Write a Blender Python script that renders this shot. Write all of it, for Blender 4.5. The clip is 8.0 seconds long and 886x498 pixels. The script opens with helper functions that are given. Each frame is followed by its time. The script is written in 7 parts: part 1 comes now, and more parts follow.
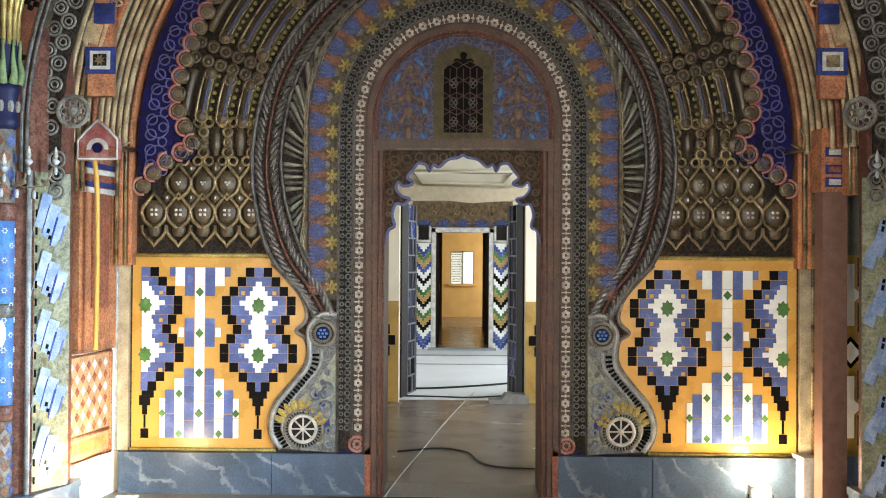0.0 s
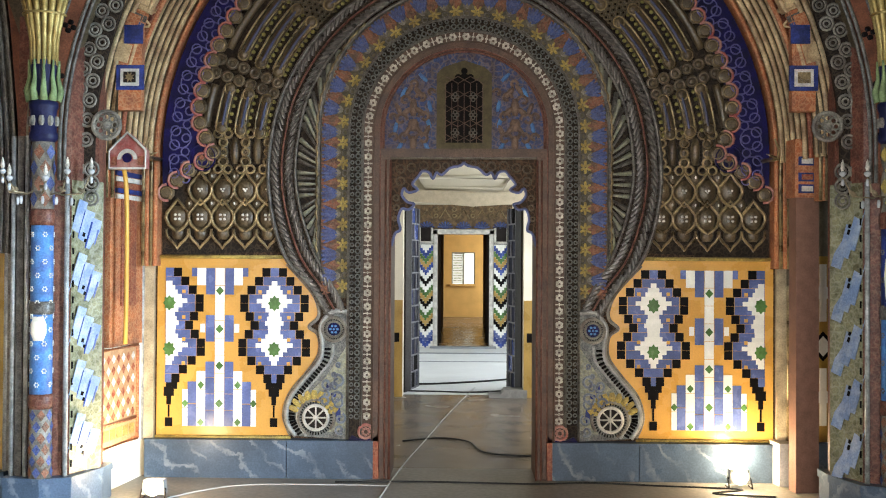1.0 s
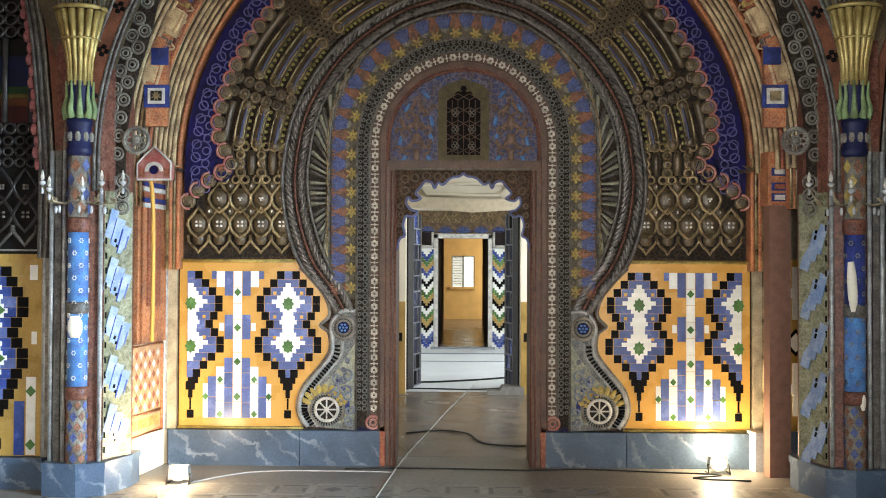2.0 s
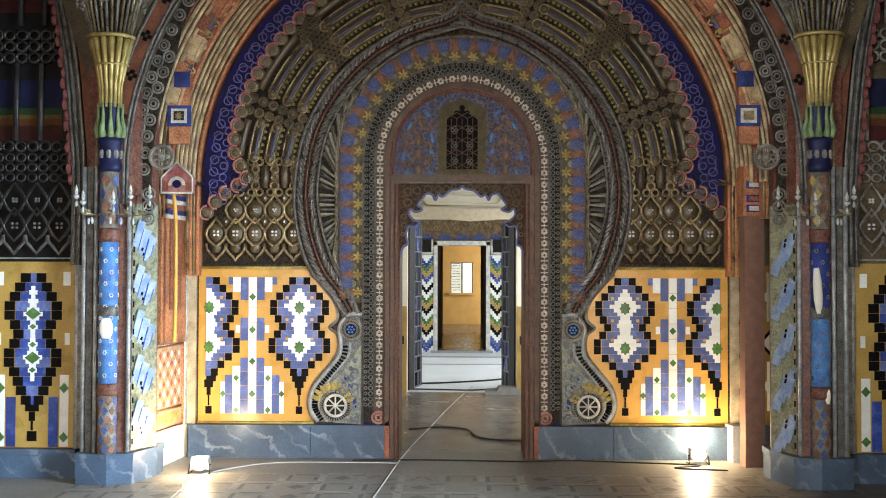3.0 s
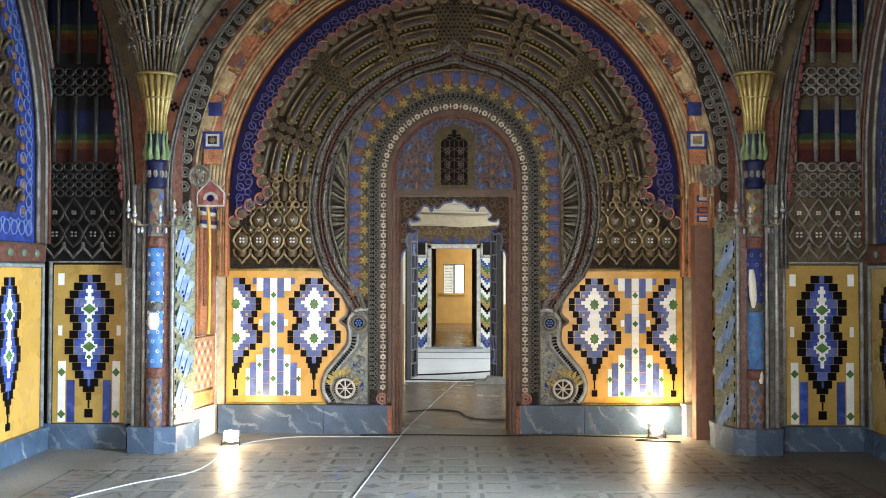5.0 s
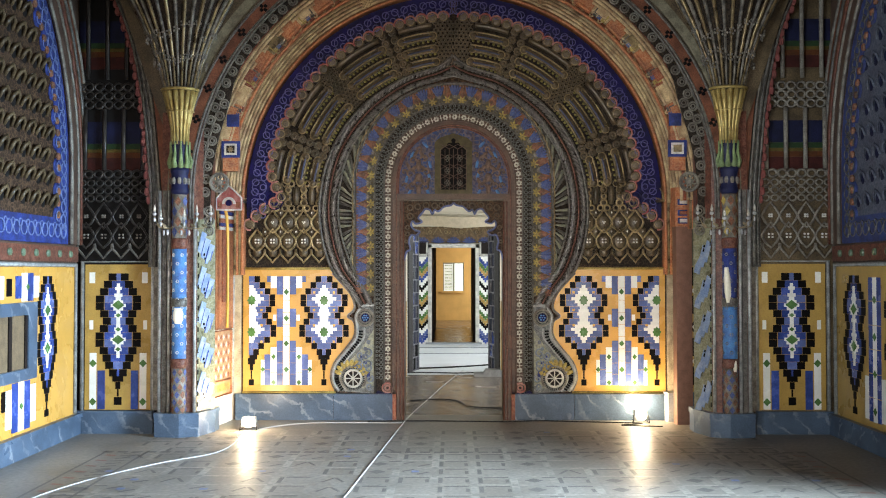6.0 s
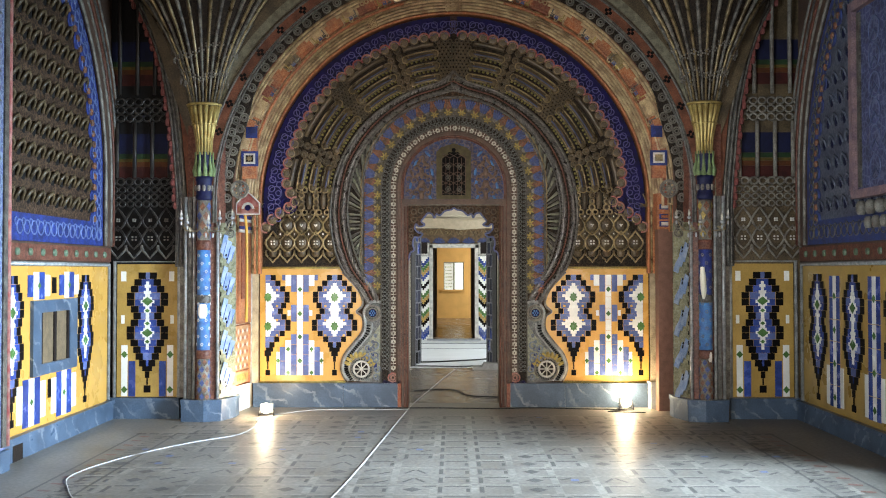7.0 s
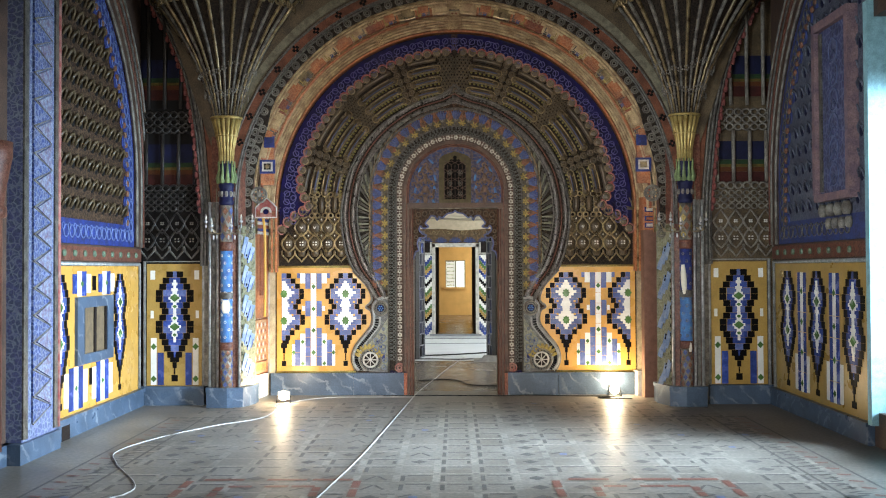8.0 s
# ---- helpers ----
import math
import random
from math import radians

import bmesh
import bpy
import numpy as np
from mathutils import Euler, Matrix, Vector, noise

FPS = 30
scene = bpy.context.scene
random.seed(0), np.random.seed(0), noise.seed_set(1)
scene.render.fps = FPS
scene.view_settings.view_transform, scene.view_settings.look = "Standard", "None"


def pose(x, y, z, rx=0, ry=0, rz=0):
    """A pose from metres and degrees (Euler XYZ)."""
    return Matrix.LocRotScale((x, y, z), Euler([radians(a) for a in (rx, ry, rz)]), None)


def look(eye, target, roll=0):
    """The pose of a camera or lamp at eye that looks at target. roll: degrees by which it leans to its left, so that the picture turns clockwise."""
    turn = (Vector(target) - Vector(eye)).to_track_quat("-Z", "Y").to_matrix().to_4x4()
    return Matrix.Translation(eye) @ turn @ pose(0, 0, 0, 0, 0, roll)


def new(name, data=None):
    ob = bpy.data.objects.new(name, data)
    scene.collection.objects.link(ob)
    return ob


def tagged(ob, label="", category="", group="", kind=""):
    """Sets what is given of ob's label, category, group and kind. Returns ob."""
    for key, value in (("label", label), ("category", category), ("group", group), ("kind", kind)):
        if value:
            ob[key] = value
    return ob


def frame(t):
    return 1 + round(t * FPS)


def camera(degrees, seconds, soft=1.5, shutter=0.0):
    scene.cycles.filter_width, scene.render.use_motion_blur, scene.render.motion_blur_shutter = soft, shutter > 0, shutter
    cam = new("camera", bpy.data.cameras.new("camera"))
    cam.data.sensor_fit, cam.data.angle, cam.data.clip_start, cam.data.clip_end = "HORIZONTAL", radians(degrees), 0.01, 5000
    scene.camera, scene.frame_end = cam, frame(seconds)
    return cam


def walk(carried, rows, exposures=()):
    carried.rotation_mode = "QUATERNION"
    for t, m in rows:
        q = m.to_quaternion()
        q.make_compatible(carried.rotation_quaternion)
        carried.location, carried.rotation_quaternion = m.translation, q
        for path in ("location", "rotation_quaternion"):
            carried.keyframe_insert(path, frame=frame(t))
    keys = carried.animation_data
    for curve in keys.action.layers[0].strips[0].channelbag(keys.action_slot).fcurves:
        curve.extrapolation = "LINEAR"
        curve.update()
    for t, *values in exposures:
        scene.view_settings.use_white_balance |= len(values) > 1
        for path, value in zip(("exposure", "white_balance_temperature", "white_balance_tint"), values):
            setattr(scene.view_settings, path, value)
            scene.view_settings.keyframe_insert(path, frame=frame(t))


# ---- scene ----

# ---------------- camera and walk ----------------
cam = camera(50.0, 8.0, 1.05)
EYE = 1.57
# seconds, y, yaw, pitch, roll: a slow straight retreat from the doorway wall (y = 0), on the axis of the door
ROWS = [
    (0.0, -6.423, 1.169, 0.692, 0.350),
    (0.5, -6.671, 1.331, 0.845, 0.383),
    (1.0, -6.924, 1.230, 0.746, 0.303),
    (1.5, -7.199, 1.227, 0.809, 0.247),
    (3.0, -8.063, 1.135, 1.327, 0.144),
    (3.5, -8.375, 0.921, 1.465, 0.179),
    (4.0, -8.687, 0.671, 1.432, 0.121),
    (4.5, -9.020, 0.673, 1.436, 0.127),
    (6.0, -10.100, 0.639, 1.312, -0.048),
    (6.5, -10.528, 0.602, 1.288, -0.023),
    (7.0, -10.971, 0.653, 1.261, -0.061),
    (7.5, -11.435, 0.743, 1.199, -0.179),
    (8.0, -11.882, 0.750, 1.159, -0.250),
]
walk(cam, [(t, pose(0, y, EYE, 90 + pitch, -roll, yaw)) for t, y, yaw, pitch, roll in ROWS], [(0.0, 0.0), (8.0, 0.0)])

# ---------------- world and large lights ----------------
world = bpy.data.worlds.new("sky")
scene.world = world
world.use_nodes = True
sky = world.node_tree.nodes.new("ShaderNodeTexSky")
sky.sky_type = "NISHITA"
sky.sun_disc = False
sky.sun_elevation, sky.sun_rotation = radians(40), radians(60)
back = world.node_tree.nodes["Background"]
back.inputs[1].default_value = 0.12
world.node_tree.links.new(sky.outputs[0], back.inputs[0])


def area(name, eye, target, w, h, power, color, spread=180):
    d = bpy.data.lights.new(name, "AREA")
    d.shape, d.size, d.size_y, d.energy, d.color = "RECTANGLE", w, h, power, color
    d.spread = radians(spread)
    ob = new(name, d)
    ob.matrix_world = look(eye, target)
    return ob


DAY = (0.86, 0.93, 1.0)
# daylight in the hall's right window and, unseen, beside the rooms beyond the door
area("daylight_hall_right", (4.1, -4.7, 1.9), (-3.4, -2.4, 0.1), 2.1, 2.6, 400, (0.60, 0.80, 1.0), 66)
# added fill: narrow beams from made-up openings on the left and behind
area("fill_hall_left", (-4.05, -10.6, 1.9), (3.7, -1.2, 2.7), 2.6, 3.0, 66, (0.78, 0.89, 1.0), 44)
area("fill_hall_back_left", (-2.05, -16.2, 2.2), (0.1, 0, 1.2), 1.6, 3.2, 48, (1.0, 0.93, 0.83), 36)
area("fill_hall_back_right", (2.05, -16.2, 2.2), (-1.0, 0, 1.2), 1.6, 3.2, 44, (1.0, 0.93, 0.83), 36)
area("daylight_middle_room", (3.4, 7.2, 1.7), (0, 7.4, 0.2), 2.8, 2.4, 225, (0.8, 0.9, 1.0))
area("daylight_middle_room_left", (-3.4, 7.2, 1.7), (0, 7.4, 0.8), 2.8, 2.4, 80, (0.8, 0.9, 1.0))
# added fill from side openings that are out of sight
area("fill_far_room", (2.3, 18.1, 1.6), (0, 19.0, 1.0), 2.0, 2.0, 120, (1.0, 0.93, 0.8))
area("fill_vestibule", (2.6, 2.6, 1.6), (0, 4.0, 1.0), 1.5, 1.9, 130, DAY)


# ---------------- materials ----------------
def mat(name, color, rough=0.6, metal=0.0, vary=0.25, scale=14.0, bump=0.15, other=None, grain=90.0, spec=0.2, per=0.0, orn=0.0, line=(0.4, 0.36, 0.3), orn_scale=26.0):
    """A worn surface: two colours mixed by broad stains, fine grain, and relief; per: how far pieces differ from one another."""
    m = bpy.data.materials.new(name)
    m.use_nodes = True
    nt = m.node_tree
    n, l = nt.nodes, nt.links
    bs = n["Principled BSDF"]
    co = n.new("ShaderNodeTexCoord")
    a = n.new("ShaderNodeTexNoise")
    a.inputs["Scale"].default_value, a.inputs["Detail"].default_value = scale, 5
    b = n.new("ShaderNodeTexNoise")
    b.inputs["Scale"].default_value, b.inputs["Detail"].default_value = grain, 3
    geo = n.new("ShaderNodeNewGeometry")
    l.new(geo.outputs["Position"], a.inputs["Vector"])
    l.new(geo.outputs["Position"], b.inputs["Vector"])
    ramp = n.new("ShaderNodeValToRGB")
    c2 = other or tuple(c * (1 - vary) for c in color)
    ramp.color_ramp.elements[0].position, ramp.color_ramp.elements[1].position = 0.36, 0.62
    ramp.color_ramp.elements[0].color = (*c2, 1)
    ramp.color_ramp.elements[1].color = (*color, 1)
    l.new(a.outputs["Fac"], ramp.inputs["Fac"])
    mix = n.new("ShaderNodeMix")
    mix.data_type, mix.blend_type = "RGBA", "MULTIPLY"
    gr = n.new("ShaderNodeMapRange")
    gr.inputs["From Min"].default_value, gr.inputs["From Max"].default_value = 0.3, 0.7
    gr.inputs["To Min"].default_value, gr.inputs["To Max"].default_value = 1 - vary, 1.0
    l.new(b.outputs["Fac"], gr.inputs["Value"])
    mix.inputs["Factor"].default_value = 0.9
    l.new(ramp.outputs["Color"], mix.inputs["A"])
    l.new(gr.outputs["Result"], mix.inputs["B"])
    out = mix.outputs["Result"]
    relief = b.outputs["Fac"]
    if orn:
        # fine curling painted ornament: warped cells, with pale worn lines between them
        warp = n.new("ShaderNodeMix")
        warp.data_type, warp.blend_type = "RGBA", "LINEAR_LIGHT"
        warp.inputs["Factor"].default_value = 0.035
        cn = n.new("ShaderNodeTexNoise")
        cn.inputs["Scale"].default_value = orn_scale * 0.7
        l.new(geo.outputs["Position"], cn.inputs["Vector"])
        l.new(geo.outputs["Position"], warp.inputs["A"])
        l.new(cn.outputs["Color"], warp.inputs["B"])
        vo = n.new("ShaderNodeTexVoronoi")
        vo.feature = "DISTANCE_TO_EDGE"
        vo.inputs["Scale"].default_value = orn_scale
        l.new(warp.outputs["Result"], vo.inputs["Vector"])
        er = n.new("ShaderNodeMapRange")
        er.inputs["From Min"].default_value, er.inputs["From Max"].default_value = 0.03, 0.14
        er.inputs["To Min"].default_value, er.inputs["To Max"].default_value = orn, 0.0
        l.new(vo.outputs["Distance"], er.inputs["Value"])
        wear = n.new("ShaderNodeMath")
        wear.operation = "MULTIPLY"
        l.new(er.outputs["Result"], wear.inputs[0])
        l.new(a.outputs["Fac"], wear.inputs[1])
        om = n.new("ShaderNodeMix")
        om.data_type = "RGBA"
        l.new(wear.outputs["Value"], om.inputs["Factor"])
        l.new(out, om.inputs["A"])
        om.inputs["B"].default_value = (*line, 1)
        out = om.outputs["Result"]
    if per:
        info = n.new("ShaderNodeObjectInfo")
        pr = n.new("ShaderNodeMapRange")
        pr.inputs["To Min"].default_value, pr.inputs["To Max"].default_value = 1 - per, 1.0
        l.new(info.outputs["Random"], pr.inputs["Value"])
        mx = n.new("ShaderNodeMix")
        mx.data_type, mx.blend_type = "RGBA", "MULTIPLY"
        mx.inputs["Factor"].default_value = 1.0
        l.new(out, mx.inputs["A"])
        l.new(pr.outputs["Result"], mx.inputs["B"])
        out = mx.outputs["Result"]
    l.new(out, bs.inputs["Base Color"])
    bs.inputs["Metallic"].default_value = metal
    bs.inputs["Specular IOR Level"].default_value = spec
    rr = n.new("ShaderNodeMapRange")
    rr.inputs["To Min"].default_value, rr.inputs["To Max"].default_value = max(0.05, rough - 0.12), min(1, rough + 0.12)
    l.new(a.outputs["Fac"], rr.inputs["Value"])
    l.new(rr.outputs["Result"], bs.inputs["Roughness"])
    if bump:
        bp = n.new("ShaderNodeBump")
        bp.inputs["Strength"].default_value, bp.inputs["Distance"].default_value = bump, 0.01
        l.new(b.outputs["Fac"], bp.inputs["Height"])
        l.new(bp.outputs["Normal"], bs.inputs["Normal"])
    return m


def marble(name, color, vein):
    m = mat(name, color, 0.32, vary=0.3, scale=3.6, bump=0.03, other=tuple(c * 1.5 for c in color))
    nt = m.node_tree
    n, l = nt.nodes, nt.links
    geo = n.new("ShaderNodeNewGeometry")
    w = n.new("ShaderNodeTexWave")
    w.wave_type, w.bands_direction = "BANDS", "DIAGONAL"
    for key, value in (("Scale", 2.6), ("Distortion", 7.0), ("Detail", 6.0), ("Detail Scale", 1.6), ("Detail Roughness", 0.62)):
        w.inputs[key].default_value = value
    l.new(geo.outputs["Position"], w.inputs["Vector"])
    r = n.new("ShaderNodeMapRange")
    r.inputs["From Min"].default_value, r.inputs["From Max"].default_value = 0.86, 1.0
    r.inputs["To Max"].default_value = 0.32
    l.new(w.outputs["Fac"], r.inputs["Value"])
    gap = n.new("ShaderNodeTexNoise")
    gap.inputs["Scale"].default_value, gap.inputs["Detail"].default_value = 4.5, 4
    l.new(geo.outputs["Position"], gap.inputs["Vector"])
    cut = n.new("ShaderNodeMapRange")
    cut.inputs["From Min"].default_value, cut.inputs["From Max"].default_value = 0.40, 0.66
    l.new(gap.outputs["Fac"], cut.inputs["Value"])
    keep = n.new("ShaderNodeMath")
    keep.operation = "MULTIPLY"
    l.new(cut.outputs["Result"], keep.inputs[1])
    bs = n["Principled BSDF"]
    src = bs.inputs["Base Color"].links[0].from_socket
    mx = n.new("ShaderNodeMix")
    mx.data_type = "RGBA"
    l.new(r.outputs["Result"], keep.inputs[0])
    l.new(keep.outputs["Value"], mx.inputs["Factor"])
    l.new(src, mx.inputs["A"])
    mx.inputs["B"].default_value = (*vein, 1)
    l.new(mx.outputs["Result"], bs.inputs["Base Color"])
    return m


def glow(name, color, strength):
    m = bpy.data.materials.new(name)
    m.use_nodes = True
    bs = m.node_tree.nodes["Principled BSDF"]
    bs.inputs["Base Color"].default_value = (*color, 1)
    bs.inputs["Emission Color"].default_value = (*color, 1)
    bs.inputs["Emission Strength"].default_value = strength
    return m


STUCCO = mat("brown_stucco", (0.105, 0.072, 0.036), 0.38, vary=0.6, scale=5, other=(0.050, 0.034, 0.018), spec=0.4, orn=0.3, line=(0.30, 0.22, 0.12), orn_scale=42)
STUCCO_LIGHT = mat("worn_gilt_stucco", (0.36, 0.265, 0.13), 0.30, metal=0.4, vary=0.6, scale=9, other=(0.13, 0.09, 0.045), spec=0.4)
STUCCO_DARK = mat("dark_umber_ground", (0.016, 0.010, 0.007), 0.8, vary=0.4, orn=0.35, line=(0.14, 0.1, 0.06), orn_scale=26)
UMBER = mat("umber_paint", (0.036, 0.019, 0.011), 0.75, vary=0.4, orn=0.55, line=(0.22, 0.13, 0.07), orn_scale=24)
GREY_BAND = mat("grey_green_painted_stucco", (0.115, 0.105, 0.088), 0.42, vary=0.6, scale=16, other=(0.038, 0.030, 0.025), spec=0.35, orn=0.4, line=(0.26, 0.24, 0.2), orn_scale=34)
GREY_LIGHT = mat("worn_silver_stucco", (0.265, 0.24, 0.195), 0.4, vary=0.55, scale=12, other=(0.13, 0.11, 0.09))
BROWN = mat("brown_frame_paint", (0.110, 0.064, 0.045), 0.5, vary=0.5, scale=7, other=(0.065, 0.040, 0.03), orn=0.25, line=(0.20, 0.14, 0.10), orn_scale=40)
RED = mat("red_ochre_paint", (0.30, 0.075, 0.035), 0.6, vary=0.4, scale=8, other=(0.18, 0.055, 0.035), orn=0.7, line=(0.4, 0.22, 0.12), orn_scale=30)
ORANGE = mat("orange_red_paint", (0.46, 0.15, 0.06), 0.6, vary=0.4, scale=9, other=(0.28, 0.10, 0.05), orn=0.7, line=(0.55, 0.33, 0.17), orn_scale=30)
PINK = mat("worn_pink_paint", (0.40, 0.21, 0.17), 0.6, vary=0.4, scale=12, other=(0.33, 0.08, 0.07))
NAVY = mat("ultramarine_paint", (0.011, 0.008, 0.078), 0.6, vary=0.5, scale=10, other=(0.007, 0.006, 0.03), spec=0.12)
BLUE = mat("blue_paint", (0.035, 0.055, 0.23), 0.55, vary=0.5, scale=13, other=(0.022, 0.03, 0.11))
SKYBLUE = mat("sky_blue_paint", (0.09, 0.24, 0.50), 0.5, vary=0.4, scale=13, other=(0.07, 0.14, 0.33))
GOLD = mat("old_gold_paint", (0.50, 0.38, 0.14), 0.38, metal=0.35, vary=0.4, scale=12, other=(0.30, 0.20, 0.06))
YELLOW = mat("worn_yellow_paint", (0.52, 0.385, 0.10), 0.5, vary=0.5, scale=14, other=(0.28, 0.20, 0.06), orn=0.7, line=(0.10, 0.07, 0.03), orn_scale=60)
GREEN = mat("pale_green_paint", (0.24, 0.32, 0.14), 0.5, vary=0.4, scale=14)
OLIVE = mat("olive_tile", (0.25, 0.235, 0.13), 0.3, vary=0.45, scale=12, orn=0.6, line=(0.34, 0.33, 0.26), orn_scale=24.0)
WHITE = mat("old_white_paint", (0.66, 0.62, 0.55), 0.55, vary=0.35, scale=12)
CREAM = mat("cream_plaster", (0.78, 0.72, 0.58), 0.8, vary=0.12, scale=3)
COLUMN_RED = mat("dull_red_tile", (0.16, 0.055, 0.036), 0.45, vary=0.5, scale=18, orn=0.4, line=(0.30, 0.18, 0.12), orn_scale=30)
T_YELLOW = mat("yellow_glazed_tile", (0.58, 0.305, 0.062), 0.28, vary=0.14, scale=4, bump=0.04, spec=0.32, per=0.14)
T_BLACK = mat("black_glazed_tile", (0.005, 0.004, 0.004), 0.5, vary=0.3, bump=0.03, spec=0.06, per=0.3)
MATT_BLACK = mat("matt_black_hollow", (0.008, 0.007, 0.007), 0.9, vary=0.2, spec=0.05)
T_BLUE = mat("blue_glazed_tile", (0.120, 0.160, 0.37), 0.25, vary=0.25, scale=9, bump=0.04, spec=0.32, per=0.3)
T_WHITE = mat("white_glazed_tile", (0.76, 0.75, 0.69), 0.25, vary=0.1, scale=6, bump=0.03, spec=0.32, per=0.1)
T_GREEN = mat("green_glazed_tile", (0.10, 0.215, 0.06), 0.25, vary=0.3, scale=9, bump=0.04, spec=0.32, per=0.3)
T_DEEP = mat("deep_blue_glazed_tile", (0.045, 0.085, 0.34), 0.25, vary=0.35, scale=9, bump=0.04, spec=0.32, per=0.35)
T_OCHRE = mat("ochre_glazed_tile", (0.40, 0.25, 0.062), 0.3, vary=0.22, scale=5, bump=0.05, spec=0.32)
MARBLE = marble("blue_grey_marble", (0.050, 0.072, 0.105), (0.44, 0.46, 0.48))
T_PALE = mat("pale_blue_glazed_tile", (0.20, 0.28, 0.45), 0.22, vary=0.35, scale=11, bump=0.05, spec=0.4, per=0.2, other=(0.36, 0.42, 0.52))
MARBLE_PALE = marble("pale_marble", (0.50, 0.48, 0.44), (0.25, 0.25, 0.25))
METAL_GREY = mat("tarnished_silver_moulding", (0.40, 0.40, 0.38), 0.4, metal=0.3, vary=0.4, scale=16)
DARKWOOD = mat("dark_wood", (0.022, 0.016, 0.014), 0.5, vary=0.4, scale=9, spec=0.1)
GLASS_BLUE = mat("blue_leaded_pane", (0.005, 0.008, 0.035), 0.5, vary=0.4, scale=20, spec=0.06, per=0.5)
LEAD = mat("pale_lattice_bar", (0.19, 0.19, 0.21), 0.5, vary=0.3)
FLOOR_M = mat("worn_stone_floor", (0.275, 0.242, 0.205), 0.43, vary=0.35, scale=1.6, bump=0.05, grain=30, other=(0.185, 0.160, 0.132), spec=0.3)
INLAY = mat("grey_inlay", (0.165, 0.150, 0.135), 0.47, vary=0.3, scale=4)
INLAY_RED = mat("red_inlay", (0.27, 0.12, 0.09), 0.4, vary=0.3, scale=4)
FLOOR_BROWN = mat("dusty_brown_floor", (0.215, 0.175, 0.140), 0.24, vary=0.25, scale=2, bump=0.05)
FLOOR_WHITE = mat("pale_dusty_floor", (0.66, 0.67, 0.68), 0.5, vary=0.12, scale=1.5, bump=0.03)
CABLE_W = mat("white_cable_rubber", (0.42, 0.40, 0.38), 0.5, vary=0.1)
CABLE_B = mat("black_cable_rubber", (0.02, 0.02, 0.02), 0.5, vary=0.1)
HOSE = mat("yellow_hose", (0.58, 0.32, 0.06), 0.4, vary=0.1)
FADED = mat("faded_ochre_wall", (0.72, 0.47, 0.17), 0.75, vary=0.12, scale=3)
PLAIN = mat("plain_plaster", (0.30, 0.27, 0.23), 0.8, vary=0.2, scale=3)
CRYSTAL = mat("cloudy_glass", (0.42, 0.42, 0.41), 0.15, vary=0.2, spec=0.8)

LEAF_RED = mat("brick_red_leaf", (0.235, 0.078, 0.040), 0.6, vary=0.5, scale=22, other=(0.09, 0.045, 0.03), orn=0.7, line=(0.30, 0.22, 0.14), orn_scale=60)
LEAF_BLUE = mat("faded_blue_leaf", (0.045, 0.080, 0.25), 0.55, vary=0.5, scale=24, other=(0.045, 0.055, 0.15), orn=0.35, line=(0.36, 0.36, 0.38), orn_scale=60)
TYMP_BLUE = mat("deep_faded_blue", (0.035, 0.065, 0.18), 0.6, vary=0.6, scale=18, other=(0.05, 0.04, 0.07), orn=0.9, line=(0.19, 0.13, 0.09), orn_scale=22)
ARABESQUE = mat("brown_arabesque", (0.21, 0.135, 0.095), 0.5, vary=0.5, scale=20)
PALE_SCROLL = mat("pale_gilt_ground", (0.34, 0.33, 0.22), 0.5, vary=0.5, scale=22, other=(0.20, 0.20, 0.15), orn=0.4, line=(0.1, 0.12, 0.2), orn_scale=30)

ARCH_BROWN = mat("dark_red_brown_paint", (0.19, 0.066, 0.034), 0.6, vary=0.5, scale=9, orn=0.2, line=(0.18, 0.09, 0.05), orn_scale=30)
NECK_NAVY = mat("blackened_navy", (0.014, 0.016, 0.06), 0.5, vary=0.4)
RIB = mat("sooty_rib", (0.25, 0.225, 0.18), 0.5, vary=0.55, scale=14, other=(0.07, 0.06, 0.05))
HORSE = mat("sooty_leaf_stucco", (0.095, 0.080, 0.068), 0.3, vary=0.6, scale=16, other=(0.026, 0.021, 0.018), spec=0.45)
PALE_FLOWER = mat("yellowed_white_flower", (0.70, 0.64, 0.53), 0.55, vary=0.5, scale=25)
JAG = mat("worn_crimson_edge", (0.24, 0.07, 0.06), 0.6, vary=0.5, scale=15, other=(0.18, 0.06, 0.05))
SCROLL_TENDRIL = mat("blue_grey_tendril", (0.22, 0.245, 0.28), 0.4, vary=0.5, scale=20, other=(0.11, 0.12, 0.15))
SCROLL_GREY = mat("blue_grey_scroll", (0.135, 0.145, 0.14), 0.4, vary=0.5, scale=18, other=(0.07, 0.07, 0.07), orn=0.5, line=(0.36, 0.34, 0.29), orn_scale=40.0)
# brighter gilt for the vault, lamp light from below put into the colour
VAULT_GILT = mat("brightened_gilt_reed", (0.66, 0.48, 0.26), 0.4, vary=0.5, scale=9, other=(0.34, 0.21, 0.11))
# stripe colours dimmed, the shade of the deep bays put into them
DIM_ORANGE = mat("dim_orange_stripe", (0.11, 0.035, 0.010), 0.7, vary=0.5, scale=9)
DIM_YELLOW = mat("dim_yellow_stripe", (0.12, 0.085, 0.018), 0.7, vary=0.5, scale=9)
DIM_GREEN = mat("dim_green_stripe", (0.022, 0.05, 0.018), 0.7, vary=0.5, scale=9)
# near-black stucco: shade of the left bay and under the hoods as colour
SHADE_STUCCO = mat("shade_dark_stucco", (0.045, 0.038, 0.032), 0.4, vary=0.6, scale=12, other=(0.016, 0.013, 0.011), spec=0.35)
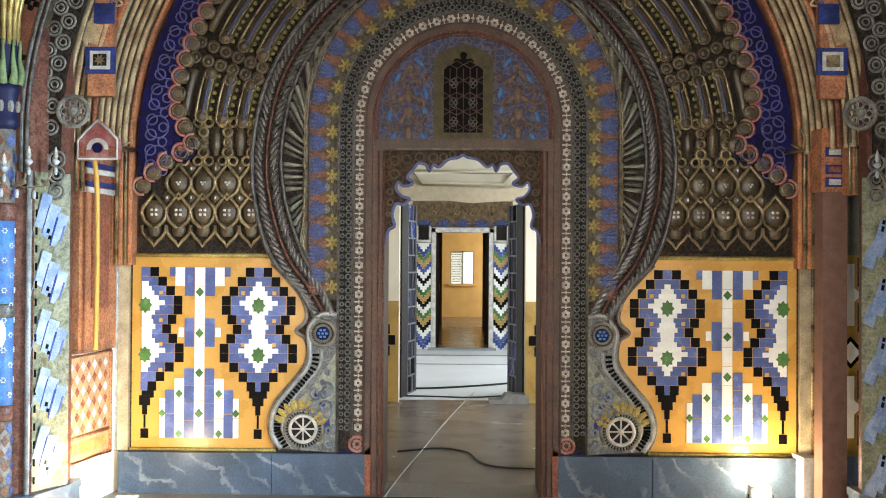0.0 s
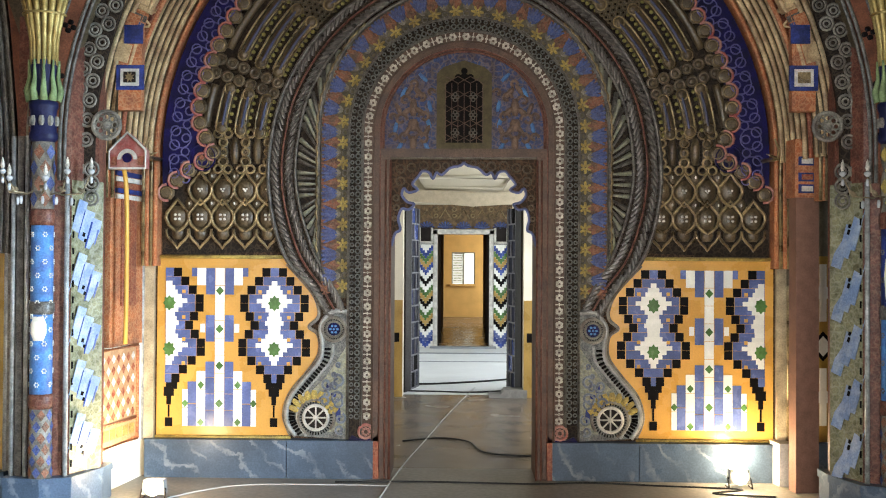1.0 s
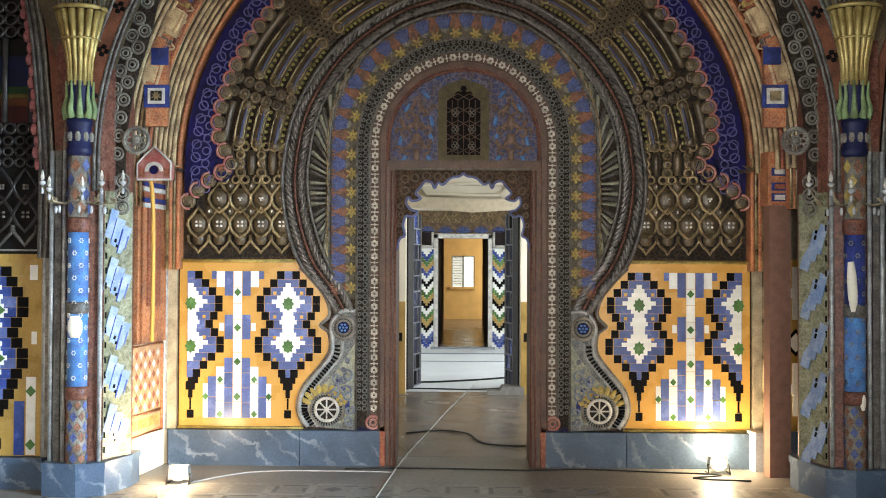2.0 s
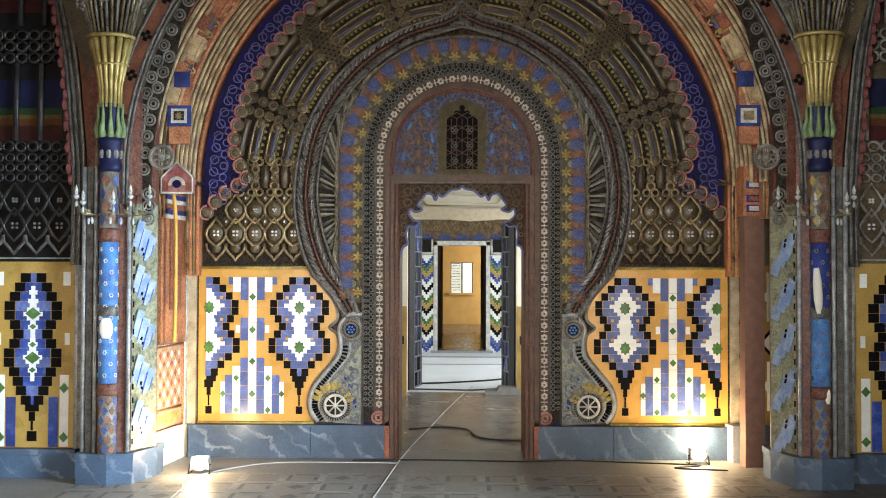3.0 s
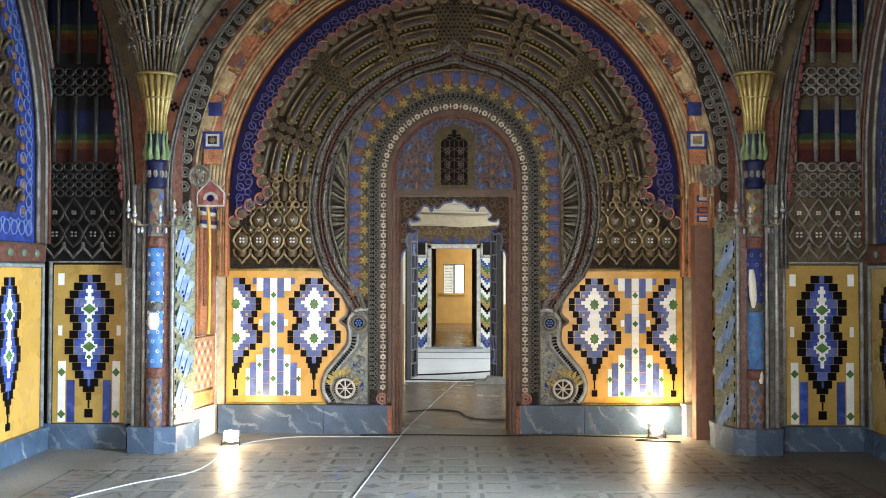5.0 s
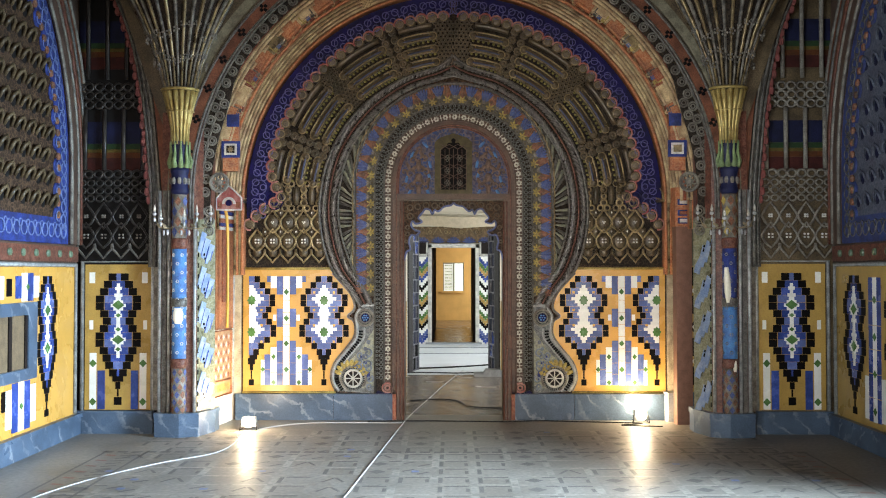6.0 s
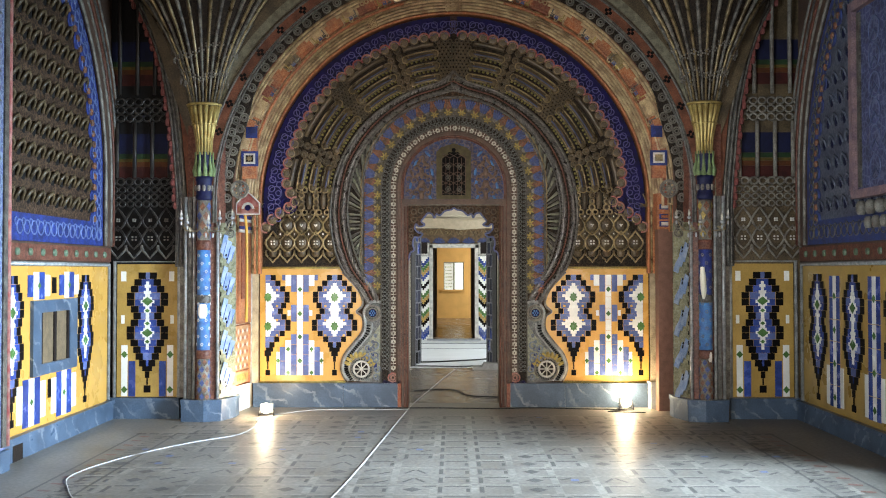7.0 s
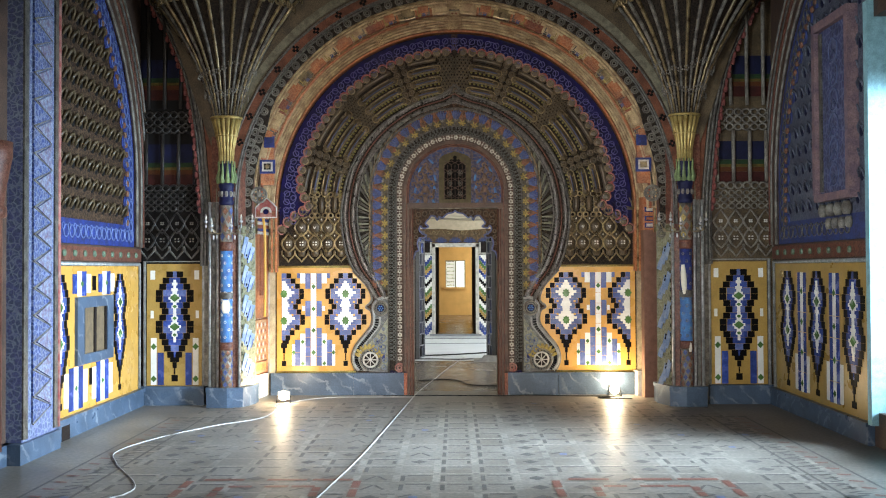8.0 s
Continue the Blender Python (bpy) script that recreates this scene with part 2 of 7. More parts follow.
SHADE_GROUND = mat("shade_dark_ground", (0.010, 0.008, 0.007), 0.8, vary=0.5, scale=9)
# dimmed like the stripes above, shade included in the colour
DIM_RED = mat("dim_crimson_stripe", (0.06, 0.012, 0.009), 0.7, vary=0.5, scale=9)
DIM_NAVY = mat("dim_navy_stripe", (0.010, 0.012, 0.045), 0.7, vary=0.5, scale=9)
PALE_STRIP = mat("pale_floor_strip", (0.36, 0.32, 0.27), 0.44, vary=0.4, scale=2.5, bump=0.05, grain=30, spec=0.3)


# ---------------- mesh helpers ----------------
from functools import lru_cache


class Shape:
    """Collects faces for one mesh."""

    def __init__(self):
        self.v, self.f, self.marks = [], [], []

    def add(self, verts, faces):
        k = len(self.v)
        self.marks.append((k, len(self.f)))
        self.v += [tuple(p) for p in verts]
        self.f += [tuple(i + k for i in f) for f in faces]
        return self

    def box(self, x0, x1, y0, y1, z0, z1):
        v = [(x, y, z) for z in (z0, z1) for y in (y0, y1) for x in (x0, x1)]
        return self.add(v, [(0, 2, 3, 1), (4, 5, 7, 6), (0, 1, 5, 4), (2, 6, 7, 3), (0, 4, 6, 2), (1, 3, 7, 5)])

    def prism(self, poly, y0, y1):
        """A polygon in the x-z plane, given thickness in y."""
        n = len(poly)
        v = [(x, y0, z) for x, z in poly] + [(x, y1, z) for x, z in poly]
        f = [tuple(range(n)), tuple(range(2 * n - 1, n - 1, -1))]
        f += [(i, i + n, (i + 1) % n + n, (i + 1) % n) for i in range(n)]
        return self.add(v, f)

    def strip(self, a, b, y0, y1):
        """The band between two lines of equal length in the x-z plane, given thickness."""
        n = len(a)
        v = [(x, y0, z) for x, z in a] + [(x, y0, z) for x, z in b] + [(x, y1, z) for x, z in a] + [(x, y1, z) for x, z in b]
        f = []
        for i in range(n - 1):
            f += [(i, i + 1, n + i + 1, n + i), (2 * n + i, 3 * n + i, 3 * n + i + 1, 2 * n + i + 1)]
            f += [(i, 2 * n + i, 2 * n + i + 1, i + 1), (n + i, n + i + 1, 3 * n + i + 1, 3 * n + i)]
        f += [(0, n, 3 * n, 2 * n), (n - 1, 3 * n - 1, 4 * n - 1, 2 * n - 1)]
        return self.add(v, f)

    def ring(self, cz, r0, r1, a0, a1, y0, y1, n=48, cx=0.0):
        t = [radians(a0 + (a1 - a0) * i / n) for i in range(n + 1)]
        return self.strip([(cx + r0 * math.cos(a), cz + r0 * math.sin(a)) for a in t],
                          [(cx + r1 * math.cos(a), cz + r1 * math.sin(a)) for a in t], y0, y1)

    def disk(self, cx, cz, r, y0, y1, n=12):
        return self.prism([(cx + r * math.cos(2 * math.pi * i / n), cz + r * math.sin(2 * math.pi * i / n)) for i in range(n)], y0, y1)

    def tube(self, pts, r, k=6, r_end=None, closed=False):
        pts = [Vector(p) for p in pts]
        n = len(pts)
        rows = []
        for i, p in enumerate(pts):
            a = pts[(i - 1) % n] if closed or i else p
            b = pts[(i + 1) % n] if closed or i < n - 1 else p
            d = (b - a).normalized()
            u = d.cross(Vector((0, 1, 0)) if abs(d.y) < 0.9 else Vector((1, 0, 0))).normalized()
            w = d.cross(u)
            q = r if r_end is None else r + (r_end - r) * i / max(1, n - 1)
            rows += [p + q * (math.cos(2 * math.pi * j / k) * u + math.sin(2 * math.pi * j / k) * w) for j in range(k)]
        f = []
        for i in range(n if closed else n - 1):
            for j in range(k):
                m, i2 = (j + 1) % k, (i + 1) % n
                f.append((i * k + j, i * k + m, i2 * k + m, i2 * k + j))
        if not closed:
            f += [tuple(range(k - 1, -1, -1)), tuple(range((n - 1) * k, n * k))]
        return self.add(rows, f)

    def lathe(self, cx, cy, profile, n=20):
        v = [(cx + r * math.cos(2 * math.pi * j / n), cy + r * math.sin(2 * math.pi * j / n), z) for r, z in profile for j in range(n)]
        f = [(i * n + j, i * n + (j + 1) % n, (i + 1) * n + (j + 1) % n, (i + 1) * n + j) for i in range(len(profile) - 1) for j in range(n)]
        m = len(profile) - 1
        return self.add(v, f + [tuple(range(n - 1, -1, -1)), tuple(range(m * n, m * n + n))])

    def ball(self, c, rx, ry, rz, n=8, turn=0.0):
        """An ellipsoid, turned in the x-z plane."""
        prof = [math.pi * i / 5 for i in range(1, 5)]
        ca, sa = math.cos(turn), math.sin(turn)
        v = []
        for p in prof:
            for j in range(n):
                q = 2 * math.pi * j / n
                x, y, z = rx * math.sin(p) * math.cos(q), ry * math.sin(p) * math.sin(q), rz * math.cos(p)
                v.append((c[0] + x * ca + z * sa, c[1] + y, c[2] - x * sa + z * ca))
        f = [(i * n + j, i * n + (j + 1) % n, (i + 1) * n + (j + 1) % n, (i + 1) * n + j) for i in range(3) for j in range(n)]
        return self.add(v, f + [tuple(range(n - 1, -1, -1)), tuple(range(3 * n, 4 * n))])

    def torus(self, cx, y, cz, R, r, n=12, k=5, squash=1.0):
        return self.tube([(cx + R * math.cos(2 * math.pi * i / n), y, cz + squash * R * math.sin(2 * math.pi * i / n)) for i in range(n)], r, k, closed=True)

    def data(self, name, material, base=(0, 0, 0), smooth=False):
        me = bpy.data.meshes.new(name)
        me.from_pydata([(x - base[0], y - base[1], z - base[2]) for x, y, z in self.v], [], self.f)
        bm = bmesh.new()
        bm.from_mesh(me)
        bmesh.ops.recalc_face_normals(bm, faces=bm.faces)
        bm.to_mesh(me)
        bm.free()
        me.materials.append(material)
        if smooth:
            me.polygons.foreach_set("use_smooth", [True] * len(me.polygons))
        return me


BASE = {}


def thing(name, label, category, base=(0, 0, 0), group="", kind=""):
    ob = new(name)
    ob.location = base
    BASE[ob.name] = base
    return tagged(ob, label, category, group, kind)


def part(name, shape, material, parent, label="", smooth=False):
    base = BASE[parent.name]
    ob = new(name, shape.data(name, material, base, smooth))
    ob.parent = parent
    BASE[ob.name] = base
    return tagged(ob, label) if label else ob


def parts(name, shape, material, parent, label="", smooth=False):
    """Each body of the shape as a part of its own."""
    base = BASE[parent.name]
    ends = shape.marks[1:] + [(len(shape.v), len(shape.f))]
    for (v0, f0), (v1, f1) in zip(shape.marks, ends):
        one = Shape()
        one.v, one.f = shape.v[v0:v1], [tuple(i - v0 for i in f) for f in shape.f[f0:f1]]
        ob = new(name, one.data(name, material, base, smooth))
        ob.parent = parent
        if label:
            tagged(ob, label)


def solid(name, shape, material, label, category, kind="", smooth=False, group=""):
    ob = new(name, shape.data(name, material, (0, 0, 0), smooth))
    BASE[ob.name] = (0, 0, 0)
    return tagged(ob, label, category, group, kind)


def piece(name, mesh, parent, m):
    """One repeated piece on shared mesh data, at the world pose m."""
    ob = new(name, mesh)
    ob.parent = parent
    ob.matrix_basis = Matrix.Translation(-Vector(BASE[parent.name])) @ m
    return ob


def spline(pts, n=8):
    """A smooth line through points of the x-z plane."""
    P = [pts[0]] + list(pts) + [pts[-1]]
    out = []
    for i in range(1, len(P) - 2):
        p0, p1, p2, p3 = (np.array(P[i + j - 1], float) for j in range(4))
        for j in range(n):
            t = j / n
            out.append(tuple(0.5 * (2 * p1 + (p2 - p0) * t + (2 * p0 - 5 * p1 + 4 * p2 - p3) * t * t + (3 * p1 - p0 - 3 * p2 + p3) * t ** 3)))
    return out + [tuple(map(float, pts[-1]))]


def along(line, step, start=0.0):
    """Points at even steps along a line of the x-z plane, with the line's direction in radians."""
    out, left = [], start
    for (x0, z0), (x1, z1) in zip(line, line[1:]):
        d = math.hypot(x1 - x0, z1 - z0)
        while left <= d and d > 0:
            t = left / d
            out.append((x0 + (x1 - x0) * t, z0 + (z1 - z0) * t, math.atan2(z1 - z0, x1 - x0)))
            left += step
        left -= d
    return out


def at(x, y, z, turn=0.0, size=1.0):
    """A pose on a wall that faces -y, turned in its plane by radians."""
    return Matrix.Translation((x, y, z)) @ Matrix.Rotation(-turn, 4, "Y") @ Matrix.Scale(size, 4)


CUBE = Shape().box(-0.5, 0.5, -0.5, 0.5, -0.5, 0.5)
STAR = Shape().prism([((1.0 if i % 2 == 0 else 0.74) * 0.5 * math.cos(math.pi * i / 8), (1.0 if i % 2 == 0 else 0.74) * 0.5 * math.sin(math.pi * i / 8)) for i in range(16)], -0.5, 0.5)
DIAMOND = Shape().prism([(0.5, 0), (0, 0.5), (-0.5, 0), (0, -0.5)], -0.5, 0.5)


@lru_cache(None)
def tile_mesh(kind, name):
    m = {"k": T_BLACK, "b": T_BLUE, "w": T_WHITE, "g": T_GREEN, "y": T_YELLOW, "d": T_DEEP, "o": T_OCHRE, "p": T_PALE}[name]
    return {"c": CUBE, "s": STAR, "d": DIAMOND}[kind].data("tile_" + kind + name, m)


class Panel:
    """Tiles laid on one wall panel: u runs along it, z upwards, in metres from the panel's own corner."""

    def __init__(self, parent, origin, along_dir, flip=1):
        self.parent, self.u = parent, Vector(along_dir).normalized()
        self.o, self.flip = Vector(origin), flip
        self.n = self.u.cross(Vector((0, 0, 1)))
        self.turn = Matrix((self.u, -self.n, (0, 0, 1))).transposed().to_4x4()

    def tile(self, u, z, w, h, color, kind="c", lift=0.004):
        p = self.o + self.u * (u * self.flip) + Vector((0, 0, z)) + self.n * (lift / 2)
        m = Matrix.Translation(p) @ self.turn @ Matrix.Diagonal((w * 0.97, lift, h * 0.97, 1))
        return piece("tile", tile_mesh(kind, color), self.parent, m)


# ---------------- the doorway wall ----------------
def pair(line):
    return [(-x, z) for x, z in line]


wall = solid("wall_north", Shape().box(-4.0, -0.62, 0, 0.3, 0, 5.6).box(0.62, 4.0, 0, 0.3, 0, 5.6).box(-0.62, 0.62, 0, 0.3, 2.36, 5.6), UMBER,
             "umber painted wall with an ornate horseshoe doorway", "wall", "structure")

CZ = 2.51   # springing centre of the inner arches


def stilted(r, z0=0.27, n=24):
    arc = [(r * math.cos(math.pi * i / n), CZ + r * math.sin(math.pi * i / n)) for i in range(n + 1)]
    return [(r, z0)] + arc + [(-r, z0)]


surround = thing("door_surround", "horseshoe door surround of carved and painted stucco bands", "door surround", (0, 0, 0))


def arch_band(name, r0, r1, y0, y1, material, label="", z0=0.27):
    return part(name, Shape().strip(stilted(r0, z0), stilted(r1, z0), y0, y1), material, surround, label)


def arch_line(name, r, y, thick, material, z0=0.27, label=""):
    return part(name, Shape().tube([(x, y, z) for x, z in stilted(r, z0)], thick, 6), material, surround, label, True)


arch_band("brown_band", 0.60, 0.655, -0.06, 0.0, BROWN, "plain brown painted band")
arch_band("chain_band", 0.655, 0.735, -0.035, 0.0, BROWN, "brown band with a chain of pale flowers")
arch_band("ring_band", 0.735, 0.835, -0.05, 0.0, STUCCO_DARK, "dark band of small rings")
arch_band("leaf_band", 0.835, 1.055, -0.03, 0.0, mat("olive_brown_ground", (0.15, 0.13, 0.085), 0.6, vary=0.5, scale=14), "band of blue, red and yellow leaves", 1.30)
for r, y, w, m in ((0.602, -0.062, 0.009, COLUMN_RED), (0.655, -0.062, 0.008, BROWN), (0.737, -0.05, 0.010, GREY_BAND), (0.835, -0.05, 0.010, GREY_BAND)):
    arch_line("moulding", r, y, w, m)
arch_line("moulding", 1.055, -0.04, 0.014, GREY_BAND, 1.5)

# a chain of six-petalled flowers with little bars between them
flower = Shape()
for i in range(6):
    a = math.pi * i / 3
    flower.ball((0.019 * math.cos(a), 0, 0.019 * math.sin(a)), 0.0120, 0.009, 0.0120, 6)
flower_me = flower.data("flower", PALE_FLOWER)
bar_me = Shape().box(-0.004, 0.004, -0.006, 0.006, -0.030, 0.030).box(-0.012, 0.012, -0.005, 0.005, -0.004, 0.004).data("bar", PALE_FLOWER)
line = stilted(0.695, 0.42, 40)
for i, (x, z, a) in enumerate(along(line, 0.0495)):
    piece("flower" if i % 2 == 0 else "bar", flower_me if i % 2 == 0 else bar_me, surround, at(x, -0.04, z, a))

rings_me = Shape().torus(0, 0, 0.019, 0.017, 0.0055, 9, 4).torus(0, 0, -0.022, 0.012, 0.005, 8, 4).data("rings", SCROLL_GREY)
for x, z, a in along(stilted(0.786, 0.42, 40), 0.046):
    piece("rings", rings_me, surround, at(x, -0.055, z, a))


def leaf_shape(size, petals, spread, wide):
    s = Shape()
    for i in range(petals):
        a = math.pi / 2 + spread * (i - (petals - 1) / 2)
        s.ball((0.5 * size * math.cos(a), -0.004 * (petals - abs(i - petals // 2)), 0.5 * size * math.sin(a)), wide * size, 0.012, 0.52 * size, 6, math.pi / 2 - a)
    return s


red_me = leaf_shape(0.165, 5, 0.20, 0.11).data("red_leaf", LEAF_RED)
blue_me = leaf_shape(0.135, 5, 0.26, 0.13).data("blue_leaf", LEAF_BLUE)
pale_me = leaf_shape(0.045, 3, 0.7, 0.2).data("pale_leaf", GREY_LIGHT)
lily = Shape()
for i in range(6):
    a = math.pi * i / 3
    lily.ball((0.026 * math.cos(a), -0.008, 0.026 * math.sin(a)), 0.011, 0.010, 0.026, 6, math.pi / 2 - a)
lily_me = lily.data("yellow_lily", YELLOW)
ring_me = Shape().torus(0, 0, 0, 0.022, 0.006, 10, 4, 0.8).data("lily_ring", GREY_BAND)
for i, (x, z, a) in enumerate(along(stilted(0.842, 1.36, 40), 0.0745)):
    out = at(x, -0.035, z, a - math.pi)
    if i % 2 == 0:
        piece("red_leaf", red_me, surround, out @ Matrix.Translation((0, 0.002, 0.042)))
        piece("yellow_lily", lily_me, surround, out @ Matrix.Translation((0, -0.006, 0.036)))
    else:
        piece("blue_leaf", blue_me, surround, out @ Matrix.Translation((0, -0.004, 0.066)))
        piece("pale_leaf", pale_me, surround, out @ Matrix.Translation((0, -0.012, 0.050)))
        piece("lily_ring", ring_me, surround, out @ Matrix.Translation((0, -0.004, 0.022)))

# the outer horseshoe: a dark leafy band that swells and draws in to the foot of the arch
OUT = spline([(0.0, 3.86), (0.16, 3.74), (0.55, 3.60), (1.0, 3.28), (1.30, 2.83), (1.415, 2.35), (1.40, 1.95), (1.295, 1.60), (1.12, 1.39), (0.99, 1.20)], 8)
INN = spline([(0.0, 3.64), (0.15, 3.60), (0.50, 3.48), (0.85, 3.20), (1.12, 2.80), (1.22, 2.35), (1.20, 2.0), (1.08, 1.62), (0.93, 1.36), (0.86, 1.20)], 8)
MID = [((a + c) / 2, (b + d) / 2) for (a, b), (c, d) in zip(OUT, INN)]
scale_me = Shape().ball((0, 0, 0), 0.018, 0.014, 0.055, 6).data("leaf", HORSE)
for s in (-1, 1):
    g = lambda pts: [(s * x, z) for x, z in pts]
    part("horseshoe_band", Shape().strip(g(OUT), g(INN), -0.05, 0.0), STUCCO_DARK, surround, "dark leafy horseshoe band")
    for pts, r, m in ((OUT, 0.015, GREY_BAND), (INN, 0.011, GREY_BAND), (MID, 0.008, COLUMN_RED)):
        part("moulding", Shape().tube([(x, -0.055, z) for x, z in g(pts)], r, 6), m, surround, "", True)
    for x, z, a in along(g(MID), 0.045, 0.02):
        for side in (-1, 1):
            d = a + side * s * 0.55
            nx, nz = -math.sin(a) * side * 0.052, math.cos(a) * side * 0.052
            piece("leaf", scale_me, surround, at(x + nx, -0.055, z + nz, d - math.pi / 2))
    # the shell crescent between the round arch and the horseshoe
    lo = [(s * 1.068, 1.60 + 0.09 * i) for i in range(10)] + [(s * 1.068 * math.cos(radians(t)), CZ + 1.068 * math.sin(radians(t))) for t in range(0, 49, 4)]
    crescent_out = [p for p in INN if 1.58 < p[1] < 3.30]
    part("shell_ground", Shape().prism(lo + g(crescent_out), -0.02, 0.0), STUCCO_DARK, surround)
    ribs, ribs2 = Shape(), Shape()
    n = 30
    for i in range(n):
        q = crescent_out[round(i * (len(crescent_out) - 1) / (n - 1))]
        k = 1.0 - 2.0 * i / (n - 1)
        src = (s * (1.075 - 0.16 * max(0, k) ** 2), -0.035, 2.30 + 0.55 * k)
        (ribs if i % 2 else ribs2).tube([src, (s * q[0] * 0.99, -0.03, q[1])], 0.007, 5, 0.021)
    parts("shell_rib", ribs, PALE_SCROLL, surround, "pale ribs of a shell", True)
    parts("shell_rib", ribs2, GREY_BAND, surround, "", True)
    rope = along(lo, 0.02)
    part("rope", Shape().tube([(x + s * 0.006 * math.cos(i * 1.6), -0.045 + 0.006 * math.sin(i * 1.6), z) for i, (x, z, a) in enumerate(rope)], 0.010, 5), STUCCO_LIGHT, surround, "twisted rope moulding", True)

    # the scroll that carries the horseshoe
    curve = spline([(1.21, 0.30), (1.275, 0.42), (1.245, 0.58), (1.12, 0.74), (1.03, 0.86), (1.02, 0.98), (1.03, 1.10), (0.95, 1.20), (0.84, 1.20)], 8)
    part("scroll_ground", Shape().prism(g([(0.84, 0.275)] + curve), -0.045, 0.0), SCROLL_GREY, surround, "grey-blue scroll panel with gilt leaves")
    for off, r in ((0.0, 0.018), (0.078, 0.010)):
        pts = [(s * (x - off), -0.05, z) for x, z in curve if z < 0.98 or off == 0]
        part("moulding", Shape().tube(pts, r, 6), METAL_GREY, surround, "", True)
    part("scroll_inlay", Shape().prism(g([(0.845, 0.36), (0.95, 0.33), (1.10, 0.34), (1.165, 0.46), (1.12, 0.60), (0.99, 0.73), (0.89, 0.88), (0.845, 0.95)]), -0.050, -0.044), PALE_SCROLL, surround, "pale gilt ground of the scroll")
    teeth = Shape()
    for x, z, a in along(curve[:38], 0.026):
        nx, nz = -math.sin(a), math.cos(a)
        c = Vector((s * (x + nx * 0.038), -0.05, z + nz * 0.038))
        d = Vector((s * nx * 0.022, 0, nz * 0.022))
        teeth.tube([c - d, c + d], 0.0085, 4)
    parts("tooth_row", teeth, T_BLACK, surround)
    rosette = Shape().torus(s * 0.935, -0.055, 1.075, 0.085, 0.014, 20, 6).torus(s * 0.935, -0.055, 1.075, 0.058, 0.006, 16, 5)
    ros = part("rosette", rosette, GREY_LIGHT, surround, "round rosette with a blue flower", True)
    part("rosette_flower", Shape().disk(s * 0.935, 1.075, 0.046, -0.055, -0.04, 16), NAVY, ros)
    fl = Shape()
    for i in range(6):
        fl.ball((s * 0.935 + 0.026 * math.cos(i * 1.047), -0.058, 1.075 + 0.026 * math.sin(i * 1.047)), 0.010, 0.006, 0.010, 6)
    parts("petal", fl.ball((s * 0.935, -0.058, 1.075), 0.009, 0.006, 0.009, 6), SKYBLUE, ros)
    dent = Shape()
    for i in range(34):
        a = i * 2 * math.pi / 34
        dent.tube([(s * 0.935 + 0.064 * math.cos(a), -0.058, 1.075 + 0.064 * math.sin(a)), (s * 0.935 + 0.080 * math.cos(a), -0.058, 1.075 + 0.080 * math.sin(a))], 0.0035, 4)
    part("notches", dent, STUCCO_DARK, surround)
    wx, wz = s * 1.062, 0.435
    wheel = Shape().torus(wx, -0.06, wz, 0.088, 0.011, 24, 6)
    for i in range(8):
        a = i * math.pi / 4
        wheel.tube([(wx, -0.06, wz), (wx + 0.085 * math.cos(a), -0.06, wz + 0.085 * math.sin(a))], 0.006, 4)
    part("wheel", wheel.ball((wx, -0.065, wz), 0.02, 0.012, 0.02), WHITE, surround, "pale spoked wheel ornament", True)
    part("wheel_ground", Shape().disk(wx, wz, 0.132, -0.054, -0.04, 32), SCROLL_GREY, surround, "grey wheel rim")
    spokes = Shape()
    for i in range(36):
        a = i * math.pi / 18
        spokes.tube([(wx + 0.104 * math.cos(a), -0.055, wz + 0.104 * math.sin(a)), (wx + 0.126 * math.cos(a), -0.055, wz + 0.126 * math.sin(a))], 0.0045, 4)
    part("notches", spokes, T_BLACK, surround)
    part("wheel_heart", Shape().disk(wx, wz, 0.082, -0.057, -0.05, 24), DARKWOOD, surround)
    part("volute", Shape().tube([(wx + s * (0.125 + 0.012 * i / 20) * math.cos(a), -0.052, wz + 0.13 * math.sin(a)) for i, a in ((i, i * 2 * math.pi / 20 - 1.2) for i in range(17))], 0.013, 6), GREY_LIGHT, surround, "", True)
    shell = Shape()
    for i in range(9):
        a = radians(20 + i * 17)
        shell.ball((wx - s * 0.155 * math.cos(a) + s * 0.02, -0.05, wz + 0.155 * math.sin(a)), 0.024, 0.016, 0.052, 8, -s * (a - math.pi / 2) * -1)
    parts("gilt_shell", shell, YELLOW, surround, "gilt shell leaves")
    leafs = Shape()
    for k, (cx, cz, r) in enumerate(((0.93, 0.66, 0.035), (0.99, 0.60, 0.03), (0.905, 0.54, 0.04), (0.93, 0.75, 0.022), (0.90, 0.82, 0.02))):
        leafs.tube([(s * (cx + r * (1 - j / 16) * math.cos(j * 0.55 + k)), -0.058, cz + r * (1 - j / 16) * math.sin(j * 0.55 + k)) for j in range(13)], 0.009, 5)
    for cx, cz, r, k in ((0.905, 0.70, 0.05, 1), (0.985, 0.68, 0.045, 3), (0.90, 0.585, 0.05, 5), (1.0, 0.555, 0.04, 0), (0.885, 0.43, 0.04, 2), (0.89, 0.35, 0.035, 4)):
        leafs.tube([(s * (cx + r * (1 - j / 20) * math.cos(j * 0.5 + k)), -0.062, cz + r * (1 - j / 20) * math.sin(j * 0.5 + k)) for j in range(15)], 0.010, 5)
    parts("tendril", leafs, SCROLL_TENDRIL, surround, "curling grey tendrils", True)
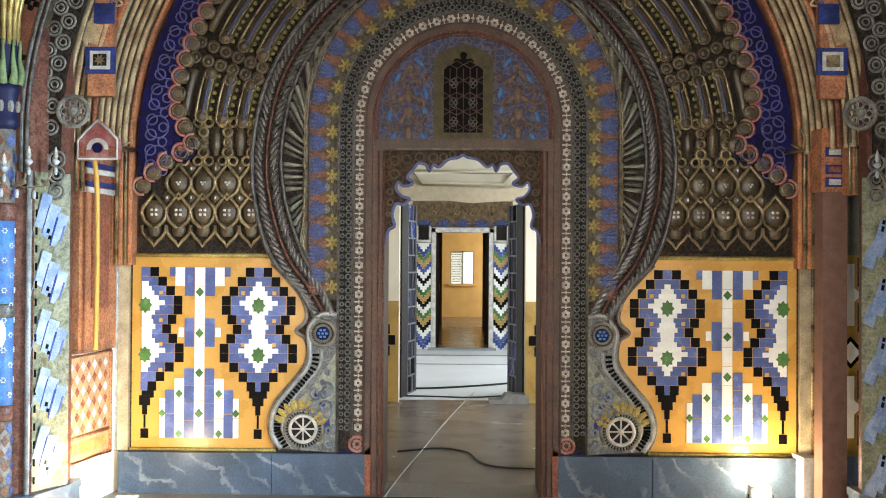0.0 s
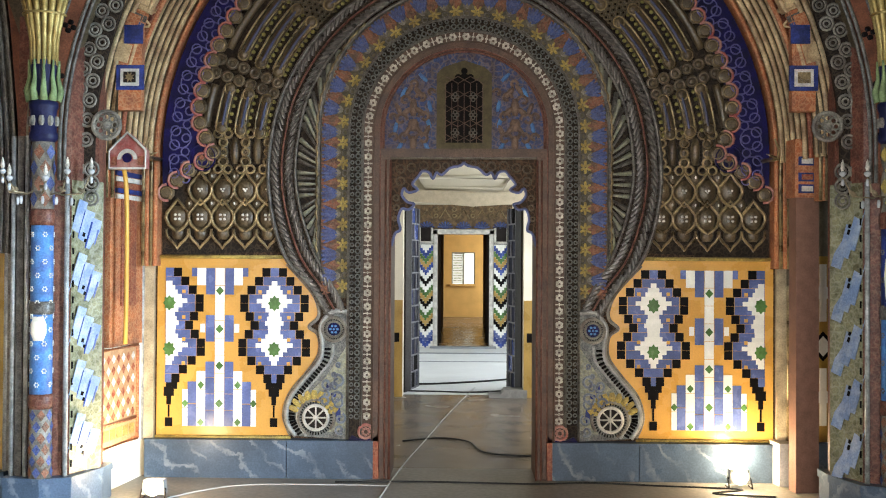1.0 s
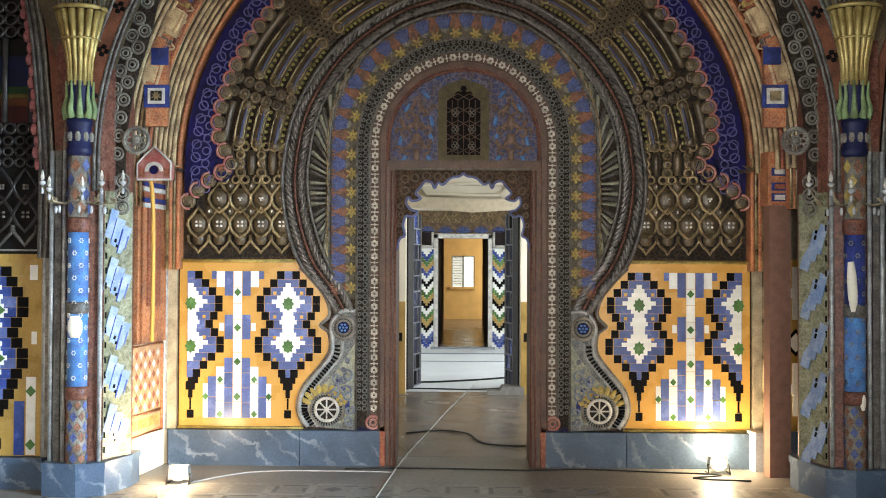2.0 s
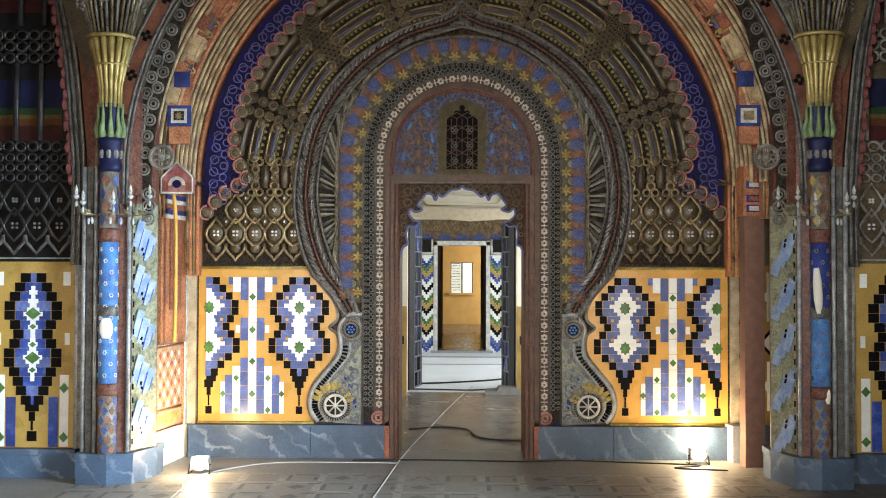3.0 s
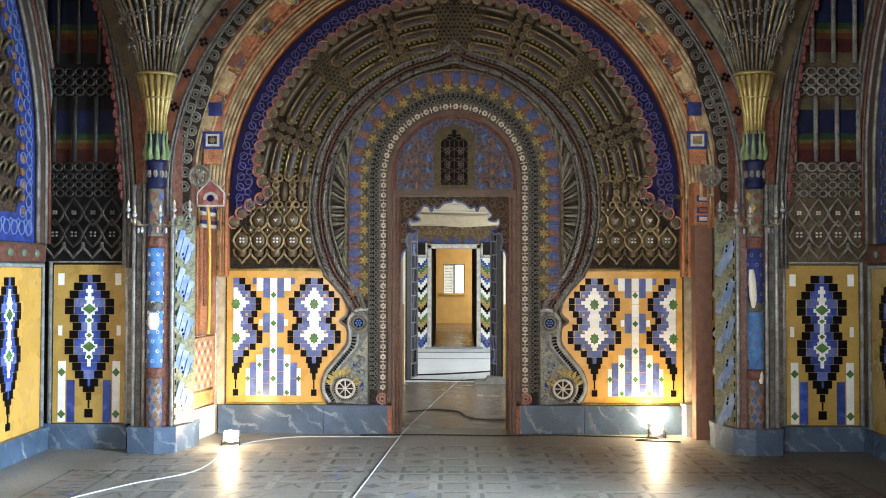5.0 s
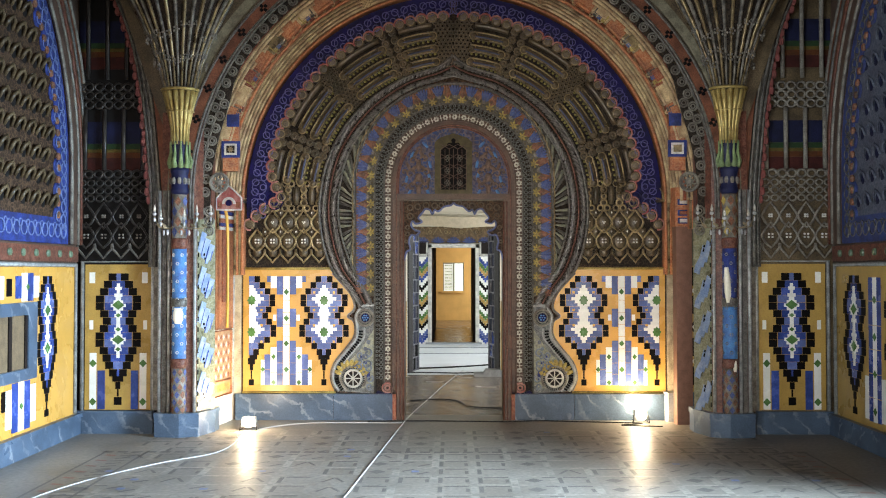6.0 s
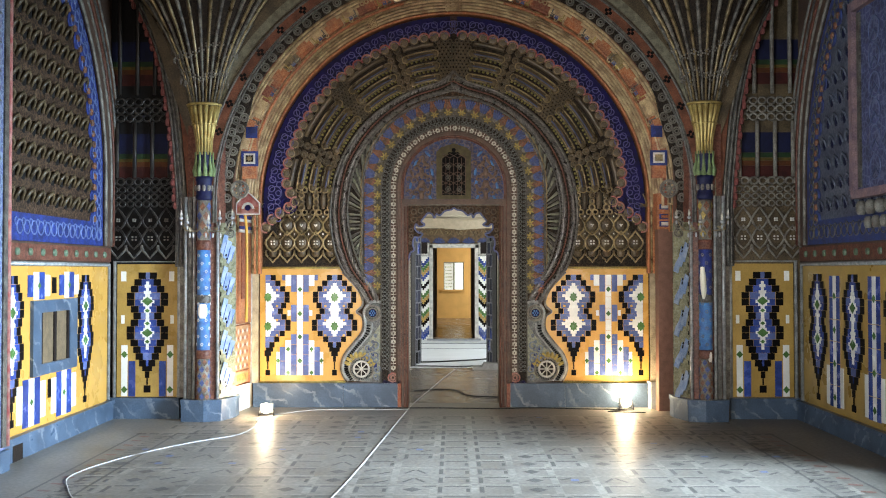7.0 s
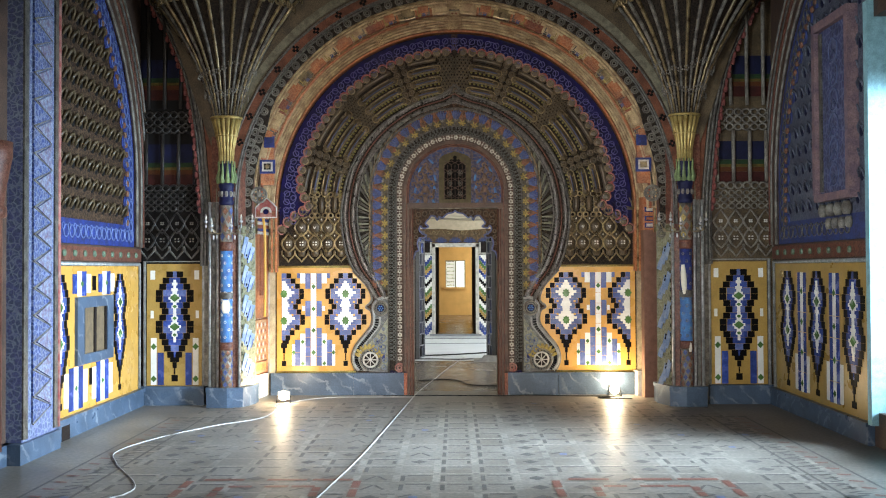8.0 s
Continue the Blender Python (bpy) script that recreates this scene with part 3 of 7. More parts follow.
    parts("leaf", Shape().ball((s * 0.935, -0.055, 0.60), 0.02, 0.012, 0.02).ball((s * 0.90, -0.05, 0.46), 0.018, 0.012, 0.06).ball((s * 0.97, -0.05, 0.66), 0.02, 0.012, 0.035), BLUE, surround)
    base_ros = Shape().torus(s * 0.70, -0.05, 0.335, 0.05, 0.012, 18, 6)
    for i in range(8):
        base_ros.ball((s * 0.70 + 0.024 * math.cos(i * 0.785), -0.052, 0.335 + 0.024 * math.sin(i * 0.785)), 0.011, 0.008, 0.011, 6)
    part("foot_rosette", base_ros, PINK, surround, "round foot rosette in worn pink", True)
    part("foot_scroll", Shape().prism([(s * 0.60, 0.27), (s * 0.60, 0.33), (s * 0.63, 0.30), (s * 0.66, 0.285), (s * 0.74, 0.285), (s * 0.80, 0.31), (s * 0.83, 0.27)], -0.06, 0.0), NAVY, surround)

# the tympanum: carved arabesque on blue, round a pierced wooden window
tymp = thing("tympanum", "blue tympanum with carved brown arabesques and a pierced window", "tympanum", (0, -0.02, 2.36))
half = [(0.60 * math.cos(math.pi * i / 32), CZ + 0.60 * math.sin(math.pi * i / 32)) for i in range(33)]
part("ground", Shape().prism([(0.60, 2.36)] + half + [(-0.60, 2.36)], -0.02, -0.001), TYMP_BLUE, tymp)
part("rim", Shape().tube([(x, -0.045, z) for x, z in [(0.585, 2.37)] + [(0.975 * x, CZ + 0.975 * (z - CZ)) for x, z in half] + [(-0.585, 2.37)]], 0.010, 6), COLUMN_RED, tymp, "", True)
for s in (-1, 1):
    ar = Shape()
    for (x0, z0, r, turns, dirn) in ((0.30, 2.46, 0.05, 11, 1), (0.44, 2.46, 0.05, 11, -1), (0.29, 2.62, 0.045, 11, 1), (0.46, 2.60, 0.05, 11, -1), (0.31, 2.76, 0.04, 10, 1),
                                     (0.43, 2.74, 0.04, 10, -1), (0.36, 2.86, 0.03, 9, 1), (0.51, 2.47, 0.035, 9, 1), (0.24, 2.80, 0.03, 9, -1), (0.52, 2.62, 0.03, 9, -1)):
        ar.tube([(s * (x0 + dirn * r * (1 - j / 14) * math.cos(j * 0.6)), -0.028, z0 + r * (1 - j / 14) * math.sin(j * 0.6)) for j in range(turns)], 0.012, 5)
    parts("tendril", ar, ARABESQUE, tymp, "curling brown tendrils", True)
    lf = Shape()
    for cx, cz, w, h, t in ((0.37, 2.43, 0.02, 0.06, 0), (0.37, 2.56, 0.03, 0.05, 0), (0.37, 2.69, 0.022, 0.07, 0), (0.33, 2.52, 0.014, 0.06, 0.6), (0.41, 2.52, 0.014, 0.06, -0.6), (0.33, 2.80, 0.016, 0.05, 0.7),
                            (0.42, 2.66, 0.016, 0.05, -0.9), (0.32, 2.66, 0.016, 0.05, 0.9), (0.48, 2.68, 0.014, 0.05, 0.4), (0.27, 2.52, 0.014, 0.05, -0.4), (0.40, 2.82, 0.014, 0.05, -0.6)):
        lf.ball((s * cx, -0.022, cz), w * 1.35, 0.018, h * 1.1, 8, s * t)
    parts("leaf", lf, ARABESQUE, tymp, "brown carved leaves", True)
    lf = Shape()
    for cx, cz, t in ((0.27, 2.40, 0.5), (0.47, 2.40, -0.5), (0.25, 2.70, 0.2), (0.50, 2.54, -0.2), (0.44, 2.80, -0.5), (0.30, 2.91, 0.8), (0.26, 2.58, 0.3)):
        lf.ball((s * cx, -0.022, cz), 0.016, 0.012, 0.05, 8, s * t)
    parts("leaf", lf, SKYBLUE, tymp, "pale blue carved leaves", True)
wf = [(-0.20, 2.365), (0.20, 2.365), (0.20, 2.93), (0.15, 2.98), (0.0, 3.03), (-0.15, 2.98), (-0.20, 2.93)]
part("window_frame", Shape().prism(wf, -0.05, -0.015), mat("olive_window_frame", (0.085, 0.066, 0.025), 0.6, vary=0.35), tymp, "olive brown window frame")
part("dark_opening", Shape().prism([(-0.135, 2.43), (0.135, 2.43), (0.135, 2.85), (0.0, 2.94), (-0.135, 2.85)], -0.054, -0.045), MATT_BLACK, tymp)
lat = Shape()
for x in (-0.135, -0.09, -0.045, 0.0, 0.045, 0.09, 0.135):
    lat.box(x - 0.003, x + 0.003, -0.060, -0.053, 2.43, 2.86)
for k in range(5):
    z = 2.44 + 0.105 * k
    for x in (-0.09, 0.0, 0.09):
        lat.tube([(x - 0.045, -0.058, z), (x + 0.045, -0.058, z + 0.05)], 0.003, 4).tube([(x + 0.045, -0.058, z), (x - 0.045, -0.058, z + 0.05)], 0.003, 4)
part("lattice", lat, BROWN, tymp, "thin wooden lattice")
quat = Shape()
for x in (-0.065, 0.065):
    for k in range(3):
        z = 2.50 + 0.13 * k
        for dx, dz in ((0.016, 0), (-0.016, 0), (0, 0.02), (0, -0.02)):
            quat.torus(x + dx, -0.061, z + dz, 0.013, 0.004, 8, 4)
parts("quatrefoil", quat, GREY_BAND, tymp, "grey quatrefoils in the lattice")
tops = Shape()
for x, z in ((0, 2.95), (-0.045, 2.905), (0.045, 2.905), (-0.09, 2.865), (0.09, 2.865)):
    tops.disk(x, z, 0.024, -0.058, -0.048, 10)
parts("round_hole", tops, MATT_BLACK, tymp)

# the door frame, with its fretted valance
frame_ob = thing("door_frame", "brown wooden door frame with a scalloped blue-edged valance", "door frame", (0, 0, 0))
for s in (-1, 1):
    part("jamb", Shape().box(s * 0.525, s * 0.60, -0.07, 0.34, 0.0, 2.309), BROWN, frame_ob)
    part("jamb_foot", Shape().box(s * 0.605, s * 0.645, -0.075, 0.0, 0.0, 0.27), RED, frame_ob, "red painted foot of the jamb")
    part("jamb_bead", Shape().tube([(s * 0.53, -0.072, 0), (s * 0.53, -0.072, 2.3)], 0.009, 6).tube([(s * 0.563, -0.072, 0.0), (s * 0.563, -0.072, 2.3)], 0.007, 6), COLUMN_RED, frame_ob, "", True)
part("lintel", Shape().box(-0.60, 0.60, -0.07, 0.34, 2.31, 2.385), BROWN, frame_ob)
part("lintel_bead", Shape().tube([(-0.525, -0.073, 2.315), (0.525, -0.073, 2.315)], 0.008, 6), GREY_LIGHT, frame_ob, "", True)
edge = spline([(0.0, 2.29), (0.03, 2.265), (0.10, 2.25), (0.16, 2.20), (0.20, 2.215), (0.225, 2.17), (0.25, 2.215), (0.30, 2.225), (0.33, 2.19), (0.375, 2.13), (0.335, 2.09), (0.40, 2.07), (0.435, 2.10), (0.45, 2.05),
               (0.41, 2.00), (0.36, 1.985), (0.40, 1.945), (0.45, 1.95), (0.475, 1.88), (0.46, 1.80), (0.50, 1.77), (0.525, 1.68)], 4)
for s in (-1, 1):
    up = [(s * 0.525, 2.31), (0.0, 2.31)]
    part("valance", Shape().prism([(s * x, z) for x, z in edge] + up, -0.03, 0.0), UMBER, frame_ob, "fretted brown valance", False)
    part("valance_edge", Shape().tube([(s * x, -0.032, z) for x, z in edge], 0.011, 5), mat("blue_grey_edge", (0.13, 0.15, 0.30), 0.5), frame_ob, "blue-grey painted edge", True)
    sw = Shape()
    for cx, cz, r in ((0.07, 2.285, 0.02), (0.13, 2.265, 0.025), (0.20, 2.26, 0.03), (0.29, 2.265, 0.03), (0.38, 2.25, 0.03), (0.46, 2.24, 0.03), (0.46, 2.15, 0.03), (0.49, 2.03, 0.02), (0.49, 1.96, 0.02), (0.50, 1.88, 0.016)):
        sw.torus(s * cx, -0.032, cz, r, 0.006, 10, 4)
    parts("fretwork", sw, STUCCO, frame_ob, "", True)

# ---------------- marble plinth and tiled dado ----------------
for s, nm in ((-1, "plinth"), (1, "plinth")):
    pl = thing(nm, "blue-grey veined marble plinth under the tiled dado", "plinth", (s * 1.4, 0, 0), "marble plinths")
    part("slab", Shape().box(s * 0.645, s * 1.265, -0.085, 0.0, 0, 0.262), MARBLE, pl)
    part("slab", Shape().box(s * 1.27, s * 2.30, -0.085, 0.0, 0, 0.262), MARBLE, pl)
    part("capping", Shape().box(s * 0.645, s * 2.30, -0.092, 0.0, 0.262, 0.275), MARBLE, pl)

edge_r = [(1.285, 1.545)] + spline([(1.24, 1.50), (1.10, 1.34), (1.05, 1.22), (1.06, 1.15), (1.12, 1.09), (1.06, 1.04), (1.04, 0.95), (1.06, 0.86), (1.14, 0.75), (1.26, 0.60), (1.30, 0.44), (1.25, 0.30)], 5)
CELL, ROW = 0.0605, 0.0645
EDGE_GILT = mat("pale_worn_gilt", (0.52, 0.42, 0.27), 0.45, vary=0.4, scale=9)
for s in (-1, 1):
    dado = thing("tiled_dado", "yellow tiled dado panel with stepped blue, black and white diamonds", "tile panel", (s * 1.7, -0.02, 0.28), "tiled dado panels")
    part("yellow_ground", Shape().prism([(s * 2.235, 0.285), (s * 2.235, 1.585)] + [(s * 1.30, 1.585)] + [(s * x, z) for x, z in edge_r], -0.02, 0.0), T_YELLOW, dado)
    parts("rail", Shape().tube([(s * 2.24, -0.03, 1.595), (s * 1.30, -0.03, 1.595)], 0.014, 6).tube([(s * 2.24, -0.03, 0.285), (s * 1.25, -0.03, 0.285)], 0.012, 6), YELLOW, dado, "worn gilt rail", True)
    part("edge_bead", Shape().tube([(s * x, -0.03, z) for x, z in edge_r], 0.013, 6), GREY_LIGHT, dado, "", True)
    part("edge_strip", Shape().box(s * 2.252, s * 2.33, -0.045, 0.0, 0.275, 1.62), EDGE_GILT, dado, "pale worn gilt edge strip")
    P = Panel(dado, (0, -0.02, 0), (1, 0, 0), s)
    TOP = 1.515

    def diamond(cu, sides):
        offs = {0: 1.0, 1: 1.9, 2: 2.8, 3: 3.65, 4: 3.65, 5: 3.0, 6: 2.4, 7: 3.1, 8: 3.85, 9: 3.85, 10: 2.75, 11: 1.7, 12: 0.8}
        for r, o in offs.items():
            z = TOP - (r + 0.5) * ROW
            for d in sides:
                P.tile(cu + d * o * CELL, z, CELL, ROW, "k")
            w = (o - 0.5) * CELL
            lo = cu - (w if -1 in sides else 0.03)
            hi = cu + (w if 1 in sides else 0.03)
            P.tile((lo + hi) / 2, z, hi - lo, ROW, "b")
        for k, hw in enumerate((0.35, 0.7, 1.0, 1.5, 2.2, 1.6, 1.1, 0.7, 0.9, 1.15, 0.8, 0.75, 1.1, 1.6, 2.3, 1.6, 1.1, 0.6, 0.35)):
            z = TOP - (1.5 + k * 0.5 + 0.25) * ROW
            lo = cu - (hw * CELL if -1 in sides else 0.025)
            hi = cu + (hw * CELL if 1 in sides else 0.025)
            P.tile((lo + hi) / 2, z, hi - lo, ROW * 0.52, "w", lift=0.006)
        for r in (4.0, 9.2):
            P.tile(cu, TOP - r * ROW, 0.098, 0.118, "g", "s", lift=0.008)
        for r in (2.7, 5.6, 8.1, 10.8):
            for d in sides:
                P.tile(cu + d * 1.75 * CELL, TOP - r * ROW, 0.026, 0.026, "y", lift=0.006)
        if len(sides) == 2:
            P.tile(cu, TOP - 13.2 * ROW, 0.125, 0.07, "k", lift=0.0035)
        else:
            P.tile(cu - 0.02, TOP - 13.2 * ROW, 0.085, 0.07, "k", lift=0.0035)
        P.tile(cu, TOP - 14.0 * ROW, 0.078, 0.070, "k", lift=0.0045)
        P.tile(cu, TOP - 15.0 * ROW, 0.036, 0.066, "k")
        P.tile(cu, TOP - 16.2 * ROW, 0.014, 0.09, "k")
        P.tile(cu, TOP - 17.45 * ROW, 0.056, 0.066, "k")

    diamond(1.375, (-1, 1))
    diamond(2.145, (-1,))
    c = 1.775

    def stripe(du, w, y0, y1, color):
        """A stripe of separate tiles, between two heights given in thousandths from the pattern's top."""
        top, bot = TOP - y0 / 262.0, TOP - y1 / 262.0
        n = max(1, round((top - bot) / 0.135))
        for sg in ((-1, 1) if du else (1,)):
            for i in range(n):
                P.tile(c + sg * du, top - (i + 0.5) * (top - bot) / n, w, (top - bot) / n, color)

    stripe(0.0, 0.069, 0, 303, "w")
    for a, b in ((0, 52), (90, 142), (179, 303)):
        stripe(0.070, 0.066, a, b, "b")
    stripe(0.135, 0.066, 0, 34, "w")
    stripe(0.135, 0.066, 197, 303, "w")
    stripe(0.200, 0.066, 217, 303, "b")
    stripe(0.250, 0.040, 232, 303, "w")
    stripe(0.187, 0.040, 0, 17, "b")
    stripe(0.125, 0.036, 107, 124, "w")
    for z in (44, 117, 187, 259):
        P.tile(c, TOP - z / 262, 0.060, 0.066, "g", "d", lift=0.007)
    for sg in (-1, 1):
        for du, z in ((0.135, 224), (0.135, 295), (0.250, 259)):
            P.tile(c + sg * du, TOP - z / 262, 0.052, 0.06, "g", "d", lift=0.007)


# ---------------- the stalactite field inside the great arch ----------------
AZ, AR = 2.30, 2.19      # centre and radius of the great arch on the wall
field = thing("stalactite_field", "brown honeycomb and reed stucco filling the great arch", "stucco relief", (0, 0, 1.62))


def half_out(z):
    """The horseshoe's outer edge at height z."""
    zs = [p[1] for p in OUT][::-1]
    xs = [p[0] for p in OUT][::-1]
    return float(np.interp(z, zs, xs))


for s in (-1, 1):
    ground = [(s * 2.2, 1.605)] + [(s * 2.2, 2.2)] + [(s * 2.0 * math.cos(radians(t)), AZ + 2.0 * math.sin(radians(t))) for t in range(0, 91, 5)] + [(s * x, z) for x, z in OUT if z > 1.6]
    part("ground", Shape().prism(ground, -0.012, -0.001), STUCCO_DARK, field, "dark umber ground")
    nets, dots, fringe, cups, fills, fills2 = Shape(), Shape(), Shape(), Shape(), Shape(), Shape()
    W = 0.165
    for i in range(8):
        x0 = 2.17 - W * (i + 0.5)
        if x0 < half_out(1.72) - 0.06:
            break
        # hanging ogees
        og = [(x0 + W * 0.5 * u, 1.655 + 0.15 * v) for u, v in ((-1, 0.95), (-0.92, 0.62), (-0.62, 0.40), (-0.25, 0.22), (0, 0.0), (0.25, 0.22), (0.62, 0.40), (0.92, 0.62), (1, 0.95))]
        fringe.tube([(s * x, -0.035, z) for x, z in og], 0.011, 5)
        fills.ball((s * x0, -0.02, 1.765), 0.05, 0.03, 0.055, 8)
    parts("ogee_fringe", fringe, STUCCO_LIGHT, field, "row of hanging ogee points", True)
    for row, (zc, dz) in enumerate(((1.885, 0.13), (2.085, 0.13))):
        for i in range(8):
            x0 = 2.17 - W * (i + 0.5)
            if x0 < half_out(zc) - 0.05 or (row == 1 and i < 1):
                continue
            loop = [(x0 + W * 0.52 * u, zc + dz * v) for u, v in ((0, 1), (0.45, 0.6), (0.9, 0.25), (1.0, -0.05), (0.75, -0.45), (0.3, -0.72), (0, -0.85), (-0.3, -0.72), (-0.75, -0.45), (-1, -0.05), (-0.9, 0.25), (-0.45, 0.6))]
            nets.tube([(s * x, -0.036, z) for x, z in loop], 0.013, 5, closed=True)
            fills.ball((s * x0, -0.01, zc), 0.073, 0.03, 0.10, 8)
            fills.ball((s * (x0 - W / 2), -0.005, zc + 0.10), 0.04, 0.026, 0.055, 8)
            q = 0.0155 if row == 0 else 0.011
            for dx, dzz in ((q, q), (-q, q), (q, -q), (-q, -q)) if row == 0 else ((q, 0.004), (-q, 0.004), (0, -q)):
                dots.ball((s * x0 + dx, -0.042, zc + dzz), 0.011 if row == 0 else 0.009, 0.008, 0.011 if row == 0 else 0.009, 6)
            if i < 6:
                dots.ball((s * (x0 - W / 2), -0.03, zc + 0.10), 0.007, 0.006, 0.012, 6)
    parts("net", nets, STUCCO_LIGHT, field, "raised net of pointed meshes", True)
    parts("boss", fills, STUCCO, field, "", True)
    parts("pearl", dots, WHITE, field, "small white pearls")
    # rows of little cups
    for zc, per, r in ((2.235, 2, 0.030), (2.29, 1, 0.034), (2.36, 1, 0.026), (2.43, 1, 0.03), (2.495, 2, 0.030)):
        for i in range(0, 9):
            x0 = 2.17 - W * (i + 0.5)
            if per == 1 and zc == 2.36 and half_out(2.4) < x0 + W / 2 < 1.86:
                fills2.ball((s * (x0 + W / 2), -0.012, 2.37), 0.035, 0.03, 0.12, 8)
                fills2.ball((s * x0, -0.008, 2.37), 0.035, 0.022, 0.13, 8)
            for d in ((-0.036, 0.036) if per == 2 else (0,)):
                if x0 + d > half_out(zc) - 0.01 and math.hypot(x0 + d, max(0, zc - AZ)) < 1.90:
                    cups.torus(s * (x0 + d), -0.035, zc, r, 0.010, 10, 5)
    parts("boss", fills2, STUCCO, field, "", True)
    parts("cup", cups, STUCCO_LIGHT, field, "rows of small open cups", True)
    # reeds that follow the arch, between bosses of rings
    reeds, lines_b, lines_y, beads, caps, gilt = Shape(), Shape(), Shape(), Shape(), Shape(), Shape()
    radii = (1.50, 1.64, 1.78, 1.90)
    for a0, a1 in ((7.5, 17), (25.5, 42), (49, 65), (72, 83)):
        for q, r in enumerate(radii):
            pts = [radians(a0 + (a1 - a0) * j / 8) for j in range(9)]
            if q == 0 and math.hypot(half_out(AZ + r * math.sin(pts[0])), 0) > r * math.cos(pts[0]) and a0 > 60:
                continue
            cc = [(s * r * math.cos(a), -0.03, AZ + r * math.sin(a)) for a in pts]
            if q == 3:
                reeds.tube(cc, 0.03, 6)
                continue
            reeds.tube(cc, 0.038, 7)
            gilt.tube([(s * (r + 0.045) * math.cos(a), -0.045, AZ + (r + 0.045) * math.sin(a)) for a in pts], 0.009, 5)
            gilt.tube([(s * (r - 0.028) * math.cos(a), -0.058, AZ + (r - 0.028) * math.sin(a)) for a in pts], 0.0055, 4)
            lines_b.tube([(s * (r - 0.005) * math.cos(a), -0.066, AZ + (r - 0.005) * math.sin(a)) for a in pts], 0.010, 4)
            for a in np.linspace(pts[0], pts[-1], max(4, int((a1 - a0) * 0.7))):
                lines_y.ball((s * (r - 0.05) * math.cos(a), -0.04, AZ + (r - 0.05) * math.sin(a)), 0.016, 0.012, 0.016, 6)
            for a in (pts[0], pts[-1]):
                caps.ball((s * r * math.cos(a), -0.045, AZ + r * math.sin(a)), 0.045, 0.035, 0.045, 8)
                gilt.torus(s * r * math.cos(a), -0.062, AZ + r * math.sin(a), 0.040, 0.007, 12, 4)
    for ac, n, r0 in ((45.5, 5, 0.021), (86.5, 4, 0.024)):
        for q in range(13):
            for k in range(n):
                a = radians(ac + (k - (n - 1) / 2) * 1.55 + (0.75 if q % 2 else 0))
                r = 1.46 + 0.038 * q
                beads.torus(s * r * math.cos(a), -0.05, AZ + r * math.sin(a), r0 * 0.8, 0.008, 8, 4)
    for ac in (21, 68.5):
        for r in (1.47, 1.56, 1.65, 1.74, 1.83, 1.92):
            for d in (-1.6, 1.6):
                a = radians(ac + d)
                beads.torus(s * r * math.cos(a), -0.05, AZ + r * math.sin(a), 0.034, 0.014, 10, 5)
                caps.ball((s * r * math.cos(a), -0.03, AZ + r * math.sin(a)), 0.03, 0.025, 0.03, 6)
    parts("gilt_line", gilt, STUCCO_LIGHT, field, "thin worn gilt outlines", True)
    parts("reed", reeds, STUCCO, field, "bundled brown reeds", True)
    part("blue_line", lines_b, mat("dull_blue_line", (0.075, 0.08, 0.14), 0.6), field, "", True)
    part("yellow_bead", lines_y, mat("dull_olive_bead", (0.21, 0.18, 0.055), 0.6), field)
    parts("reed_end", caps, STUCCO, field, "", True)
    parts("ring_boss", beads, STUCCO, field, "clusters of small stucco rings", True)

# the blue scrolled border of the great arch, with its scalloped pink edge
border = thing("blue_arch_border", "ultramarine arch border with white scrolls and a scalloped pink edge", "arch border", (0, 0, 2.0))
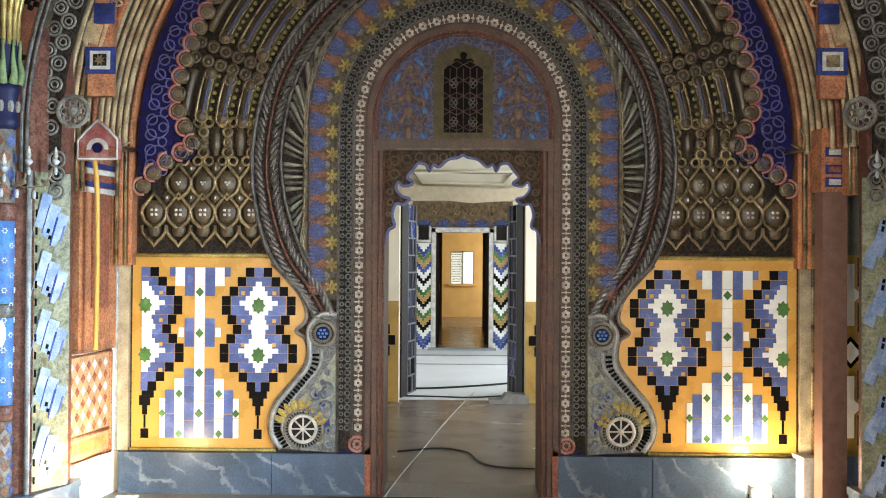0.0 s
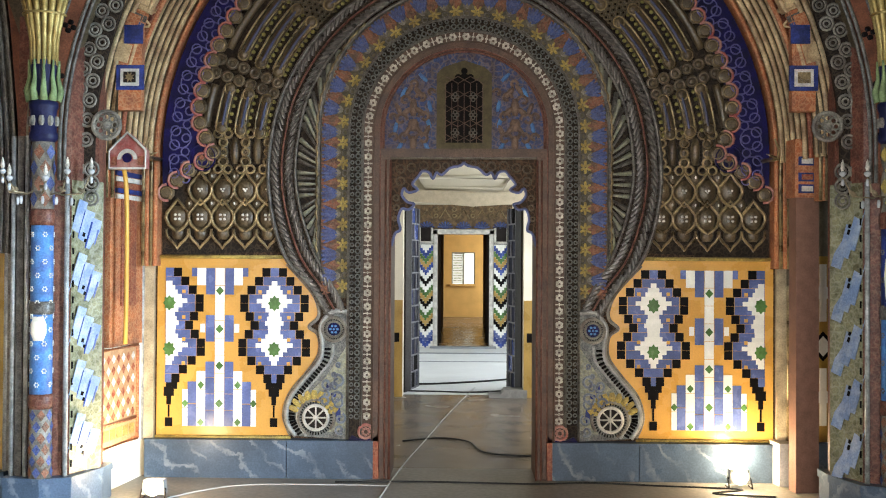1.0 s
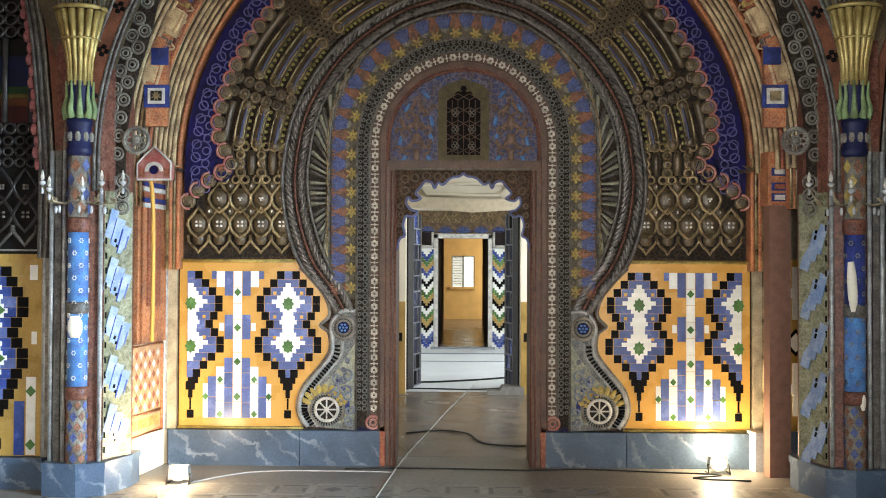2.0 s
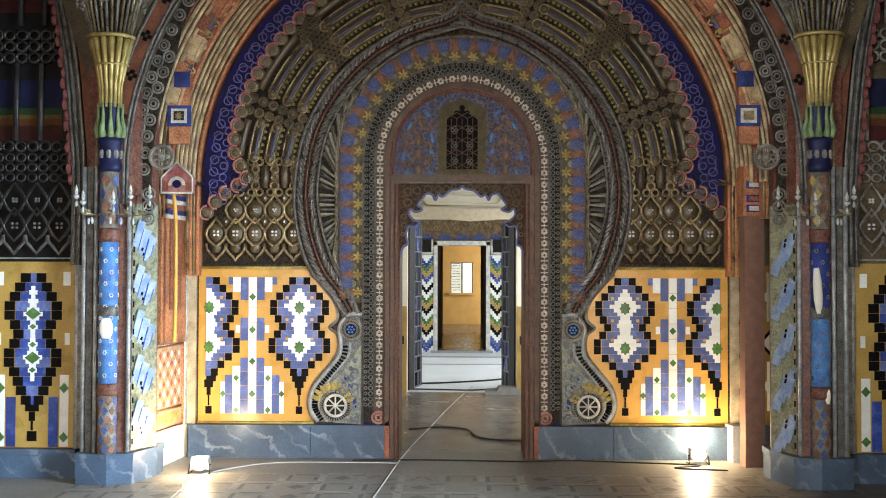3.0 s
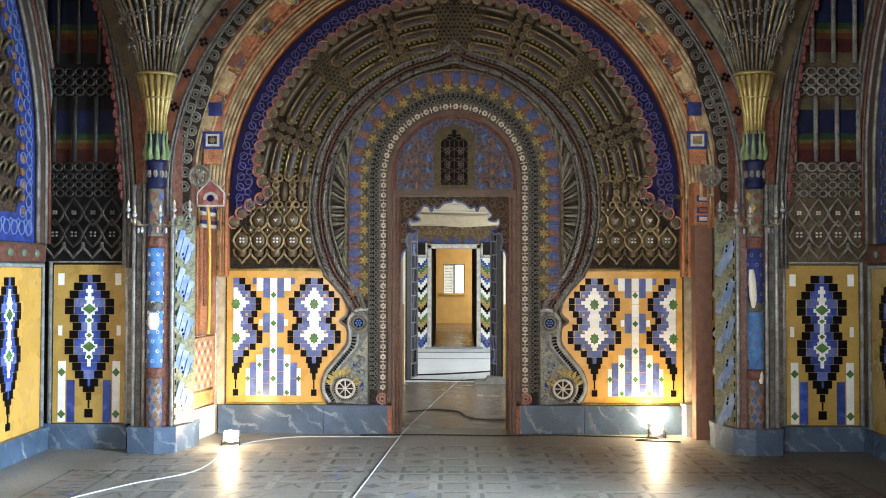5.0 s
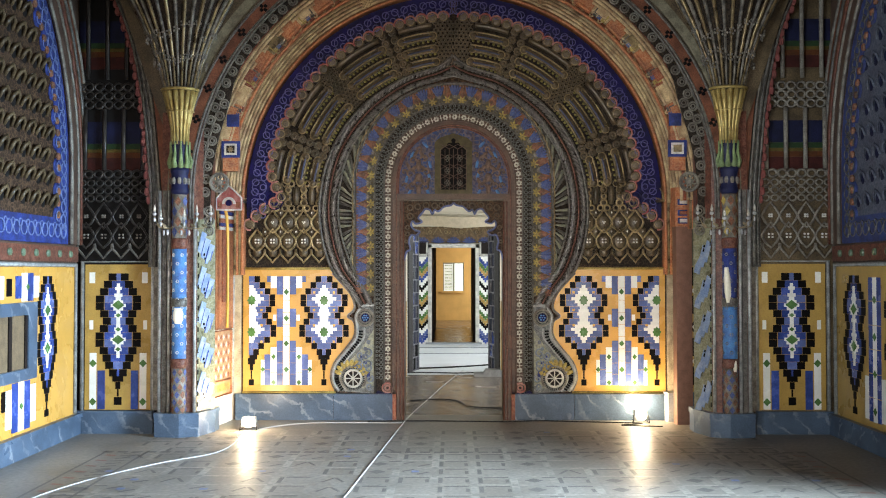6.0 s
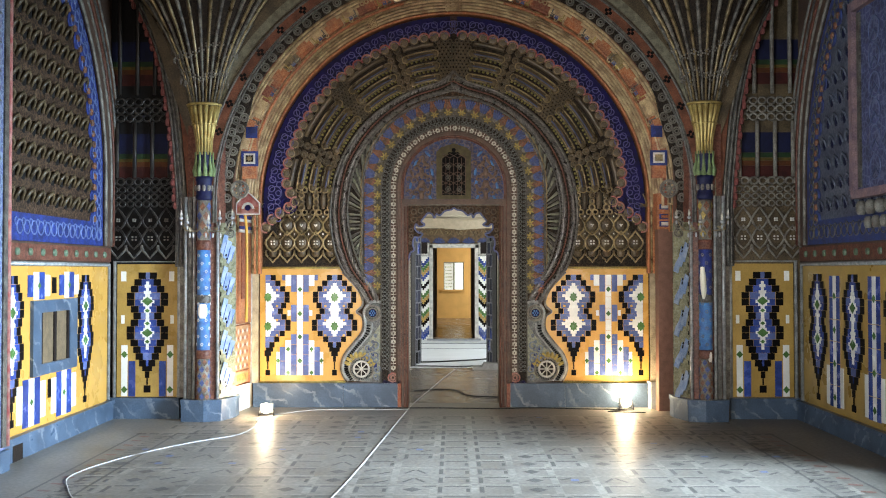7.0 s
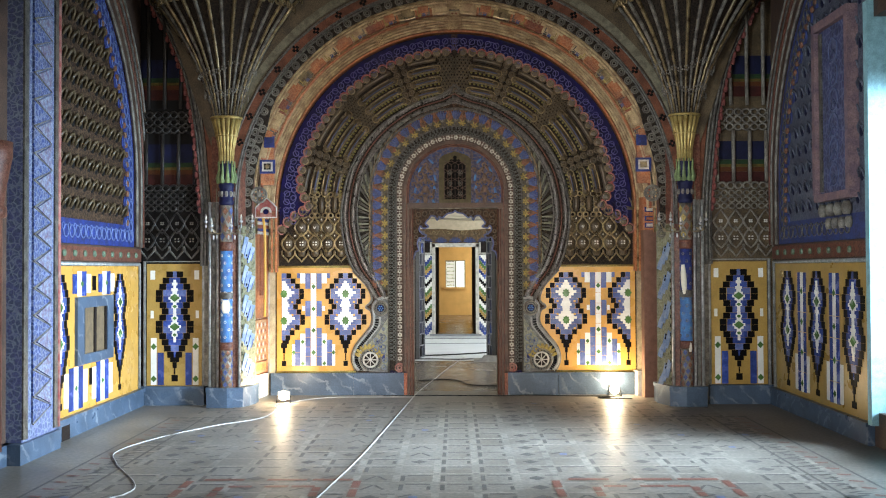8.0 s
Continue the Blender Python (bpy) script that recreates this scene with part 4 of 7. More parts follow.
for s in (-1, 1):
    arc = [radians(t) for t in range(-7, 91, 2)]
    inner = []
    for a in arc:
        d = math.degrees(a)
        deep = 1.965 - 0.16 * math.exp(-((d - 0) / 6.0) ** 2)
        if d < 1:
            deep += (AR - deep) * ((1 - d) / 8) ** 0.8
        inner.append((s * deep * math.cos(a), AZ + deep * math.sin(a)))
    outer = [(s * AR * math.cos(a), AZ + AR * math.sin(a)) for a in arc]
    part("ground", Shape().strip(inner, outer, -0.075, 0.0), NAVY, border)
    scal, rolls, rims = Shape(), Shape(), Shape()
    lobes = Shape()
    for x, z, a in along(inner, 0.118, 0.03):
        o = math.atan2(z - AZ, x)
        lobes.ball((x, -0.074, z), 0.060, 0.009, 0.060, 10)
        rims.torus(x, -0.082, z, 0.040, 0.006, 12, 4)
        scal.tube([(x + 0.06 * math.cos(o + t), -0.086, z + 0.06 * math.sin(o + t)) for t in (-1.7, -1.15, -0.6, 0.0, 0.6, 1.15, 1.7)], 0.010, 5)
    parts("lobe", lobes, STUCCO, border, "brown lobes", True)
    parts("lobe_rim", rims, STUCCO_LIGHT, border, "", True)
    parts("scallop", scal, PINK, border, "scalloped pink edge", True)
    for k in range(34):
        a = radians(-4 + 2.8 * k)
        for r, rr in ((2.105, 0.036), (2.025, 0.030)):
            q = a + (0.022 if r > 2.05 else 0)
            rolls.torus(s * r * math.cos(q), -0.079, AZ + r * math.sin(q), rr, 0.0055, 10, 4)
        if k % 2:
            rolls.torus(s * 2.06 * math.cos(a), -0.082, AZ + 2.06 * math.sin(a), 0.075, 0.005, 14, 4)
    parts("scroll", rolls, mat("faded_blue_scroll", (0.12, 0.11, 0.27), 0.55), border, "thin pale scrolls", True)
    fl = Shape().torus(s * 1.90, -0.08, 2.315, 0.095, 0.006, 18, 4)
    for i in range(6):
        fl.ball((s * 1.90 + 0.05 * math.cos(i * 1.047), -0.078, 2.315 + 0.05 * math.sin(i * 1.047)), 0.03, 0.006, 0.03, 8)
    part("rosette", fl, NAVY, border)
    part("rosette_heart", Shape().disk(s * 1.90, 2.315, 0.018, -0.09, -0.075, 8), RED, border, "red heart of the rosette")

# ---------------- vault between the great arch and the front arch ----------------
vault = thing("vault", "deep arched vault with orange mouldings, stepped frieze and filigree", "vault", (0, -1.0, 2.3))
vault.location, vault.scale = (0, -0.60, 2.3), (1.03, 0.6, 1.03)


def hoop(name, r0, r1, y0, y1, material, label="", drop=0.0, cz=AZ, n=60):
    """A round arch with straight legs."""
    arc = [(math.cos(math.pi * i / n), math.sin(math.pi * i / n)) for i in range(n + 1)]
    a = [(r0, cz - drop)] + [(r0 * c, cz + r0 * q) for c, q in arc] + [(-r0, cz - drop)]
    b = [(r1, cz - drop)] + [(r1 * c, cz + r1 * q) for c, q in arc] + [(-r1, cz - drop)]
    return part(name, Shape().strip(a, b, y0, y1), material, vault, label)


def hoop_line(name, r, y, thick, material, label="", drop=0.0, cz=AZ, n=60):
    pts = [(r, y, cz - drop)] + [(r * math.cos(math.pi * i / n), y, cz + r * math.sin(math.pi * i / n)) for i in range(n + 1)] + [(-r, y, cz - drop)]
    return part(name, Shape().tube(pts, thick, 6), material, vault, label, True)


hoop("soffit", 2.57, 2.66, -1.75, -0.02, mat("grey_green_soffit", (0.21, 0.19, 0.13), 0.6, vary=0.4), "grey-green ribbed soffit", 0.1)
hoop("orange_arch", 2.15, 2.20, -0.16, -0.0, ORANGE, "orange-red painted arch moulding", 0.75)
for r, y, w, m in ((2.165, -0.17, 0.016, ORANGE), (2.19, -0.20, 0.012, STUCCO_LIGHT), (2.21, -0.25, 0.016, ORANGE), (2.225, -0.30, 0.012, STUCCO_LIGHT)):
    hoop_line("moulding", r, y, w, m, "", 0.75)
cone = [(q * (math.cos(math.pi * i / 60)), y, AZ + q * math.sin(math.pi * i / 60)) for q, y in ((2.20, -0.28), (2.44, -1.62)) for i in range(61)]
part("reed_soffit", Shape().add(cone, [(i, i + 1, i + 62, i + 61) for i in range(60)]), STUCCO, vault, "brown ground of the reeded soffit", True)
for k in range(13):
    hoop_line("soffit_reed", 2.185 + 0.018 * k, -0.28 - 0.10 * k, 0.017, RED if k in (5, 11) else VAULT_GILT, "", 0.02)
# clusters of rings that bind the reeds at the crown
bind = Shape()
for d in (66, 90, 114):
    for k in range(11):
        for e in (-1.7, -0.55, 0.55, 1.7) if d == 90 else (-0.6, 0.6):
            a, q = radians(d + e), 2.18 + 0.018 * k
            bind.torus(q * math.cos(a), -0.33 - 0.10 * k, AZ + q * math.sin(a), 0.020, 0.008, 8, 4)
parts("ring_boss", bind, VAULT_GILT, vault, "rings binding the soffit reeds", True)
hoop("red_arch", 2.31, 2.36, -0.90, -0.70, ORANGE, "weathered orange-red arch rib", 0.3)
for k in range(2):
    hoop_line("moulding", 2.31 + 0.04 * k, -0.905, 0.012, STUCCO_LIGHT, "", 0.3)

# the stepped frieze: little blocks that climb the arch, with round pink caps
steps = [VAULT_GILT, ORANGE, VAULT_GILT, RED, ORANGE, STUCCO_LIGHT, ORANGE]
step_me = [Shape().box(-0.095, 0.095, -0.05, 0.05, -0.05, 0.11).box(-0.06, 0.06, -0.075, -0.05, -0.03, 0.09).tube([(-0.09, -0.055, -0.045), (-0.09, -0.055, 0.10)], 0.010, 5).tube([(0.09, -0.055, -0.045), (0.09, -0.055, 0.10)], 0.010, 5).tube([(-0.09, -0.055, -0.045), (0.09, -0.055, -0.045)], 0.012, 5).data("step", m) for m in steps]
cap_me = Shape().ball((0, 0, 0), 0.044, 0.045, 0.044, 8).data("cap", PINK)
cap_dark = Shape().ball((0, 0, 0), 0.034, 0.045, 0.034, 7).data("cap", STUCCO)
hoop("frieze_ring", 2.28, 2.35, -0.99, -0.96, STUCCO, "brown frieze ring")
strut = Shape()
for s in (-1, 1):
    for i, d in enumerate(range(16, 91, 5)):
        a = radians(d)
        x, z = s * 2.29 * math.cos(a), AZ + 2.29 * math.sin(a)
        piece("step", step_me[i % 7], vault, Matrix.Translation((x, -1.02, z)) @ Matrix.Rotation(s * (math.pi / 2 - a), 4, "Y") @ Matrix.Diagonal((1.0, 1, 0.85 if i % 2 else 1.2, 1)))
        for j in range(4):
            f = a + radians(-1.9 + 1.27 * j)
            r = 2.285 + (0.10 if i % 2 else 0.125) - 0.012 * abs(j - 1.5)
            piece("cap", cap_me if i % 3 else cap_dark, vault, Matrix.Translation((s * r * math.cos(f), -1.05, AZ + r * math.sin(f))))
        if i % 2:
            for k, m in enumerate((YELLOW, LEAF_BLUE, GREY_BAND)):
                f = a + radians(-1.3 + 1.3 * k)
                st = Shape().strip([(s * 2.23 * math.cos(f + h), AZ + 2.23 * math.sin(f + h)) for h in (-0.009, 0.009)], [(s * 2.35 * math.cos(f + h), AZ + 2.35 * math.sin(f + h)) for h in (-0.009, 0.009)], -1.085, -1.07)
                part("painted_stripe", st, m, vault)
    # the gilt zigzag that carries the steps, on a pale red rail
    for i in range(22):
        lo, hi = radians(14 + 2.6 * i), radians(14 + 2.6 * (i + 0.5))
        up = (s * 2.295 * math.cos(hi), -0.99, AZ + 2.295 * math.sin(hi))
        strut.tube([(s * 2.215 * math.cos(lo), -0.96, AZ + 2.215 * math.sin(lo)), up], 0.008, 5)
        strut.tube([up, (s * 2.215 * math.cos(2 * hi - lo), -0.96, AZ + 2.215 * math.sin(2 * hi - lo))], 0.008, 5)
    part("zigzag_rail", Shape().tube([(s * 2.205 * math.cos(radians(d)), -0.96, AZ + 2.205 * math.sin(radians(d))) for d in range(8, 77, 4)], 0.016, 6), ORANGE, vault, "pale red rail under the zigzag", True)
parts("strut", strut, VAULT_GILT, vault, "gilded openwork struts", True)
for s in (-1, 1):
    # the square panel with a gilt star at the springing
    part("springing_post", Shape().box(s * 2.09, s * 2.24, -1.08, -0.98, 2.56, 3.10), ORANGE, vault, "orange-red springing block")
    part("blue_square", Shape().box(s * 2.07, s * 2.25, -1.105, -1.085, 2.690, 2.850), BLUE, vault, "blue square with a white border")
    part("white_square", Shape().box(s * 2.10, s * 2.22, -1.117, -1.105, 2.715, 2.825), WHITE, vault)
    part("dark_square", Shape().box(s * 2.12, s * 2.20, -1.123, -1.117, 2.735, 2.805), DARKWOOD if s < 0 else STUCCO_LIGHT, vault)
    part("gilt_star", Shape().prism([(s * 2.16 + (0.036 if i % 2 else 0.018) * math.cos(i * math.pi / 8), 2.77 + (0.036 if i % 2 else 0.018) * math.sin(i * math.pi / 8)) for i in range(16)], -1.129, -1.123), STUCCO_LIGHT, vault)
    part("blue_block", Shape().box(s * 2.08, s * 2.20, -1.105, -1.085, 2.990, 3.110), BLUE, vault)
    # filigree of rings between the frieze and the front arch
    fil, fil2 = Shape(), Shape()
    for d in range(0, 90, 3):
        a = radians(d)
        for k, r in enumerate((2.405, 2.335) if d < 24 else (2.405,)):
            q = a + radians(1.5) * k
            cx, cz = s * r * math.cos(q), 2.27 + r * math.sin(q)
            fil.torus(cx, -1.56 - 0.01 * k, cz, 0.040, 0.009, 12, 4)
            fil.torus(cx, -1.56 - 0.01 * k, cz, 0.020, 0.007, 9, 4)
    for k in range(3):
        for x in (2.30, 2.39):
            fil.torus(s * x, -1.56, 2.15 - 0.09 * k, 0.044, 0.009, 12, 4)
            fil.torus(s * x, -1.56, 2.15 - 0.09 * k, 0.022, 0.007, 9, 4)
    part("filigree", fil, GREY_LIGHT, vault, "filigree of grey stucco rings", True)
    ro = Shape().torus(s * 2.20, -1.60, 2.42, 0.085, 0.014, 20, 5).ball((s * 2.20, -1.61, 2.42), 0.03, 0.02, 0.03)
    for i in range(8):
        ro.torus(s * 2.20 + 0.05 * math.cos(i * 0.785), -1.60, 2.42 + 0.05 * math.sin(i * 0.785), 0.02, 0.007, 8, 4)
    parts("rosette_ring", ro, GREY_LIGHT, vault, "pierced grey rosette", True)
arc = [radians(t) for t in range(0, 181, 4)]
low = lambda a: 2.37 - 0.08 * max(0.0, min(1.0, (0.50 - math.sin(a)) / 0.12))
part("filigree_ground", Shape().strip([(2.29, 2.0)] + [(low(a) * math.cos(a), 2.27 + low(a) * math.sin(a)) for a in arc] + [(-2.29, 2.0)],
                                      [(2.46, 2.0)] + [(2.46 * math.cos(a), 2.27 + 2.46 * math.sin(a)) for a in arc] + [(-2.46, 2.0)], -1.55, -1.50), STUCCO_DARK, vault)
part("spandrel", Shape().strip([(2.54 * math.cos(a), 2.27 + 2.54 * math.sin(a)) for a in arc[1:-1]], [(3.5 * math.cos(a), 5.19) for a in arc[1:-1]], -1.72, -1.62), STUCCO, vault, "brown stucco spandrel over the front arch")
hoop("front_arch", 2.44, 2.55, -1.80, -1.70, ARCH_BROWN, "brown-red front arch with black crosses", 0.2, 2.27)
hoop_line("moulding", 2.44, -1.80, 0.013, GREY_BAND, "", 0.2, 2.27)
hoop_line("moulding", 2.55, -1.80, 0.013, GREY_BAND, "", 0.2, 2.27)
hoop_line("moulding", 2.42, -1.76, 0.012, GREY_BAND, "", 0.2, 2.27)
cross = Shape()
for dx, dz in ((0.026, 0), (-0.026, 0), (0, 0.026), (0, -0.026)):
    cross.ball((dx, 0, dz), 0.019, 0.010, 0.019, 6)
cross_me = cross.data("cross", T_BLACK)
for d in range(2, 180, 7):
    a = radians(d)
    piece("cross", cross_me, vault, at(2.495 * math.cos(a), -1.805, 2.27 + 2.495 * math.sin(a), a))


# ---------------- piers with their columns ----------------
def pier(s):
    p = thing("pier", "corner pier with a tiled column, gilded flared capital and palm ribs" if s < 0 else "corner pier with a chipped blue column and gilded flared capital, shade in its colours", "pier", (s * 2.3, -2.0, 0), "piers of the front arch")
    p.location, p.scale = (s * 2.59, -1.01, -0.135), (1, 0.8, 1.075)
    foot = [(2.53, -1.95), (2.53, -2.12), (2.30, -2.16), (2.14, -2.08), (2.06, -1.75), (2.06, -1.55), (2.53, -1.55)]

    def block(poly, z0, z1, grow=1.0):
        sh = Shape()
        n = len(poly)
        cx, cy = 2.33, -1.85
        q = [(s * (cx + (x - cx) * grow), cy + (y - cy) * grow) for x, y in poly]
        return sh.add([(x, y, z0) for x, y in q] + [(x, y, z1) for x, y in q], [tuple(range(n)), tuple(range(2 * n - 1, n - 1, -1))] + [(i, (i + 1) % n, (i + 1) % n + n, i + n) for i in range(n)])

    part("base", block(foot, 0, 0.29, 1.06), MARBLE, p, "veined marble base")
    part("base_moulding", block(foot, 0.29, 0.335, 1.09), MARBLE, p)
    part("shaft", block([(2.50, -1.7), (2.50, -2.04), (2.30, -2.07), (2.17, -2.02), (2.08, -1.75), (2.08, -1.6)], 0.335, 3.0), COLUMN_RED, p, "dull red core of the pier")
    part("moulding", Shape().tube([(s * 2.515, -2.06, 0.335), (s * 2.515, -2.06, 2.3)], 0.018, 8).tube([(s * 2.42, -2.09, 0.335), (s * 2.42, -2.09, 2.3)], 0.016, 8).tube([(s * 2.18, -2.06, 0.335), (s * 2.18, -2.06, 2.05)], 0.016, 8)
         .tube([(s * 2.085, -1.78, 0.335), (s * 2.085, -1.78, 2.05)], 0.016, 8), METAL_GREY, p, "silvery upright mouldings", True)
    part("dark_groove", Shape().box(s * 2.445, s * 2.485, -2.085, -2.05, 0.335, 2.3), GREY_BAND, p)
    # the column, in drums
    cx, cy, r = s * 2.315, -2.115, 0.068
    drum = lambda z0, z1, k=1.0: Shape().lathe(cx, cy, [(r * k, z0), (r * k, z1)], 20)
    part("checker_drum", drum(0.335, 0.73), GREY_LIGHT, p, "drum with a red, blue and white harlequin pattern", True)
    ch, cb = Shape(), Shape()
    for k in range(6):
        for j in range(8):
            a = 2 * math.pi * (j + 0.5 * (k % 2)) / 8
            z = 0.37 + 0.065 * k
            u = Vector((-math.sin(a), math.cos(a), 0)) * 0.026
            o = Vector((cx + (r + 0.002) * math.cos(a), cy + (r + 0.002) * math.sin(a), z))
            (ch if (j + k) % 2 else cb).add([o + u, o + Vector((0, 0, 0.033)), o - u, o - Vector((0, 0, 0.033))], [(0, 1, 2, 3)])
    parts("diamond", ch, LEAF_RED, p, "", True)
    parts("diamond", cb, LEAF_BLUE, p, "", True)
    part("ring", Shape().lathe(cx, cy, [(r * 1.0, 0.73), (r * 1.14, 0.745), (r * 1.14, 0.80), (r, 0.815)], 20), COLUMN_RED, p, "", True)
    part("blue_drum", drum(0.815, 1.27), SKYBLUE, p, "blue drum painted with white flowers", True)
    part("ring", Shape().lathe(cx, cy, [(r, 1.27), (r * 1.12, 1.285), (r * 1.12, 1.33), (r, 1.345)], 20), GREY_BAND, p, "", True)
    # the right pier's drum is a darker blue, for its shade
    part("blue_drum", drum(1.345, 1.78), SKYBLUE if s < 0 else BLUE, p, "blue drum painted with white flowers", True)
    dots = Shape()
    for k in range(12):
        z = 0.87 + 0.078 * k
        for j in range(5):
            a = 2 * math.pi * (j + 0.5 * (k % 2)) / 5 + 0.9
            for e in range(6):
                b = e * math.pi / 3
                u = Vector((-math.sin(a), math.cos(a), 0))
                o = Vector((cx + (r + 0.001) * math.cos(a), cy + (r + 0.001) * math.sin(a), z)) + u * 0.012 * math.cos(b) + Vector((0, 0, 0.012 * math.sin(b)))
                dots.ball(o, 0.0055, 0.0055, 0.0055, 5)
    # white flowers are greyed on the right pier, again as shade
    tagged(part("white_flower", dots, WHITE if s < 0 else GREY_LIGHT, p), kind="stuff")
    chip = Shape()
    if s < 0:
        chip.ball((cx + 0.005, cy - r + 0.002, 1.19), 0.052, 0.014, 0.085, 12)
    else:
        chip.ball((cx - 0.035, cy - r + 0.012, 1.46), 0.034, 0.03, 0.19, 12, -0.06).ball((cx + 0.03, cy - r + 0.006, 0.75), 0.022, 0.016, 0.06, 10)
    parts("plaster_patch", chip, CREAM, p, "bare white plaster patch", True)
    part("ring", Shape().lathe(cx, cy, [(r, 1.78), (r * 1.15, 1.80), (r * 1.15, 1.86), (r, 1.875)], 20), COLUMN_RED, p, "", True)
    part("checker_drum", drum(1.875, 2.26), GREY_LIGHT, p, "drum with a red, blue and white harlequin pattern", True)
    ch, cb = Shape(), Shape()
    for k in range(4):
        for j in range(6):
            a = 2 * math.pi * (j + 0.5 * (k % 2)) / 6
            z = 1.93 + 0.09 * k
            u = Vector((-math.sin(a), math.cos(a), 0)) * 0.034
            o = Vector((cx + (r + 0.002) * math.cos(a), cy + (r + 0.002) * math.sin(a), z))
            (ch if (j + k) % 2 else cb).add([o + u, o + Vector((0, 0, 0.045)), o - u, o - Vector((0, 0, 0.045))], [(0, 1, 2, 3)])
    parts("diamond", ch, LEAF_RED, p, "", True)
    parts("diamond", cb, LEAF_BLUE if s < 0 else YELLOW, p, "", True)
    part("neck", Shape().lathe(cx, cy, [(r, 2.26), (r * 1.25, 2.28), (r * 1.25, 2.31), (r * 1.15, 2.32), (r * 1.15, 2.44), (r * 1.3, 2.46), (r * 1.3, 2.49)], 20), NECK_NAVY, p, "dark blue necking with ring ornament", True)
    nk = Shape()
    for j in range(9):
        a = 2 * math.pi * j / 9
        nk.ball((cx + r * 1.17 * math.cos(a), cy + r * 1.17 * math.sin(a), 2.38), 0.02, 0.02, 0.035, 6)
    parts("neck_boss", nk, GREY_LIGHT, p)
    lv = Shape()
    for j in range(10):
        a = 2 * math.pi * j / 10
        lv.tube([(cx + 0.085 * math.cos(a), cy + 0.085 * math.sin(a), 2.500), (cx + 0.105 * math.cos(a), cy + 0.105 * math.sin(a), 2.551), (cx + 0.088 * math.cos(a), cy + 0.088 * math.sin(a), 2.627), (cx + 0.095 * math.cos(a), cy + 0.095 * math.sin(a), 2.729)], 0.028, 6, 0.006)
    parts("leaf_collar", lv, GREEN, p, "pale green leaf collar", True)
    part("collar_core", Shape().lathe(cx, cy, [(0.075, 2.475), (0.08, 2.729)], 16), NECK_NAVY, p)
    fl, prof = Shape(), [(0.072, 2.703), (0.078, 2.856), (0.108, 3.008), (0.150, 3.173)]
    for j in range(15):
        a = 2 * math.pi * j / 15
        fl.tube([(cx + q * math.cos(a), cy + q * math.sin(a), z) for q, z in prof], 0.013, 6, 0.023)
    parts("flute", fl, GOLD, p, "gilded flared flutes", True)
    part("capital_core", Shape().lathe(cx, cy, [(0.055, 2.678), (0.085, 3.008), (0.12, 3.173)], 16), mat("dark_gold", (0.22, 0.14, 0.03), 0.5), p)
    rims = Shape()
    for q, z, w in ((0.116, 2.995, 0.008), (0.160, 3.186, 0.015)):
        n = 24
        rims.tube([(cx + (q + 0.012) * math.cos(2 * math.pi * i / n), cy + (q + 0.012) * math.sin(2 * math.pi * i / n), z) for i in range(n)], w, 5, closed=True)
    part("capital_ring", rims, GOLD, p, "", True)
    # palm ribs that fan out from the capital
    ribs, ribs2, flowers, jit = Shape(), Shape(), Shape(), random.Random(3)
    n = 30
    for j in range(n):
        a = 2 * math.pi * j / n
        line = []
        for k in range(9):
            z = 3.20 + 0.23 * k
            q = 0.145 + 0.05 * k + 0.0135 * k * k
            line.append((cx + q * math.cos(a), cy + q * math.sin(a), z))
        (ribs if j % 2 else ribs2).tube(line, 0.010, 5, 0.034)
        for k in ((0, 1) if j % 2 else (1, 2)):
            f = line[k + 1] if j % 2 else line[k]
            f = (f[0], f[1], f[2] + 0.16 * (jit.random() - 0.5))
            d = Vector((math.cos(a), math.sin(a), 0)) * 0.035
            for e in range(5):
                b = e * 1.2566
                u = Vector((-math.sin(a), math.cos(a), 0)) * 0.024
                flowers.ball(Vector(f) + d + u * math.cos(b) + Vector((0, 0, 0.024 * math.sin(b))), 0.011, 0.011, 0.011, 5)
    core = [(0.12 + 0.05 * k + 0.0135 * k * k, 3.18 + 0.23 * k) for k in range(9)]
    part("palm_core", Shape().lathe(cx, cy, core, 24), STUCCO_DARK, p)
    parts("palm_rib", ribs, RIB, p, "grey-white palm ribs", True)
    parts("palm_rib", ribs2, STUCCO_LIGHT, p, "", True)
    parts("palm_flower", flowers, GREY_LIGHT, p, "small flowers between the ribs")
    cups = Shape()
    for k in range(5):
        z = 4.35 + 0.10 * k
        q = float(np.interp(z, [c[1] for c in core], [c[0] for c in core])) + 0.05
        for j in range(44):
            a = 2 * math.pi * (j + 0.5 * (k % 2)) / 44
            if math.sin(a) < 0.3:
                u = Vector((-math.sin(a), math.cos(a), 0))
                o = Vector((cx + q * math.cos(a), cy + q * math.sin(a), z))
                cups.tube([o + u * 0.036 * math.cos(b) + Vector((0, 0, 0.036 * math.sin(b))) for b in (0, 1.05, 2.1, 3.14, 4.2, 5.25)], 0.012, 4, closed=True)
    parts("palm_cup", cups, STUCCO_LIGHT, p, "honeycomb cups above the ribs", True)
    # tiled chamfer with slanting blue and white steps
    o, e = Vector((s * 2.165, -2.02, 0)), Vector((s * 2.085, -1.80, 0))
